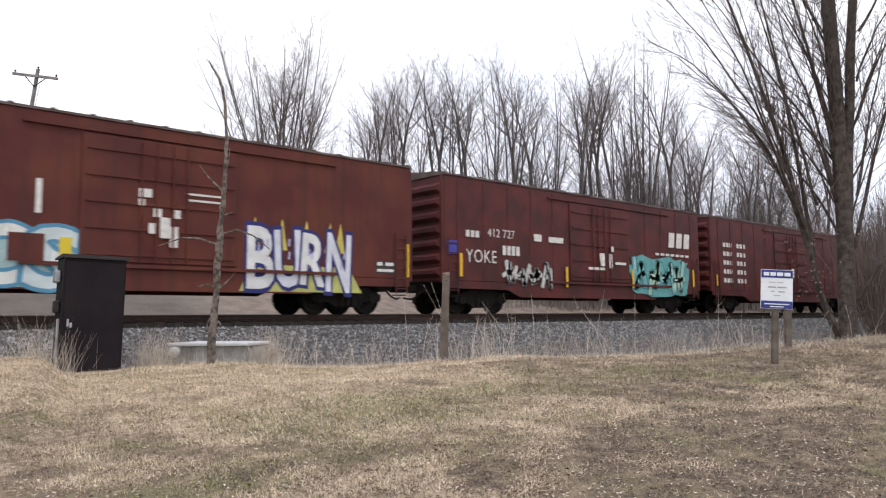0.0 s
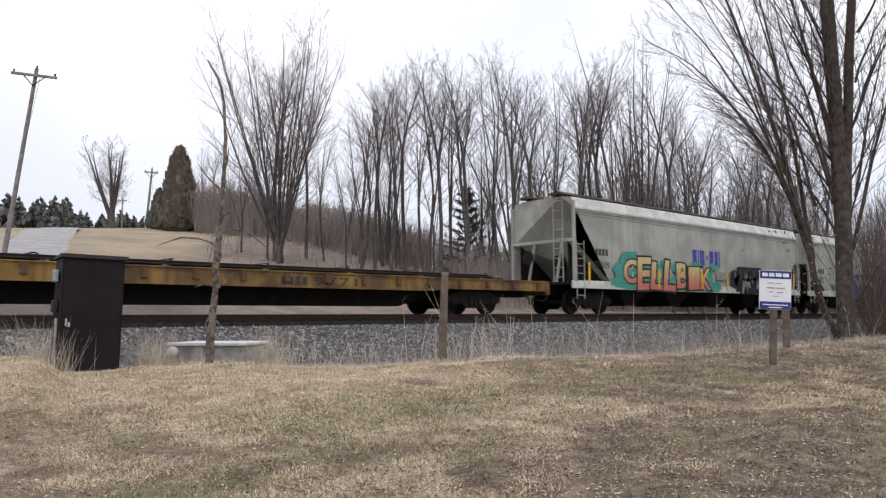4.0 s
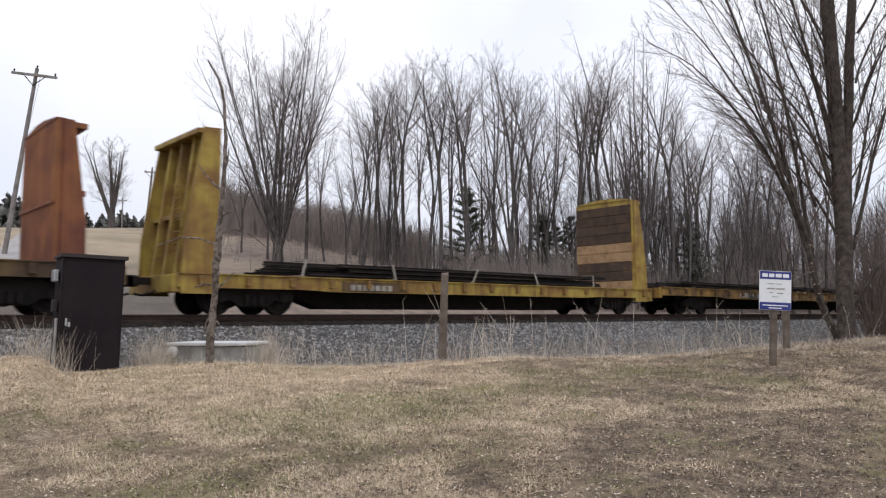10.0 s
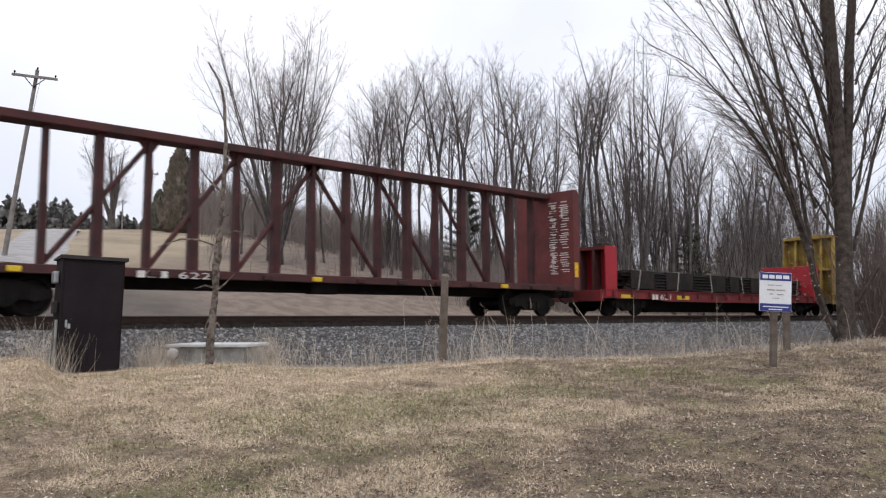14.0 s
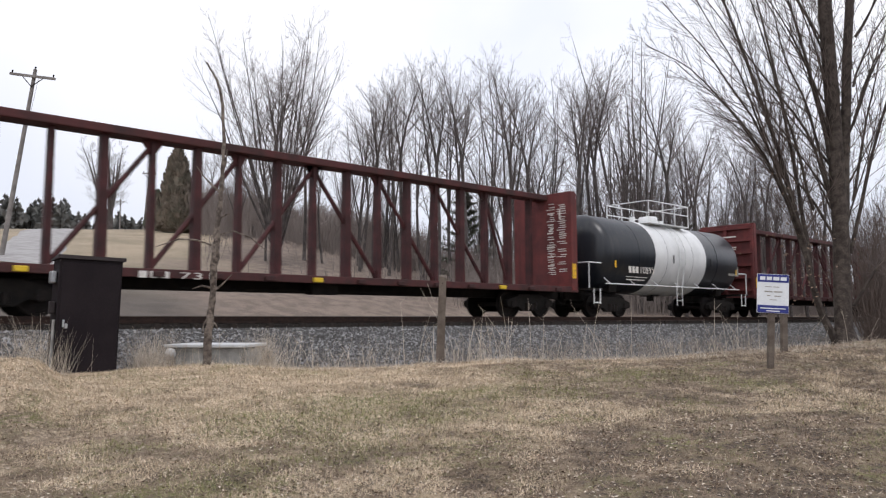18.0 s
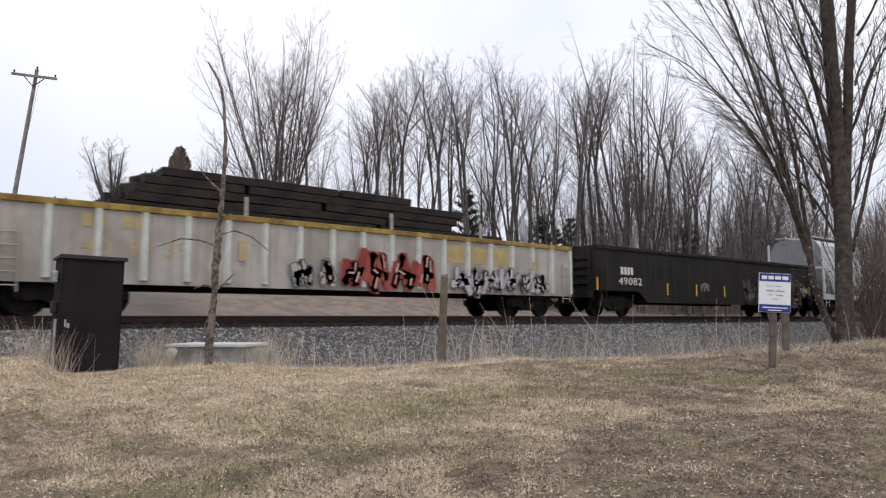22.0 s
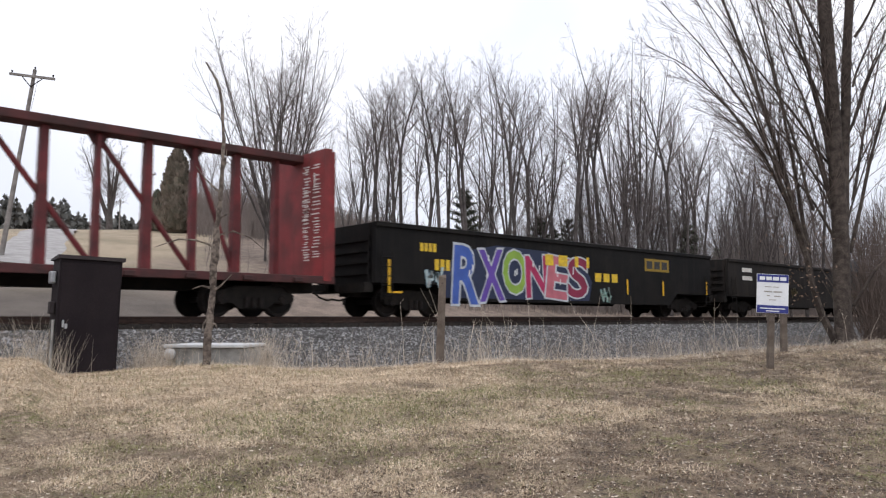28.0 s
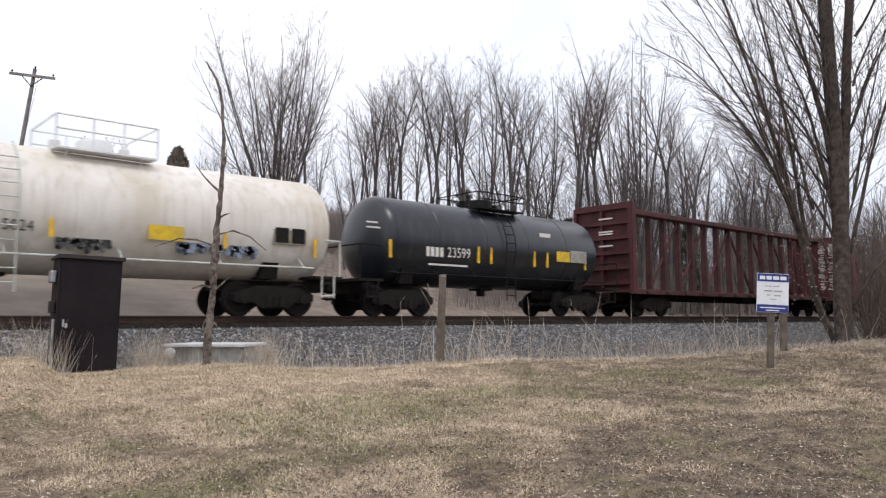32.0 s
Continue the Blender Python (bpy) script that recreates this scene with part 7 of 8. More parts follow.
# the large maple beside the lawn: leaders as places to the right of the foot and above it, in metres, with the girth at the start
rnd = random.Random(17)
LEADERS = [
    (((0.0, -0.3), (0.02, 1.9), (0.02, 4.3), (-0.03, 7.3), (-0.08, 10.5)), 0.18, 0.0), (((0.06, 2.6), (0.22, 4.3), (0.47, 6.7), (0.8, 10.2)), 0.115, 0.1),
    (((-0.08, 0.35), (-0.52, 1.3), (-0.78, 2.8), (-1.25, 4.9), (-2.1, 7.4), (-2.5, 8.8)), 0.085, 0.0), (((-0.65, 2.0), (-1.0, 3.5), (-1.7, 5.0), (-2.9, 6.4), (-3.8, 6.9)), 0.038, 0.3),
    (((-0.8, 2.8), (-1.55, 4.4), (-2.5, 5.2)), 0.034, -0.5), (((-0.5, 1.3), (-0.6, 2.7), (-0.68, 4.3), (-1.0, 7.3), (-1.3, 9.2)), 0.06, 0.5),
    (((-0.06, 3.1), (-0.5, 4.9), (-1.6, 6.5), (-2.6, 8.0)), 0.038, 0.2), (((-0.1, 4.3), (-0.45, 6.1), (-1.0, 8.0), (-1.3, 9.5)), 0.045, -0.2),
    (((0.22, 2.3), (0.85, 4.4), (1.6, 6.6), (2.1, 8.5)), 0.045, 0.2), (((0.26, 1.2), (0.8, 2.1), (1.7, 2.8), (2.4, 3.9)), 0.035, -0.2), (((0.32, 3.4), (0.8, 5.2), (1.5, 7.3)), 0.035, 0.4),
    (((-0.75, 2.5), (-1.4, 4.2), (-2.1, 6.0), (-3.1, 7.5)), 0.036, -0.6), (((-0.62, 2.3), (-0.85, 3.6), (-1.3, 5.4), (-1.7, 7.8)), 0.034, 0.8),
    (((-0.1, 3.6), (-0.35, 5.3), (-0.8, 7.0), (-1.0, 8.8)), 0.035, 0.6), (((0.0, 2.5), (-0.5, 3.6), (-1.2, 4.5), (-2.1, 5.7)), 0.032, 0.7), (((-0.1, 5.0), (-0.7, 6.6), (-1.7, 8.0)), 0.034, -0.5), (((0.4, 5.0), (0.95, 6.4), (1.7, 7.6)), 0.034, -0.3),
    (((-0.85, 3.0), (-1.25, 4.7), (-1.5, 6.3), (-2.05, 7.9)), 0.034, 0.1), (((-0.7, 2.2), (-1.2, 3.9), (-2.2, 5.4), (-3.3, 6.4)), 0.034, 0.0), (((-0.95, 3.6), (-1.6, 5.2), (-2.6, 6.9), (-3.4, 7.9)), 0.032, 0.4), (((-0.5, 3.2), (-0.9, 4.6), (-1.5, 6.6), (-2.2, 8.6)), 0.036, -0.4)]
for k in range(16):
    # smaller limbs that leave the two main stems
    z0 = 2.6 + 0.36 * k
    way = -1 if k % 3 else 1
    x0 = 0.0 if way < 0 else 0.1 + 0.11 * (z0 - 2.6)
    out = rnd.uniform(0.8, 1.9)
    LEADERS.append((((x0, z0), (x0 + way * out * 0.35, z0 + rnd.uniform(0.9, 1.3)), (x0 + way * out, z0 + rnd.uniform(2.2, 3.2))), rnd.uniform(0.022, 0.032), rnd.uniform(-0.9, 0.9)))
wood, twigs = Shape(), Shape()
for marks, girth, depth in LEADERS:
    fine = []
    for p, q in zip(marks, marks[1:]):
        for k in range(4):
            f = k / 4
            up = (p[1] + (q[1] - p[1]) * f - marks[0][1]) / 4.0
            fine.append(Vector((p[0] + (q[0] - p[0]) * f + rnd.gauss(0, 0.025), depth * up + rnd.gauss(0, 0.02), p[1] + (q[1] - p[1]) * f)))
    fine.append(Vector((marks[-1][0], depth * (marks[-1][1] - marks[0][1]) / 4.0, marks[-1][1])))
    # rounded bends
    fine = [fine[0]] + [(fine[k - 1] + fine[k] * 2 + fine[k + 1]) / 4 for k in range(1, len(fine) - 1)] + [fine[-1]]
    n = len(fine) - 1
    rr = [max(0.01, girth * (1 - (0.3 if girth > 0.1 else 0.86) * k / n)) for k in range(n + 1)]
    if girth > 0.15:
        rr[0], rr[1] = 0.32, 0.27
    wood.path(fine, rr, 10 if girth > 0.1 else 7, False)
    run = sum((b - a).length for a, b in zip(fine, fine[1:]))
    branchlets(twigs, rnd, fine, rr, int(run * 3.0), 1.9, 2, 0.55, 0.04, 0.003, 0.42 if girth > 0.1 or marks[0][1] < 1.0 else 0.22, 0.09)
big = thing("maple_tree", "large bare maple with several stems and dense ascending branches", "tree", on_ground(14.0, 8.24), group="trees beside the lawn")
part("trunk", wood, M["bark"], big, smooth=True)
part("crown", twigs, M["twig"], big)
roots = Shape()
for k in range(7):
    a = 0.9 * k + 0.3
    roots.path([(0.12 * math.cos(a), 0.12 * math.sin(a), 0.55), (0.24 * math.cos(a), 0.24 * math.sin(a), 0.12), (0.5 * math.cos(a), 0.5 * math.sin(a), -0.1)], [0.1, 0.1, 0.05], 7)
part("root_flare", roots, M["bark"], big, smooth=True)
cling = Shape()
rnd = random.Random(61)
for k in range(190):
    p = Vector((rnd.gauss(-0.85, 0.3), rnd.gauss(0, 0.4), rnd.uniform(1.2, 4.2)))
    p.x -= (p.z - 2.0) * 0.2
    u, v = Vector((rnd.gauss(0, 1), rnd.gauss(0, 1), rnd.gauss(0, 1))).normalized() * 0.035, Vector((rnd.gauss(0, 1), rnd.gauss(0, 1), rnd.gauss(0, 1))).normalized() * 0.02
    cling.add([p - u, p + v, p + u, p - v], [(0, 1, 2, 3)])
tagged(part("clinging_leaves", cling, M["cling"], big, "withered brown leaves still clinging"), kind="stuff")
for a, r, hgt, k in ((19.5, 13.2, 6.0, 1), (22, 15.5, 7.0, 2), (26, 18.3, 8.0, 3), (30, 19.8, 9.0, 4), (34, 21.2, 9.5, 1), (36, 23.8, 9.5, 5), (38, 24.2, 10, 3), (40, 27.0, 10, 0), (28, 20.0, 7.5, 2), (33, 23.5, 8.0, 4)):
    copy_thing(MODELS[k % 6], spin_at(a, r, rnd.uniform(0, 360), hgt / 15.0))

# the dead sapling
sap = thing("dead_sapling", "thin crooked dead sapling with knotty grey bark", "tree", on_ground(12.0, -4.14), group="trees beside the lawn")
line = [(0, 0, -0.2), (0.02, 0, 0.5), (0.07, 0.02, 1.0), (0.1, 0, 1.6), (0.13, 0, 2.35), (0.17, 0.02, 2.9), (0.21, 0, 3.5), (0.23, 0, 3.95), (0.2, 0, 4.45), (0.15, 0, 4.85), (0.06, 0, 5.14), (-0.13, 0, 5.46)]
rad = [0.085, 0.07, 0.058, 0.058, 0.052, 0.043, 0.037, 0.032, 0.029, 0.027, 0.023, 0.014]
M["pale_bark"] = mat("pale_knotty_bark", (0.24, 0.2, 0.17), (0.07, 0.056, 0.048), 0.95, scale=13, fine=40, bump=1.0, streak=0.5)
fine_line, fine_rad = [], []
rr = random.Random(3)
for k in range(len(line) - 1):
    for q in range(5):
        f = q / 5
        p = Vector(line[k]).lerp(Vector(line[k + 1]), f)
        fine_line.append(p + Vector((rr.gauss(0, 0.008), rr.gauss(0, 0.008), 0)))
        fine_rad.append((rad[k] + (rad[k + 1] - rad[k]) * f) * rr.uniform(0.85, 1.3 if 1.4 < p.z < 2.8 else 1.1))
part("trunk", Shape().path(fine_line + [line[-1]], fine_rad + [rad[-1]], 9), M["pale_bark"], sap, smooth=True)
TWIGS = (((0.19, 0, 3.05), (0.02, 0, 3.2), (-0.12, 0, 3.35), (-0.27, 0.02, 3.55)), ((0.1, 0, 2.1), (-0.2, -0.1, 2.2), (-0.5, -0.1, 2.22), (-0.92, -0.1, 2.08)), ((0.16, 0, 2.3), (0.4, 0.1, 2.38), (0.7, 0.1, 2.27), (1.0, 0.1, 2.02)), ((0.1, 0, 1.3), (0.25, 0, 1.42), (0.42, 0, 1.6)), ((0.1, 0, 1.35), (-0.1, 0, 1.4), (-0.28, 0, 1.34)),
         ((0.21, 0, 3.45), (0.26, 0, 3.6), (0.28, 0, 3.85)), ((0.1, 0, 0.75), (0.16, -0.02, 0.72), (0.2, -0.03, 0.64)), ((0.03, 0, 0.85), (-0.06, 0, 0.72), (-0.08, 0, 0.55)), ((0.17, 0, 2.6), (0.28, 0, 2.66), (0.36, 0, 2.68)))
for tw in TWIGS:
    n = len(tw) - 1
    part("twig", Shape().path(tw, [0.024 * (1 - 0.7 * k / n) for k in range(n + 1)], 6), M["pale_bark"], sap)

# the field tree on the hill
vase_tree("field_tree", "broad bare willow with a thick forked trunk on the hill", 91, on_ground(75, -37.0), height=11.0, girth=0.36, forks=8, fork_at=0.17, tilt=0.42, boughs=17, bough=0.27, rise=0.05, least=0.01, spread=0.85, group="trees on the hill")


def conifer(name, label, seed, at, height, width, material, rows=26, per=16, droop=0.25, cone=1.0, group="evergreens", ragged=0.1, leaf=0.07):
    """A trunk with tiers of drooping sprays."""
    rnd = random.Random(seed)
    t = thing(name, label, "tree", at, group=group)
    part("trunk", Shape().tube((0, 0, -0.3), (0, 0, height * 0.97), 0.03 * height ** 0.8, 0.02, 8), M["bark"], t)
    s = Shape()
    for i in range(rows):
        f = i / (rows - 1)
        z = height * (0.06 + 0.92 * f)
        tier = 1 + ragged * rnd.uniform(-1, 0.6)
        for k in range(per):
            a = rnd.uniform(0, 6.283)
            r = (width / 2 * (1 - f) ** cone * rnd.uniform(0.45, 1.1) + 0.08) * tier
            o = Vector((math.cos(a), math.sin(a), 0))
            side = Vector((-o.y, o.x, 0))
            p, q = o * r * 0.08 + Vector((0, 0, z)), o * r + Vector((0, 0, z - r * droop + rnd.uniform(-0.2, 0.25)))
            w = leaf * width * rnd.uniform(0.6, 1.2)
            roll = rnd.uniform(0.3, 2.8)
            side = side * math.cos(roll) + Vector((0, 0, math.sin(roll)))
            for m in range(4):
                c0, c1 = p.lerp(q, m / 4), p.lerp(q, (m + 1.3) / 4)
                tilt = Vector((0, 0, rnd.uniform(-0.5, 0.5) * w))
                s.add([c0, c1 + side * w + tilt, c1 + o * w * 0.6, c1 - side * w - tilt], [(0, 1, 2), (0, 2, 3)])
    part("crown", s, material, t)
    return t


def arborvitae(name, label, seed, at, height, width, material, count=7000):
    """A dense cone of flat upright sprays round a dark core."""
    rnd = random.Random(seed)
    t = thing(name, label, "tree", at, group="evergreens")
    core = Shape().lathe([(-0.2, width * 0.3), (height * 0.1, width * 0.42), (height * 0.35, width * 0.42), (height * 0.65, width * 0.3), (height * 0.9, width * 0.1), (height * 0.97, 0.03)], (0, 0, 0), "z", 14)
    part("core", core, material, t)
    s = Shape()
    for i in range(count):
        f = rnd.random() ** 1.25
        a = rnd.uniform(0, 6.283)
        lump = 1 + 0.3 * noise.noise((math.cos(a) * 1.6, math.sin(a) * 1.6, f * 7 + seed))
        r = width / 2 * lump * min(1.0, 0.8 + 2.2 * f) * (1 - max(0.0, f - 0.12) / 0.88) ** 0.72 * rnd.uniform(0.88, 1.04) + 0.03
        o = Vector((math.cos(a), math.sin(a), 0))
        p = o * r + Vector((0, 0, height * f))
        up = (Vector((0, 0, 1)) + o * rnd.uniform(-0.1, 0.5) + Vector((rnd.gauss(0, 0.2), rnd.gauss(0, 0.2), 0))).normalized()
        side = Vector((-o.y, o.x, 0)) * math.cos(0.6 * rnd.gauss(0, 1)) + o * math.sin(0.6 * rnd.gauss(0, 1))
        w, h = 0.05 * width * rnd.uniform(0.4, 1.2), 0.13 * width * rnd.uniform(0.4, 1.4)
        s.add([p - side * w, p + side * w, p + side * w * 0.5 + up * h, p - side * w * 0.5 + up * h * 1.1], [(0, 1, 2, 3)])
    part("crown", s, material, t)
    return t


def pine_tree(name, label, seed, at, height, width, material):
    """Open tiers of level limbs with tufts of needles."""
    rnd = random.Random(seed)
    t = thing(name, label, "tree", at, group="evergreens")
    part("trunk", Shape().tube((0, 0, -0.3), (0, 0, height), 0.14, 0.02, 8), M["wood_bark"], t)
    s, limbs = Shape(), Shape()
    for i in range(15):
        f = (i + rnd.random() * 0.6) / 15
        for k in range(7):
            a = rnd.uniform(0, 6.283)
            ln = width / 2 * (1 - f) ** 0.62 * rnd.uniform(0.55, 1.12)
            limb = bent(rnd, (0, 0, height * (0.05 + 0.93 * f)), (math.cos(a), math.sin(a), 0.05 + 0.35 * f), ln, 4, 0.08, 0.04)
            limbs.path(limb, [0.03, 0.025, 0.02, 0.012, 0.006], 4, False)
            for q in range(9):
                g = 0.3 + 0.7 * q / 8
                j = min(int(g * 4), 3)
                c = limb[j].lerp(limb[j + 1], g * 4 - j)
                for m in range(5):
                    way = Vector((math.cos(a) * 0.5 + rnd.gauss(0, 0.7), math.sin(a) * 0.5 + rnd.gauss(0, 0.7), rnd.gauss(0.35, 0.4))).normalized()
                    e, side = c + way * rnd.uniform(0.16, 0.34), way.cross(Vector((0, 0, 1))).normalized() * 0.05
                    s.add([c - side, c + side, e + side * 0.4, e - side * 0.4], [(0, 1, 2, 3)])
    tagged(part("bough", limbs, M["wood_bark"], t), kind="stuff")
    part("crown", s, material, t)
    return t


arborvitae("juniper", "small dark green juniper beside the arborvitae", 15, on_ground(63, -26.7), 3.6, 2.0, M["needles"], 3000)
arborvitae("arborvitae", "dense brown-green conical arborvitae on the hill", 5, on_ground(61, -24.1), 7.2, 3.6, M["brown_needles"], 9000)
pine = pine_tree("pine_tree", "dark green pine among bare trees", 6, on_ground(50, 1.7), 7.4, 5.4, M["needles"])
for a, r, k in ((52, 7.6, 0.86), (54, 10.2, 0.9), (53, 8.9, 0.75), (52, 19.0, 0.92), (55, 20.4, 0.7), (60, 24.5, 0.75), (53, 12.2, 0.66), (55, 11.2, 0.62), (51, 3.9, 0.45), (54, 6.4, 0.52), (57, 14.6, 0.55), (58, 17.2, 0.6)):
    copy_thing(pine, spin_at(a, r, 40 * r, k))
# distance haze is put into the firs' needle colour
M["far_needles"] = mat("hazed_fir_needles", (0.165, 0.168, 0.16), (0.2, 0.198, 0.185), 0.95, scale=0.5, vary=0.3, bump=0)
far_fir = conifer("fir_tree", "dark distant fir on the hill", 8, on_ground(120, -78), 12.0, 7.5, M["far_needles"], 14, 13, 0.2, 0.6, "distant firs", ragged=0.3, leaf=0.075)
rnd = random.Random(31)
for i in range(34):
    a = rnd.uniform(114, 128)
    copy_thing(far_fir, spin_at(a, rnd.uniform(-0.7, -0.555) * a, 33 * i, rnd.uniform(0.6, 0.98)))
for i in range(70):
    a = rnd.uniform(118, 136)
    copy_thing(far_fir, spin_at(a, rnd.uniform(-0.7, -0.42) * a, 33 * i, rnd.uniform(0.55, 0.7)))


# ---- utility poles ----
def utility_pole(ahead, right, height, lean, arm=2.5):
    p = thing("utility_pole", "leaning weathered utility pole with one cross-arm", "pole", on_ground(ahead, right, -0.4) @ pose(0, 0, 0, 0, lean, 0), group="utility poles")
    part("shaft", Shape().tube((0, 0, 0), (0, 0, height), 0.14, 0.095, 12), M["pole_wood"], p, smooth=True)
    part("cross_arm", Shape().soft(-arm / 2, arm / 2, -0.2, -0.1, height - 0.5, height - 0.36, 0.015), M["pole_wood"], p)
    b = Shape().tube((-0.55, -0.12, height - 0.5), (0, -0.12, height - 1.0), 0.025, sides=5).tube((0.55, -0.12, height - 0.5), (0, -0.12, height - 1.0), 0.025, sides=5)
    part("brace", b, M["truck"], p)
    part("drop_wire", Shape().tube((0.35, -0.16, height - 0.5), (0.4, -0.5, height - 3.6), 0.008, sides=4), M["truck"], p)
    for x in (-arm / 2 + 0.12, arm / 2 - 0.12, 0.0):
        part("insulator", Shape().lathe([(0, 0.025), (0.06, 0.035), (0.08, 0.05), (0.12, 0.05), (0.15, 0.03)], (x, -0.15 if x else 0, height - 0.36 if x else height), "z", 10), M["truck"], p)


utility_pole(36, -23.5, 10.65, 7.4)
utility_pole(70, -31.0, 6.6, 4.4, 1.45)
utility_pole(116, -55.5, 10.0, 0.0, 1.6)

# the gravel road that climbs the hill
lane = Shape()
cl = [(100, -57.5), (84, -48.3), (75, -43), (66, -37.6), (57, -32.7), (48, -28.2), (39, -23.6), (33, -20.7)]
fine = [Vector(p).lerp(Vector(q), k / 8) for p, q in zip(cl, cl[1:]) for k in range(8)]
for k, (a, r) in enumerate(fine):
    wig = 0.25 * noise.noise((k * 0.4, 0, 0))
    for j, o in enumerate((-1.9 + wig, -0.9, 0.9, 1.9 + 0.25 * noise.noise((k * 0.4, 5, 0)))):
        x, y = plan(a, r + o)
        lane.v.append((x, y, land(x, y) + (0.05 if j in (1, 2) else -0.01)))
    if k:
        lane.f += [(4 * k - 4 + j, 4 * k - 3 + j, 4 * k + 1 + j, 4 * k + j) for j in range(3)]
M["gravel"] = mat("grey_gravel_road", (0.36, 0.35, 0.345), (0.28, 0.27, 0.265), 0.95, scale=1.5, fine=25, bump=0.3)
tagged(new("gravel_road", lane.mesh("gravel_road", M["gravel"], True)), "pale grey gravel road climbing the field", "road", kind="structure")


# ---- grass, weeds, stones and litter ----
def scatter(name, label, category, material, quads):
    """Many small leaves or blades as one object."""
    v = np.array(quads, dtype=np.float32).reshape(-1, 3)
    n = len(v) // 4
    me = bpy.data.meshes.new(name)
    me.from_pydata(v.tolist(), [], [(4 * i, 4 * i + 1, 4 * i + 2, 4 * i + 3) for i in range(n)])
    me.materials.append(material)
    me.update()
    return tagged(new(name, me), label, category, kind="stuff")


rnd = random.Random(404)


def blade(x, y, z, h, w, lean, out):
    a = rnd.uniform(0, 6.283)
    b = rnd.uniform(0, 6.283)
    ox, oy = math.cos(a) * w, math.sin(a) * w
    lx, ly = math.cos(b) * lean * h, math.sin(b) * lean * h
    out += ((x - ox, y - oy, z), (x + ox, y + oy, z), (x + lx + ox * 0.3, y + ly + oy * 0.3, z + h), (x + lx - ox * 0.3, y + ly - oy * 0.3, z + h))


def lawn_heights(x, y):
    """Heights of the ground sheet, between its grid lines."""
    gx, gy = np.array(xs), np.array(ys)
    z = np.array([v.co.z for v in ground.data.vertices]).reshape(len(ys), len(xs))
    i, j = np.clip(np.searchsorted(gx, x) - 1, 0, len(gx) - 2), np.clip(np.searchsorted(gy, y) - 1, 0, len(gy) - 2)
    u, v = (x - gx[i]) / (gx[i + 1] - gx[i]), (y - gy[j]) / (gy[j + 1] - gy[j])
    return (z[j, i] * (1 - u) + z[j, i + 1] * u) * (1 - v) + (z[j + 1, i] * (1 - u) + z[j + 1, i + 1] * u) * v


def patches(x, y, scale, seed):
    """Soft random patches between 0 and 1."""
    def corner(a, b):
        h = np.sin(a * 127.1 + b * 311.7 + seed * 17.3) * 43758.5453
        return h - np.floor(h)
    a, b = np.floor(x * scale), np.floor(y * scale)
    u, v = x * scale - a, y * scale - b
    u, v = u * u * (3 - 2 * u), v * v * (3 - 2 * v)
    return (corner(a, b) * (1 - u) + corner(a + 1, b) * u) * (1 - v) + (corner(a, b + 1) * (1 - u) + corner(a + 1, b + 1) * u) * v


def spikes(name, label, category, material, x, y, z, long, high, half, rg):
    """Pointed blades, each one triangle from its foot to its tip."""
    n = len(x)
    a = rg.uniform(0, 2 * math.pi, n)
    c, s = np.cos(a), np.sin(a)
    co = np.empty((n, 3, 3), dtype=np.float32)
    co[:, 0] = np.stack((x - s * half, y + c * half, z), 1)
    co[:, 1] = np.stack((x + s * half, y - c * half, z), 1)
    co[:, 2] = np.stack((x + c * long, y + s * long, z + high), 1)
    me = bpy.data.meshes.new(name)
    me.vertices.add(3 * n)
    me.vertices.foreach_set("co", co.ravel())
    me.loops.add(3 * n)
    me.loops.foreach_set("vertex_index", np.arange(3 * n, dtype=np.int32))
    me.polygons.add(n)
    me.polygons.foreach_set("loop_start", np.arange(0, 3 * n, 3, dtype=np.int32))
    me.update(calc_edges=True)
    me.materials.append(material)
    return tagged(new(name, me), label, category, kind="stuff")


# the lawn's blades: pale straw far and left, old brown thatch near and towards the maple, green in patches between
rg = np.random.default_rng(404)
N = 470000
far = 4.2 + 10.2 * rg.random(N) ** 0.9
off = rg.uniform(-0.72, 0.72, N) * far
gx, gy = EYE.x + FWD.x * far * REACH + SIDE.x * off, EYE.y + FWD.y * far * REACH + SIDE.y * off
worn = 0.135 * off + 0.1 * (7.7 - far) + 1.5 * (patches(gx, gy, 0.45, 1) - 0.5) + 1.5 * (patches(gx, gy, 1.5, 2) - 0.5) + 1.2 * (patches(gx, gy, 3.4, 3) - 0.5)
lush = patches(gx, gy, 0.4, 5) + 0.7 * patches(gx, gy, 1.3, 6) + 0.35 * patches(gx, gy, 4.0, 7) - 0.085 * np.abs(far - 8.2) - 0.05 * np.abs(off + 0.5)
pick = rg.random(N)
is_green = (pick < 0.42 * np.clip((lush - 0.85) * 2.6, 0.04, 1))
is_dull = ~is_green & (rg.random(N) < np.clip(0.42 + worn * 0.95, 0.03, 0.93))
bare = ~is_green & (rg.random(N) < np.clip(worn * 0.8 - 0.05, 0.0, 0.55))
gz = lawn_heights(gx, gy)
keep = (gy < -4.9) & (gz > -1.7)
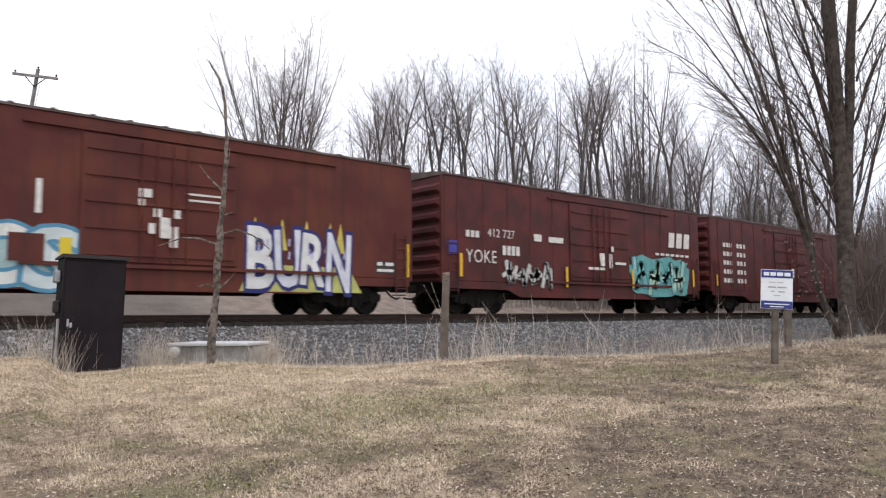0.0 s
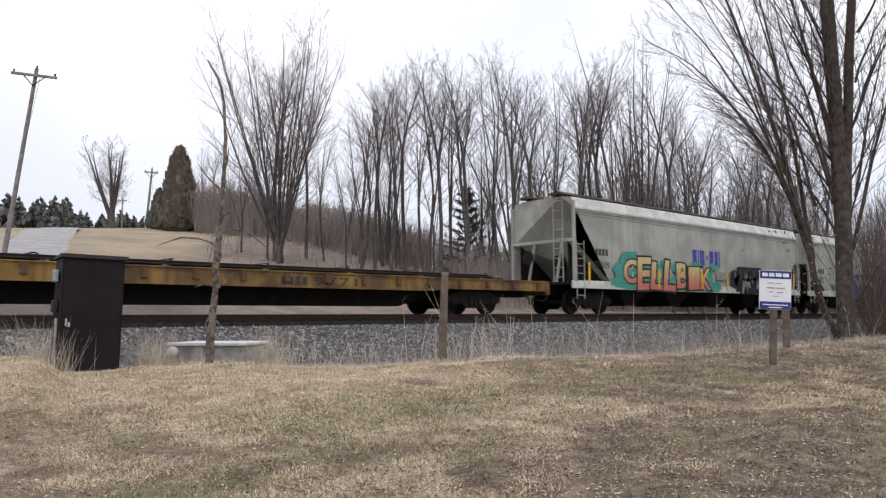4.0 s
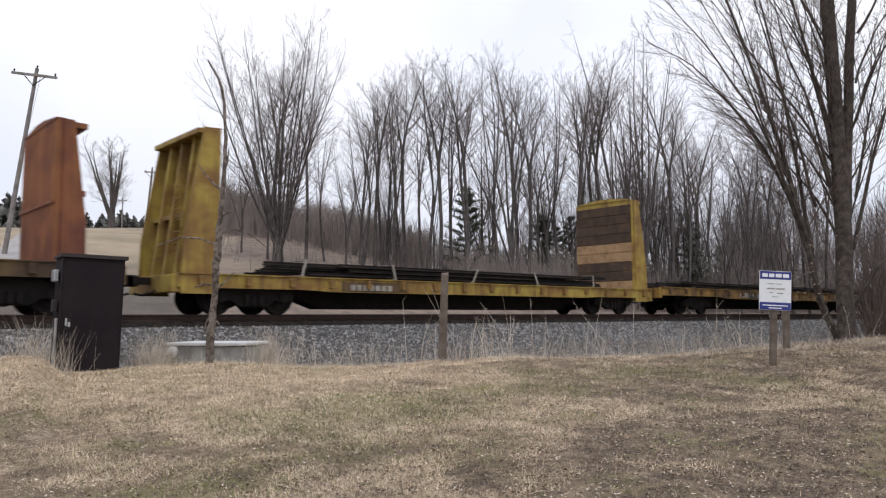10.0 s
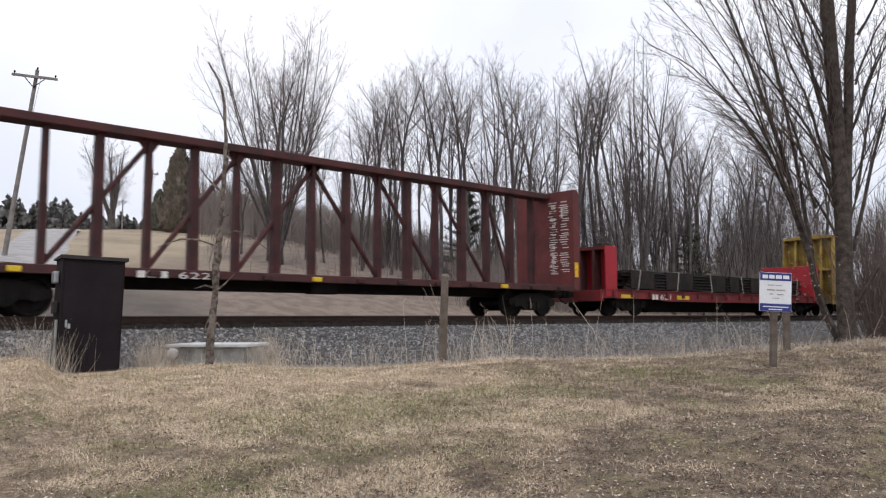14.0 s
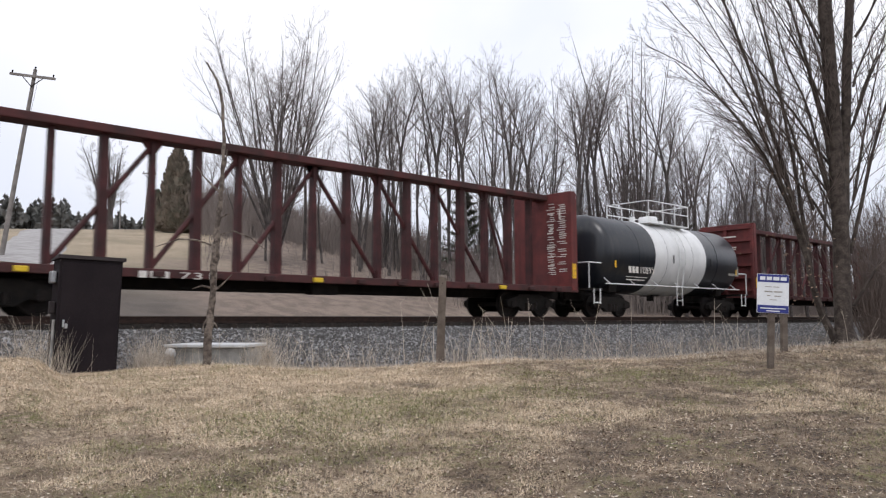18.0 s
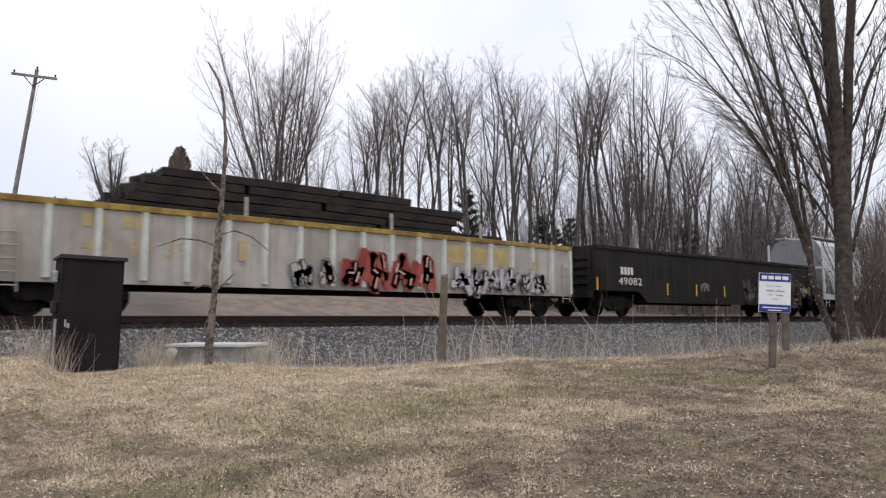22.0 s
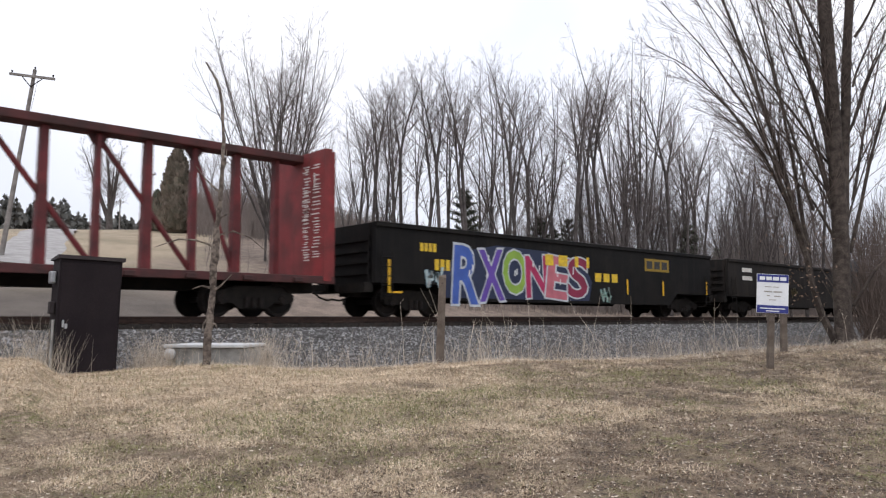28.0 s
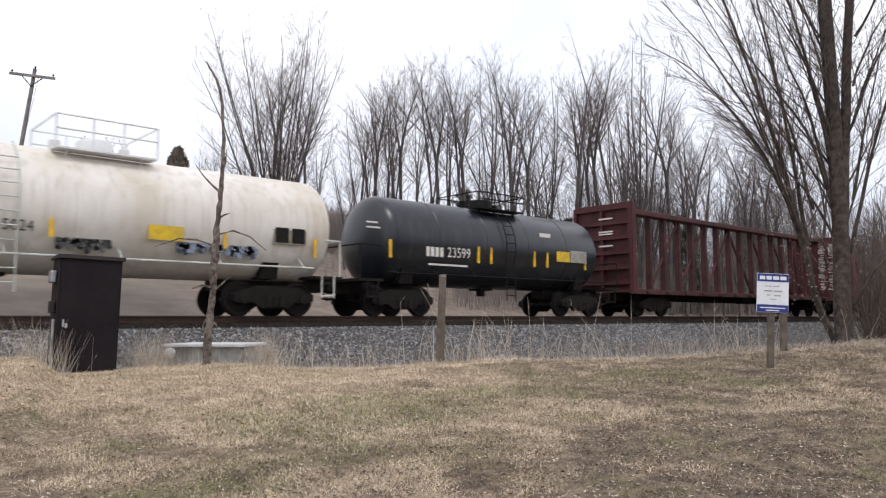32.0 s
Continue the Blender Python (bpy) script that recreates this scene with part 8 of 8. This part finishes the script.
for name, label, material, sel in (("dry_grass", "short dead straw-coloured lawn grass", M["straw"], ~is_green & ~is_dull), ("old_thatch", "matted brown dead grass on the worn lawn", M["dull_straw"], is_dull), ("green_grass", "patches of young green grass", M["green_blade"], is_green)):
    sel = sel & keep & ~bare
    n = int(sel.sum())
    upright = rg.random(n) ** 5
    long = rg.uniform(0.025, 0.1, n) * (1 - 0.6 * upright)
    spikes(name, label, "grass", material, gx[sel], gy[sel], gz[sel] + 0.002, long, 0.006 + rg.random(n) * 0.014 + upright * (0.045 if material is not M["dull_straw"] else 0.03), 0.0014 + 0.00022 * far[sel], rg)

leaves, bits = [], []
for i in range(26000):
    d = 4.3 + 10 * rnd.random()
    r = rnd.uniform(-0.74, 0.74) * d
    x, y = plan(d, r)
    if rnd.random() > 0.35 + 0.65 * smooth_step(-12, -2, r - 0.9 * d):
        continue
    z = land(x, y) + 0.012
    a, s = rnd.uniform(0, 6.283), rnd.uniform(0.006, 0.022)
    t = rnd.uniform(-0.008, 0.014)
    (leaves if rnd.random() < 0.7 else bits).extend(((x + s * math.cos(a), y + s * math.sin(a), z), (x - s * 0.5 * math.sin(a), y + s * 0.5 * math.cos(a), z + t), (x - s * math.cos(a), y - s * math.sin(a), z + 0.005), (x + s * 0.5 * math.sin(a), y - s * 0.5 * math.cos(a), z + t)))
scatter("pale_litter", "pale chips and bleached leaf bits on the lawn", "litter", M["weed"], bits)
scatter("fallen_leaves", "scattered brown fallen leaves on the lawn", "leaves", M["leaf_litter"], leaves)

# tall dry weeds on the lawn's far edge and along the ballast
stalks = Shape()
tufts = []


def stalk(x, y, z, h, r, lean):
    b = rnd.uniform(0, 6.283)
    p = Vector((x, y, z - 0.05))
    d = Vector((math.cos(b) * lean, math.sin(b) * lean, 1))
    m = p + d * h * 0.55
    q = m + (d + Vector((math.cos(b) * lean, math.sin(b) * lean, -0.1))) * h * 0.45
    stalks.tube(p, m, r, r * 0.8, 3, False).tube(m, q, r * 0.8, r * 0.4, 3, False)
    if rnd.random() < 0.5:
        for k in range(rnd.randrange(2, 6)):
            o = p.lerp(q, rnd.uniform(0.5, 1.0))
            e = o + Vector((rnd.uniform(-0.12, 0.12), rnd.uniform(-0.12, 0.12), rnd.uniform(0.02, 0.14)))
            stalks.tube(o, e, r * 0.5, r * 0.3, 3, False)


# single stalks in loose clumps
CLUMPS = [(13.3, 0.8, 9, 1.9), (13.5, 1.9, 8, 1.7), (13.7, 3.4, 9, 1.9), (13.9, 2.6, 7, 1.6), (13.2, -0.4, 7, 1.5), (14.2, 5.4, 8, 1.6), (13.2, -3.4, 26, 0.9), (12.9, -2.2, 16, 0.8), (13.2, -0.8, 14, 0.7), (13.3, 0.7, 40, 1.15), (13.6, 2.2, 24, 0.9), (14.0, 3.6, 26, 0.9), (14.2, 4.8, 30, 1.0), (12.4, -6.9, 24, 0.8), (12.5, -8.6, 26, 0.8), (12.6, -4.6, 18, 0.7), (14.0, 6.2, 40, 1.3)]
for cd, cr, n, tall in CLUMPS:
    for k in range(n):
        x, y = plan(rnd.gauss(cd, 0.4), rnd.gauss(cr, 0.42))
        if y < -2.4:
            stalk(x, y, land(x, y), rnd.uniform(0.35, 1.0) * tall, 0.0042, rnd.uniform(0.05, 0.4))
for i in range(150):
    d = rnd.uniform(13, 24)
    x, y = plan(d, rnd.uniform(0.46, 0.74) * d)
    if y < -2.4:
        stalk(x, y, land(x, y), rnd.uniform(0.4, 1.2), 0.004, rnd.uniform(0.05, 0.5))
weeds = tagged(new("dry_weeds", stalks.mesh("dry_weeds", M["weed"])), "tall dry weeds and stalks along the ballast", "weeds", kind="stuff")
for cx, cy, n, spread in ((12.1, -5.2, 750, 0.24), (11.2, -6.95, 900, 0.35), (12.5, -3.2, 380, 0.22), (12.1, -8.5, 1300, 0.6), (12.8, -1.6, 160, 0.5), (13.0, 0.8, 160, 0.5), (10.75, -6.1, 130, 0.2), (13.4, 3.0, 260, 1.0), (13.6, 5.0, 300, 0.8)):
    for k in range(n):
        x, y = plan(rnd.gauss(cx, spread * 0.5), rnd.gauss(cy, spread))
        blade(x, y, land(x, y) - 0.02, rnd.uniform(0.15, 0.78), 0.0022, rnd.uniform(0.1, 0.7), tufts)
for k in range(9000):
    d = 11.9 + rnd.random() ** 2 * 2.6
    x, y = plan(d, rnd.uniform(-0.72, 0.8) * d)
    if y < -4.0:
        blade(x, y, land(x, y) - 0.02, rnd.uniform(0.03, 0.13), 0.004, rnd.uniform(0.4, 1.6), tufts)
ditch = []
for k in range(30000):
    x, y = -2 + 44 * rnd.random() ** 0.85, -5.4 + 2.4 * rnd.random() ** 1.3
    if noise.noise((x * 0.7, y * 0.9, 31)) > -0.2:
        blade(x, y, max(land(x, y), -1.85 + 1.55 * (y + 4.7) / 3.2) - 0.02, rnd.uniform(0.05, 0.34), 0.004, rnd.uniform(0.2, 1.0), ditch)
scatter("ditch_weeds", "low grey-brown dead weeds at the foot of the ballast", "weeds", M["dull_weed"], ditch)
scatter("tall_dry_grass", "unmown pale dry grass tufts at the lawn's edge", "grass", M["weed"], tufts)

# brambles and brush round the maple
brush = Shape()
for i in range(750):
    d = rnd.uniform(13.2, 24)
    r = rnd.uniform(0.6, 0.86) * d
    x, y = plan(d, r)
    p = Vector((x, y, land(x, y) - 0.05))
    b = rnd.uniform(0, 6.283)
    way = Vector((math.cos(b) * 0.6, math.sin(b) * 0.6, 1))
    ln = rnd.uniform(0.4, 1.5)
    for k in range(4):
        q = p + way.normalized() * ln / 4
        brush.tube(p, q, 0.008 - 0.0015 * k, 0.0065 - 0.0015 * k, 3, False)
        p, way = q, way + Vector((rnd.gauss(0, 0.3), rnd.gauss(0, 0.3), -0.35))

for i in range(2200):
    # taller shoots farther along the lawn's edge
    d = rnd.uniform(25, 44)
    x, y = plan(d, rnd.uniform(0.62, 0.86) * d)
    if y > -5.0:
        continue
    p = Vector((x, y, land(x, y) - 0.05))
    q = p + Vector((rnd.gauss(0, 0.2), rnd.gauss(0, 0.2), 1)) * rnd.uniform(1.5, 7.0)
    brush.tube(p, q, 0.018, 0.007, 3, False)
    for k in range(6):
        o = p.lerp(q, rnd.uniform(0.3, 0.98))
        brush.tube(o, o + Vector((rnd.gauss(0, 0.3), rnd.gauss(0, 0.3), rnd.uniform(0.3, 1.1))), 0.009, 0.004, 3, False)
tagged(new("brambles", brush.mesh("brambles", M["twig"])), "tangled bare brambles round the maple", "brush", kind="stuff")

# undergrowth of the wood
under = Shape()
for i in range(12500):
    d = rnd.uniform(37, 68)
    r = rnd.uniform(-0.36, 0.92) * d
    x, y = plan(d, r)
    if y < 10.5 or (r < 0.02 * d and d < 55 and rnd.random() < 0.94):
        continue
    p = Vector((x, y, land(x, y) - 0.1))
    h = rnd.uniform(0.9, 2.8) if d < 50 else rnd.uniform(1.4, 3.8)
    b = rnd.uniform(0, 6.283)
    way = Vector((math.cos(b) * rnd.uniform(0, 0.35), math.sin(b) * 0.3, 1))
    q = p + way * h * 0.5
    e = q + (way + Vector((rnd.gauss(0, 0.2), rnd.gauss(0, 0.2), 0))) * h * 0.5
    under.tube(p, q, 0.018, 0.014, 3, False).tube(q, e, 0.014, 0.006, 3, False)
    for k in range(4):
        o = p.lerp(q, rnd.uniform(0.4, 1.0)) if k < 2 else q.lerp(e, rnd.random())
        under.tube(o, o + Vector((rnd.gauss(0, 0.25), rnd.gauss(0, 0.25), rnd.uniform(0.2, 0.8))), 0.009, 0.005, 3, False)
for i in range(7500):
    # the dense stand behind, taller to the right
    d = rnd.uniform(54, 72)
    r = rnd.uniform(-0.2, 0.95) * d
    x, y = plan(d, r)
    if y < 10.5 or (-0.02 < r / d < 0.42 and rnd.random() < 0.75):
        continue
    p = Vector((x, y, land(x, y) - 0.1))
    h = rnd.uniform(2.6, 7.5) * (0.5 + 0.8 * smooth_step(16, 34, r))
    q = p + Vector((rnd.gauss(0, 0.12), rnd.gauss(0, 0.12), 1)) * h
    under.tube(p, q, 0.032, 0.01, 3, False)
    for k in range(4):
        o = p.lerp(q, rnd.uniform(0.3, 0.95))
        under.tube(o, o + Vector((rnd.gauss(0, 0.5), rnd.gauss(0, 0.5), rnd.uniform(0.5, 1.6))), 0.016, 0.007, 3, False)
for i in range(6500):
    x, y = rnd.uniform(36, 170), 10.5 + 10 * rnd.random() ** 1.5
    p = Vector((x, y, land(x, y) - 0.1))
    q = p + Vector((rnd.gauss(0, 0.3), rnd.gauss(0, 0.3), rnd.uniform(1.0, 4.2)))
    under.tube(p, q, 0.022, 0.008, 3, False)
    for k in range(4):
        o = p.lerp(q, rnd.uniform(0.25, 0.95))
        under.tube(o, o + Vector((rnd.gauss(0, 0.35), rnd.gauss(0, 0.35), rnd.uniform(0.2, 0.9))), 0.012, 0.006, 3, False)
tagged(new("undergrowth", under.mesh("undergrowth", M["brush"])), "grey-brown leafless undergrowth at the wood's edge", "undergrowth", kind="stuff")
# the thicket on the hill
th = Shape()
for i in range(3600):
    d, r = rnd.uniform(58, 70), rnd.uniform(-25, -4)
    x, y = plan(d, r)
    p = Vector((x, y, land(x, y) - 0.1))
    if r < -0.37 * d:
        continue
    h = rnd.uniform(1.6, 6.6) * (0.4 + 0.6 * smooth_step(-9, -20, r))
    way = Vector((rnd.gauss(0, 0.18), rnd.gauss(0, 0.18), 1))
    q = p + way * h * 0.6
    th.tube(p, q, 0.02, 0.014, 3, False)
    for k in range(6):
        o = p.lerp(q, rnd.uniform(0.45, 1.0))
        th.tube(o, o + Vector((rnd.gauss(0, 0.4), rnd.gauss(0, 0.4), rnd.uniform(0.4, 1.3) * h / 4)), 0.012, 0.006, 3, False)
tagged(new("thicket", th.mesh("thicket", M["brush"])), "dense grey-brown leafless thicket on the hill", "thicket", kind="stuff")

# ballast stones on the near slope
rocks = Shape()
OCT = ((1, 0, 0), (0, 1, 0), (-1, 0, 0), (0, -1, 0), (0, 0, 1))
def stone(x, y, s):
    t = (y + 4.7) / 3.2
    z = -1.85 + 1.55 * min(1.0, t)
    a = rnd.uniform(0, 6.283)
    c, q = math.cos(a), math.sin(a)
    sx, sy, sz = s * rnd.uniform(0.7, 1.3), s * rnd.uniform(0.7, 1.2), s * rnd.uniform(0.6, 1.1)
    pts = []
    for px, py, pz in OCT:
        px, py, pz = px * sx * rnd.uniform(0.75, 1.2), py * sy * rnd.uniform(0.75, 1.2), pz * sz
        pts.append((x + px * c - py * q, y + px * q + py * c, z + pz))
    rocks.add(pts, [(0, 1, 4), (1, 2, 4), (2, 3, 4), (3, 0, 4)])
for i in range(21000):
    x = -1 + 30 * rnd.random() ** 1.1
    stone(x, rnd.uniform(-4.6, -1.52), rnd.uniform(0.022, 0.05))
for i in range(9000):
    stone(29 + 40 * rnd.random(), rnd.uniform(-4.3, -1.6), rnd.uniform(0.03, 0.06))
tagged(new("ballast_stones", rocks.mesh("ballast_stones", M["stone"])), "loose grey crushed ballast stones", "stones", kind="stuff")

# ---- how the train runs ----
def motions():
    run = ((0, 0.0), (4, 60.64), (8, 121.11), (12, 181.4), (16, 241.49), (20, 301.28), (24, 360.94), (28, 420.55), (32, 480.18))
    for ob, x in TRAIN:
        walk(ob, [(t, pose(x + d, 0, 0)) for t, d in run])
    # wheels turn, frame by frame, while their car is beside the lawn
    start = dict(TRAIN)
    for car, wheels in WHEELSETS:
        p = wheels.location.copy()
        t_in, t_out = max(0.0, (-14 - start[car]) / 15.0), min(32.0, (66 - start[car]) / 15.0)
        first, last = math.ceil(t_in * FPS), math.floor(t_out * FPS)
        rows = [(k / FPS, pose(p.x, p.y, p.z, 0, math.degrees((k - first) / FPS * 15.0 / 0.457), 0)) for k in range(first, last + 1)]
        if first > 0:
            rows.insert(0, (0, rows[0][1]))
        if last < 32 * FPS:
            rows.append((32, rows[-1][1]))
        walk(wheels, rows)


motions()
